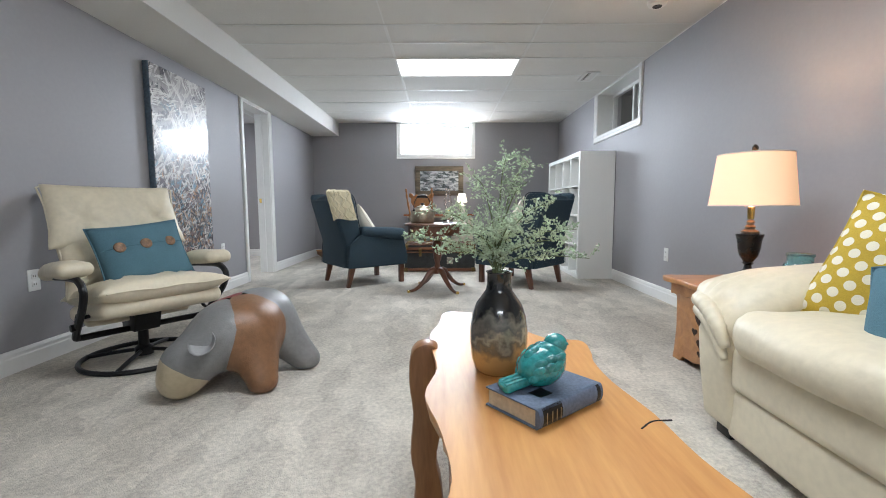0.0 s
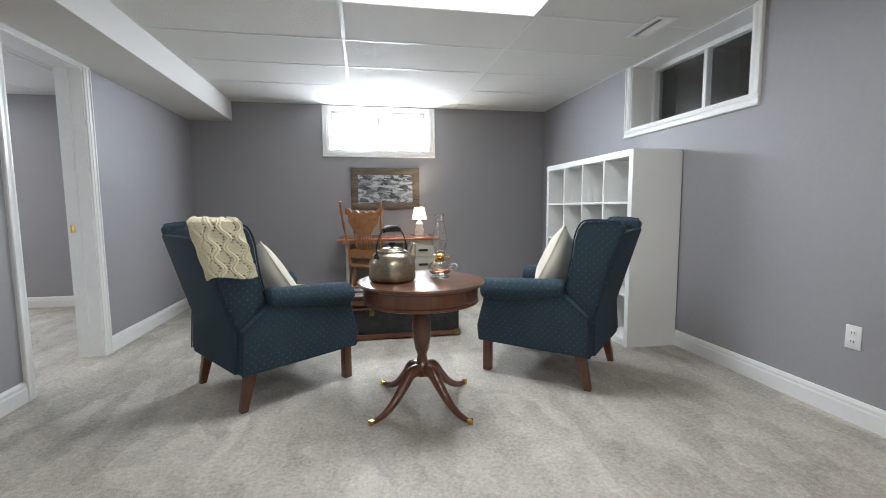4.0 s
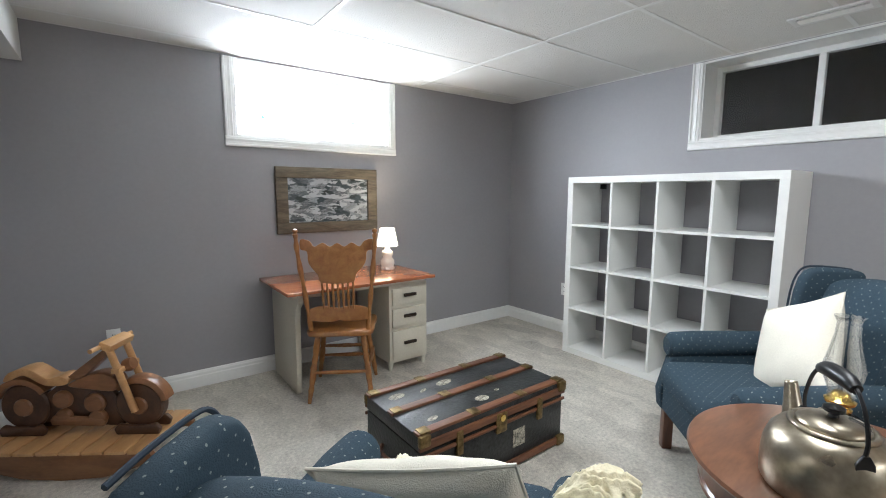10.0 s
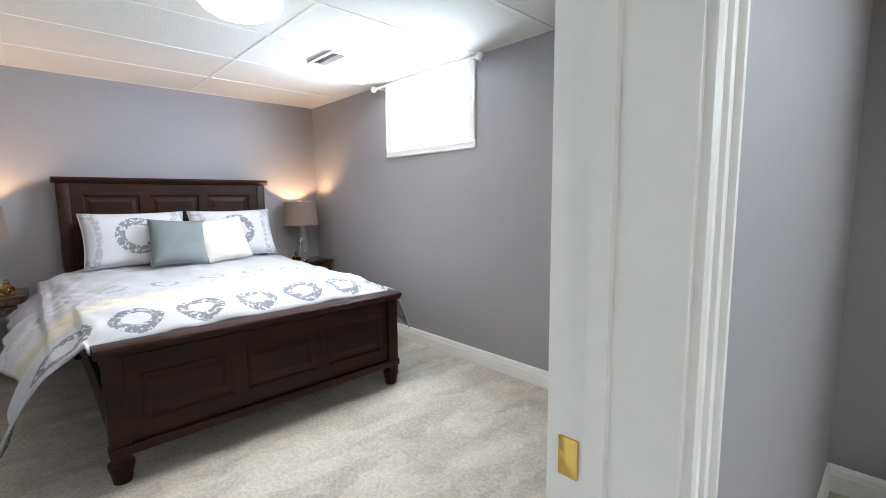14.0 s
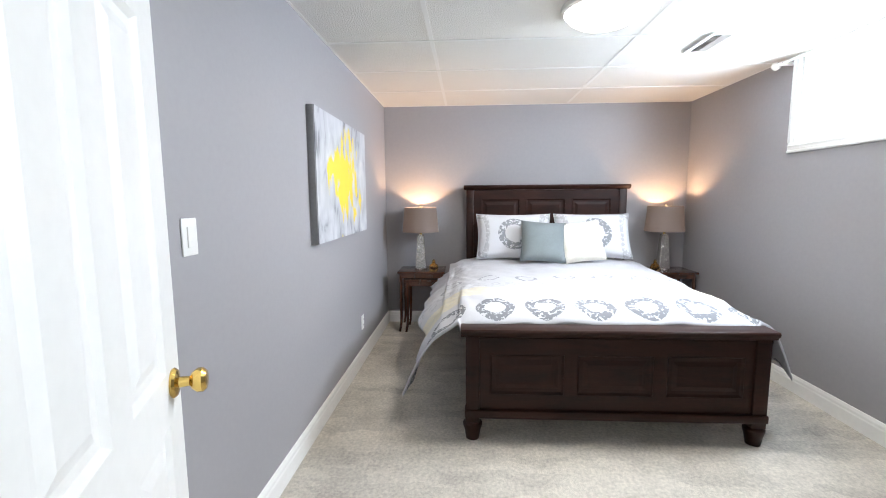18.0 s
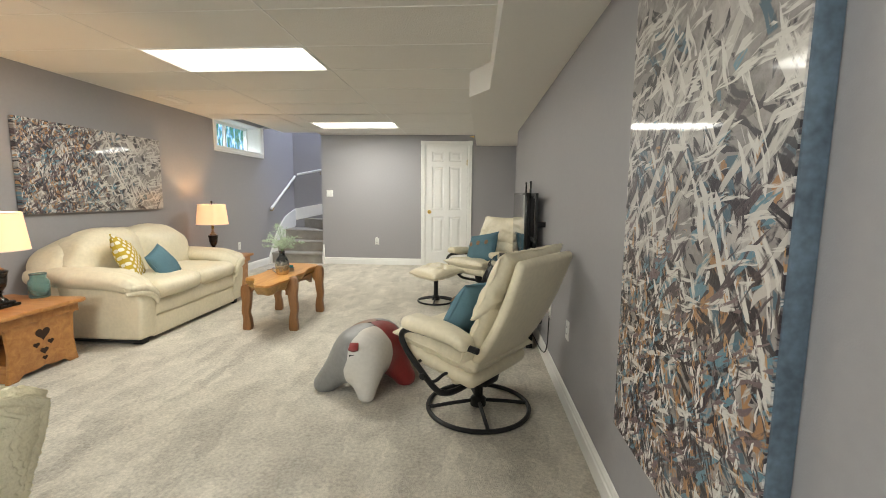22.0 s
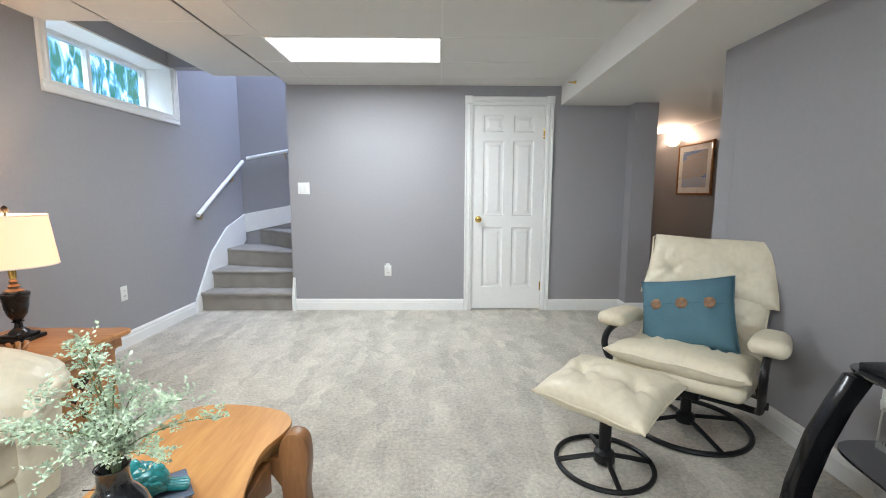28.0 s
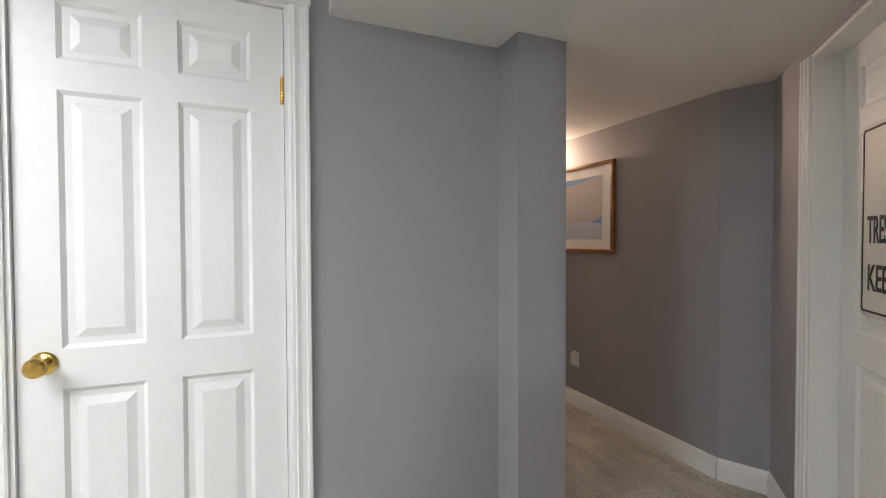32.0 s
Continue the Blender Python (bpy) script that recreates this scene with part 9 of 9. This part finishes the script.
def quilt_sheet(nu=130, nv=100):
    prof = smooth_line([(6.17, 0, 0.20), (6.22, 0, 0.36), (6.31, 0, 0.53), (6.42, 0, 0.625), (6.56, 0, 0.655), (6.9, 0, 0.665), (7.3, 0, 0.67), (7.7, 0, 0.665), (8.0, 0, 0.65), (8.12, 0, 0.60), (8.20, 0, 0.48), (8.27, 0, 0.34)], 8)
    bm = bmesh.new()
    g = {}
    m = len(prof)
    for i in range(nu + 1):
        f = i / nu * (m - 1)
        k = min(int(f), m - 2)
        p = prof[k].lerp(prof[k + 1], f - k)
        for j in range(nv + 1):
            q = j / nv
            lx = 4.27 + (6.12 - 4.27) * q
            flat = 1 if 6.45 < p.x < 8.05 else 0.0
            z = p.z + (0.07 * q if p.z > 0.55 else 0.0) + 0.022 * noise.noise((p.x * 3.2, lx * 3.0, 1.0)) + 0.016 * noise.noise((p.x * 9, lx * 5, 4.0)) + 0.007 * noise.noise((p.x * 19, lx * 14, 7.0)) + 0.035 * math.exp(-((lx - 4.62) / 0.22) ** 2) * flat
            z -= 0.045 * max(0, (0.10 - (lx - 4.27)) / 0.10) ** 2 * flat
            if p.z < 0.6:
                drop = (0.6 - p.z) / 0.4
                z += drop * 0.26 * min(1, max(0, (lx - 4.27) / 0.9)) 
                y = p.x + (0.02 * math.sin(lx * 16) + 0.03 * math.sin(lx * 7)) * drop
            else:
                y = p.x
            for s in (0, 1):
                g[i, j, s] = bm.verts.new((y, lx, z - 0.022 * s))
    for i in range(nu):
        for j in range(nv):
            bm.faces.new((g[i, j, 0], g[i + 1, j, 0], g[i + 1, j + 1, 0], g[i, j + 1, 0]))
            bm.faces.new((g[i, j, 1], g[i, j + 1, 1], g[i + 1, j + 1, 1], g[i + 1, j, 1]))
    for i in range(nu):
        for j in (0, nv):
            bm.faces.new((g[i, j, 0], g[i + 1, j, 0], g[i + 1, j, 1], g[i, j, 1]))
    for j in range(nv):
        for i in (0, nu):
            bm.faces.new((g[i, j, 0], g[i, j, 1], g[i, j + 1, 1], g[i, j + 1, 0]))
    bmesh.ops.recalc_face_normals(bm, faces=bm.faces)
    return bm


solid("quilt", quilt_sheet(), QUILT, "white quilt with grey lace medallions spread on the bed", "bedding", m=pose(0, 0, 0, 0, 0, 90), smooth="all")
SHAM = material("white_sham_cotton", (0.62, 0.63, 0.66), 0.85, vary=0.03, scale=5, fine=120, bump=0.2, bump_scale=240, spec=0.2)
medallions(SHAM, [("X", 2.0, 0.5, "Y", 0.0, 0.085, 0.15, 1.0, 0.85), ("X", 0.62, 0.0, "Y", 0.0, 0.05, 0.085, 0.3, 0.4)])
GREYBLUE = material("grey_blue_velvet", (0.18, 0.21, 0.22), 0.8, vary=0.12, scale=9, fine=150, bump=0.15, bump_scale=300)
IVORY = material("ivory_embroidered_cloth", (0.74, 0.72, 0.64), 0.85, vary=0.08, scale=20, fine=150, bump=0.5, bump_scale=120)
for y, sd in ((6.93, 1.5), (7.66, 3.5)):
    throw_pillow("bed_pillow", 0.70, 0.44, 0.20, SHAM, pose(-6.05, y, 0.945, 68, 0, 90), "white pillow sham with a grey medallion", QUILT, seed=sd)
throw_pillow("throw_pillow", 0.40, 0.38, 0.15, GREYBLUE, pose(-5.83, 7.17, 0.915, 64, 4, 90), "grey-blue velvet cushion on the bed", GREYBLUE, seed=5)
throw_pillow("throw_pillow", 0.40, 0.38, 0.15, IVORY, pose(-5.86, 7.50, 0.91, 64, -6, 92), "ivory embroidered cushion on the bed", IVORY, seed=9)


DARKMAHOG = wood_material("dark_mahogany", (0.035, 0.011, 0.006), (0.085, 0.028, 0.014), 0.22, (10, 10, 2), 1.5, 0.5)


def nesting_table(m, w, d, h, label):
    t = thing("nesting_table", m, label, "side table", "nesting tables by the bed")
    part("tabletop", box(-d / 2, d / 2, -w / 2, w / 2, h - 0.022, h, 0.006), DARKMAHOG, t)
    part("apron", slab_with_holes([-d / 2 + 0.02, -d / 2 + 0.035, d / 2 - 0.035, d / 2 - 0.02], [-w / 2 + 0.02, -w / 2 + 0.035, w / 2 - 0.035, w / 2 - 0.02], lambda u, v: abs(u) > d / 2 - 0.035 or abs(v) > w / 2 - 0.035, h - 0.065, h - 0.022, "z"), DARKMAHOG, t, smooth=False)
    for sx in (-1, 1):
        for sy in (-1, 1):
            x, y = sx * (d / 2 - 0.03), sy * (w / 2 - 0.03)
            part("leg", limb([(x, y, h - 0.03), (x, y, h * 0.6), (x, y, h * 0.2), (x + sx * 0.012, y + sy * 0.012, 0.012), (x + sx * 0.016, y + sy * 0.016, 0.0)], [0.018, 0.017, 0.013, 0.011, 0.014], 10), DARKMAHOG, t, "slender cabriole leg")
    return t


nesting_table(pose(-6.24, 6.045, 0), 0.46, 0.36, 0.60, "larger dark mahogany nesting table by the bed")
nesting_table(pose(-6.19, 6.045, 0), 0.33, 0.29, 0.525, "smaller dark mahogany nesting table tucked underneath")
nesting_table(pose(-6.24, 8.435, 0), 0.44, 0.36, 0.60, "dark mahogany side table in the bedroom corner")
MERCURY = material("mercury_silver", (0.55, 0.54, 0.52), 0.22, 1.0, vary=0.35, scale=25, fine=110, bump=0.3, bump_scale=110)
TAUPE = bpy.data.materials.new("taupe_lampshade_cloth")
TAUPE.use_nodes = True
b_ = TAUPE.node_tree.nodes["Principled BSDF"]
b_.inputs["Base Color"].default_value, b_.inputs["Roughness"].default_value = (0.13, 0.11, 0.10, 1), 0.95
b_.inputs["Emission Color"].default_value, b_.inputs["Emission Strength"].default_value = (1.0, 0.62, 0.42, 1), 0.06
AMBER = glass("amber_glass", (0.95, 0.62, 0.22), 0.05)


def silver_lamp(x, y, z):
    t = thing("bedside_lamp", pose(x, y, z), "mercury-silver lamp with a taupe drum shade, lit", "table lamp", "bedside lamps")
    part("base", lathe([(0, 0), (0.062, 0), (0.062, 0.012), (0.056, 0.018), (0, 0.018)], 28), MERCURY, t)
    col = bmesh.new()
    vs = []
    for zz, s in ((0.018, 0.052), (0.345, 0.030)):
        vs.append([col.verts.new((s * sx, s * sy, zz)) for sx, sy in ((-1, -1), (1, -1), (1, 1), (-1, 1))])
    for i in range(4):
        col.faces.new((vs[0][i], vs[0][(i + 1) % 4], vs[1][(i + 1) % 4], vs[1][i]))
    col.faces.new(vs[1])
    col.faces.new(vs[0][::-1])
    bmesh.ops.bevel(col, geom=col.edges[:], offset=0.006, segments=2, affect="EDGES")
    part("column", col, MERCURY, t, "tapered mercury-silver column")
    part("shade", lathe([(0.180, 0.374), (0.158, 0.615), (0.155, 0.615), (0.177, 0.374), (0.180, 0.374)], 44), TAUPE, t, "taupe cloth drum shade", smooth=40)
    part("socket", tube([(0, 0, 0.345), (0, 0, 0.43)], 0.012, 10), BRASS, t)
    part("bulb", lathe([(0, 0.425), (0.014, 0.43), (0.028, 0.46), (0.03, 0.48), (0.02, 0.505), (0, 0.51)], 14), emitter("lit_bulb", (1.0, 0.75, 0.5), 6.0), t, "glowing bulb").visible_shadow = False
    part("harp", tube([(0.03, 0, 0.42), (0.05, 0, 0.52), (0, 0, 0.615), (-0.05, 0, 0.52), (-0.03, 0, 0.42)], 0.0016, 6), BRASS, t)
    for a in (0, 2.09, 4.19):
        part("spider", tube([(0, 0, 0.612), (0.157 * math.cos(a), 0.157 * math.sin(a), 0.608)], 0.0018, 6), BRASS, t)
    part("finial", lathe([(0, 0.612), (0.006, 0.62), (0.009, 0.632), (0, 0.645)], 12), MERCURY, t)
    point_lamp("lamp_bulb", x, y, z + 0.49, 24, (1.0, 0.60, 0.33), 0.03)


silver_lamp(-6.25, 6.03, 0.6005)
silver_lamp(-6.25, 8.40, 0.6005)
for x, y in ((-6.15, 6.165), (-6.16, 8.29)):
    j = thing("amber_jar", pose(x, y, 0.6005), "small amber glass jar on the side table", "jar", "amber jars")
    part("body", lathe([(0, 0), (0.034, 0), (0.044, 0.012), (0.046, 0.035), (0.036, 0.058), (0.018, 0.068), (0.016, 0.082), (0.020, 0.086), (0.013, 0.086), (0.013, 0.068), (0.032, 0.055), (0.042, 0.035), (0, 0.006)], 26), AMBER, j, smooth="all")
    part("stopper", lathe([(0, 0.084), (0.012, 0.086), (0.014, 0.10), (0.008, 0.108), (0, 0.11)], 16), AMBER, j)

# grey and yellow canvas on the picture wall
YELLOW = bpy.data.materials.new("grey_yellow_abstract")
YELLOW.use_nodes = True
n_, l_, b_ = nodes_of(YELLOW)
tc_ = n_.new("ShaderNodeTexCoord")
mp_ = n_.new("ShaderNodeMapping")
mp_.inputs["Scale"].default_value = (5.0, 1, 2.6)
l_.new(tc_.outputs["Object"], mp_.inputs["Vector"])
ns_ = n_.new("ShaderNodeTexNoise")
ns_.inputs["Scale"].default_value, ns_.inputs["Detail"].default_value, ns_.inputs["Distortion"].default_value = 1.5, 6, 0.8
l_.new(mp_.outputs[0], ns_.inputs["Vector"])
rp_ = n_.new("ShaderNodeValToRGB")
for pos, col in ((0.30, (0.16, 0.16, 0.18, 1)), (0.42, (0.40, 0.41, 0.44, 1)), (0.58, (0.50, 0.51, 0.54, 1)), (0.75, (0.60, 0.60, 0.60, 1))):
    e = rp_.color_ramp.elements[0] if pos == 0.30 else rp_.color_ramp.elements.new(pos)
    e.position, e.color = pos, col
l_.new(ns_.outputs["Fac"], rp_.inputs["Fac"])
ny_ = n_.new("ShaderNodeTexNoise")
ny_.inputs["Scale"].default_value, ny_.inputs["Detail"].default_value = 1.35, 5
mp2_ = n_.new("ShaderNodeMapping")
mp2_.inputs["Scale"].default_value, mp2_.inputs["Location"].default_value = (7.5, 1, 3.2), (3.3, 0, 1.7)
l_.new(tc_.outputs["Object"], mp2_.inputs["Vector"])
l_.new(mp2_.outputs[0], ny_.inputs["Vector"])
gr_ = n_.new("ShaderNodeTexGradient")
gr_.gradient_type = "SPHERICAL"
mp3_ = n_.new("ShaderNodeMapping")
mp3_.inputs["Scale"].default_value = (1.7, 1, 2.3)
l_.new(tc_.outputs["Object"], mp3_.inputs["Vector"])
l_.new(mp3_.outputs[0], gr_.inputs["Vector"])
mu_ = n_.new("ShaderNodeMath")
mu_.operation = "MULTIPLY_ADD"
mu_.inputs[1].default_value = 0.42
l_.new(gr_.outputs["Fac"], mu_.inputs[0])
l_.new(ny_.outputs["Fac"], mu_.inputs[2])
gt_ = n_.new("ShaderNodeMapRange")
gt_.inputs["From Min"].default_value, gt_.inputs["From Max"].default_value = 0.70, 0.75
l_.new(mu_.outputs[0], gt_.inputs["Value"])
mx_ = n_.new("ShaderNodeMix")
mx_.data_type = "RGBA"
mx_.inputs["B"].default_value = (0.72, 0.55, 0.05, 1)
l_.new(rp_.outputs["Color"], mx_.inputs["A"])
l_.new(gt_.outputs["Result"], mx_.inputs["Factor"])
l_.new(mx_.outputs["Result"], b_.inputs["Base Color"])
b_.inputs["Roughness"].default_value = 0.6
py_ = thing("yellow_painting", pose(-4.79, BY0 + 0.001, 1.43, 0, 0, 180) @ Matrix.Diagonal((0.965, 1, 0.955, 1)), "grey abstract canvas with yellow splashes", "painting")
part("canvas", box(-0.585, 0.585, -0.044, -0.038, -0.385, 0.385), YELLOW, py_, "grey canvas with yellow blooms", smooth=False)
part("canvas_edge", box(-0.588, 0.588, -0.038, 0, -0.388, 0.388, 0.003), material("grey_canvas_edge", (0.24, 0.24, 0.25), 0.6), py_)

# ---- hall ----
HPIC = pattern_paint("blue_dusk_print", [(0.12, 0.24, 0.52), (0.24, 0.38, 0.68), (0.42, 0.54, 0.78), (0.50, 0.58, 0.72), (0.55, 0.50, 0.46), (0.34, 0.46, 0.70)], (1, 1.2, 5), 1.2, 0.5, 0.2, 0.8, 0.6)
hp = thing("framed_print", pose(HX + 0.001, -2.60, 1.50, 0, 0, 90), "blue landscape print in a thin wooden frame", "picture")
part("mat_board", box(-0.35, 0.35, -0.014, 0, -0.30, 0.30), PLASTIC, hp, "white mat board", smooth=False)
part("print", box(-0.26, 0.26, -0.0165, -0.0145, -0.225, 0.225), HPIC, hp, "hazy blue landscape", smooth=False)
for a, b, c, d in ((-0.375, 0.375, 0.295, 0.32), (-0.375, 0.375, -0.32, -0.295), (-0.375, -0.35, -0.295, 0.295), (0.35, 0.375, -0.295, 0.295)):
    part("frame_bar", box(a, b, -0.026, 0, c, d, 0.003), OAK, hp)
sc = thing("wall_sconce", pose(HX + 0.001, -3.12, 1.90, 0, 0, 90), "half-bowl glass wall sconce glowing warm", "wall lamp")
bowl = lathe([(0, -0.075), (0.06, -0.066), (0.11, -0.035), (0.135, 0.0), (0.13, 0.0), (0.105, -0.03), (0.055, -0.06), (0, -0.069)], 32)
bmesh.ops.bisect_plane(bowl, geom=bowl.verts[:] + bowl.edges[:] + bowl.faces[:], plane_co=(0, 0, 0), plane_no=(0, 1, 0), clear_outer=True)
part("bowl", bowl, emitter("lit_frosted_bowl", (1.0, 0.72, 0.45), 3.0), sc, "glowing frosted half bowl", smooth="all")
part("back_plate", box(-0.05, 0.05, -0.012, 0, -0.06, 0.0, 0.003), BRASS, sc)
point_lamp("sconce_bulb", HX + 0.09, -3.12, 1.93, 38, (1.0, 0.70, 0.50), 0.03)
SIGNWHITE = material("aged_white_sign", (0.66, 0.64, 0.58), 0.4, vary=0.08, scale=12, fine=60)
INK = material("black_sign_ink", (0.012, 0.012, 0.012), 0.5)
sg = thing("no_trespassing_sign", M_D3 @ pose(0.398, 0.0905, 1.335), "white metal warning sign screwed to the door", "sign")
plate_line = []
for cx, cz, a0 in ((0.205, 0.30, 0), (-0.205, 0.30, 90), (-0.205, -0.30, 180), (0.205, -0.30, 270)):
    plate_line += [(cx + 0.025 * math.cos(radians(a0 + q)), cz + 0.025 * math.sin(radians(a0 + q))) for q in (0, 30, 60, 90)]
part("plate", moved(prism(plate_line, 0.0025, 0, 1, "y"), pose(0, -0.0025, 0)), SIGNWHITE, sg, "white enamelled plate", smooth=False)
for a, b, c, d in ((-0.205, 0.205, 0.304, 0.311), (-0.205, 0.205, -0.311, -0.304), (-0.216, -0.209, -0.30, 0.30), (0.209, 0.216, -0.30, 0.30)):
    part("border", box(a, b, -0.0046, -0.0026, c, d), INK, sg, "black border line", smooth=False)
for a in (-1, 1):
    for b in (-1, 1):
        part("border", moved(box(-0.009, 0.009, -0.0046, -0.0026, -0.0035, 0.0035), pose(a * 0.2085, 0, b * 0.3035, 0, 45 * a * b)), INK, sg, "black border line", smooth=False)
for zz in (0.285, -0.285):
    part("screw", lathe([(0, 0.002), (0.006, 0.0015), (0.007, 0), (0, 0)], 10), BRASS, sg, m=pose(0, -0.004, zz, 90))


def sign_text(words, z, size):
    c = bpy.data.curves.new("sign_words", "FONT")
    c.body, c.size, c.align_x, c.extrude, c.offset = words, size, "CENTER", 0.0006, 0.0012
    tmp = bpy.data.objects.new("sign_words", c)
    scene.collection.objects.link(tmp)
    me = bpy.data.meshes.new_from_object(tmp.evaluated_get(bpy.context.evaluated_depsgraph_get()))
    bpy.data.objects.remove(tmp)
    me.materials.append(INK)
    ob = new("lettering", me)
    ob.parent = sg
    ob.matrix_basis = pose(0, -0.0042, z, 90) @ Matrix.Diagonal((0.46 if len(words) > 8 else 0.62, 1, 1, 1))
    ob["label"] = "bold black lettering"


sign_text("NO", 0.10, 0.15)
sign_text("TRESPASSING", -0.075, 0.13)
sign_text("KEEP OUT", -0.235, 0.125)
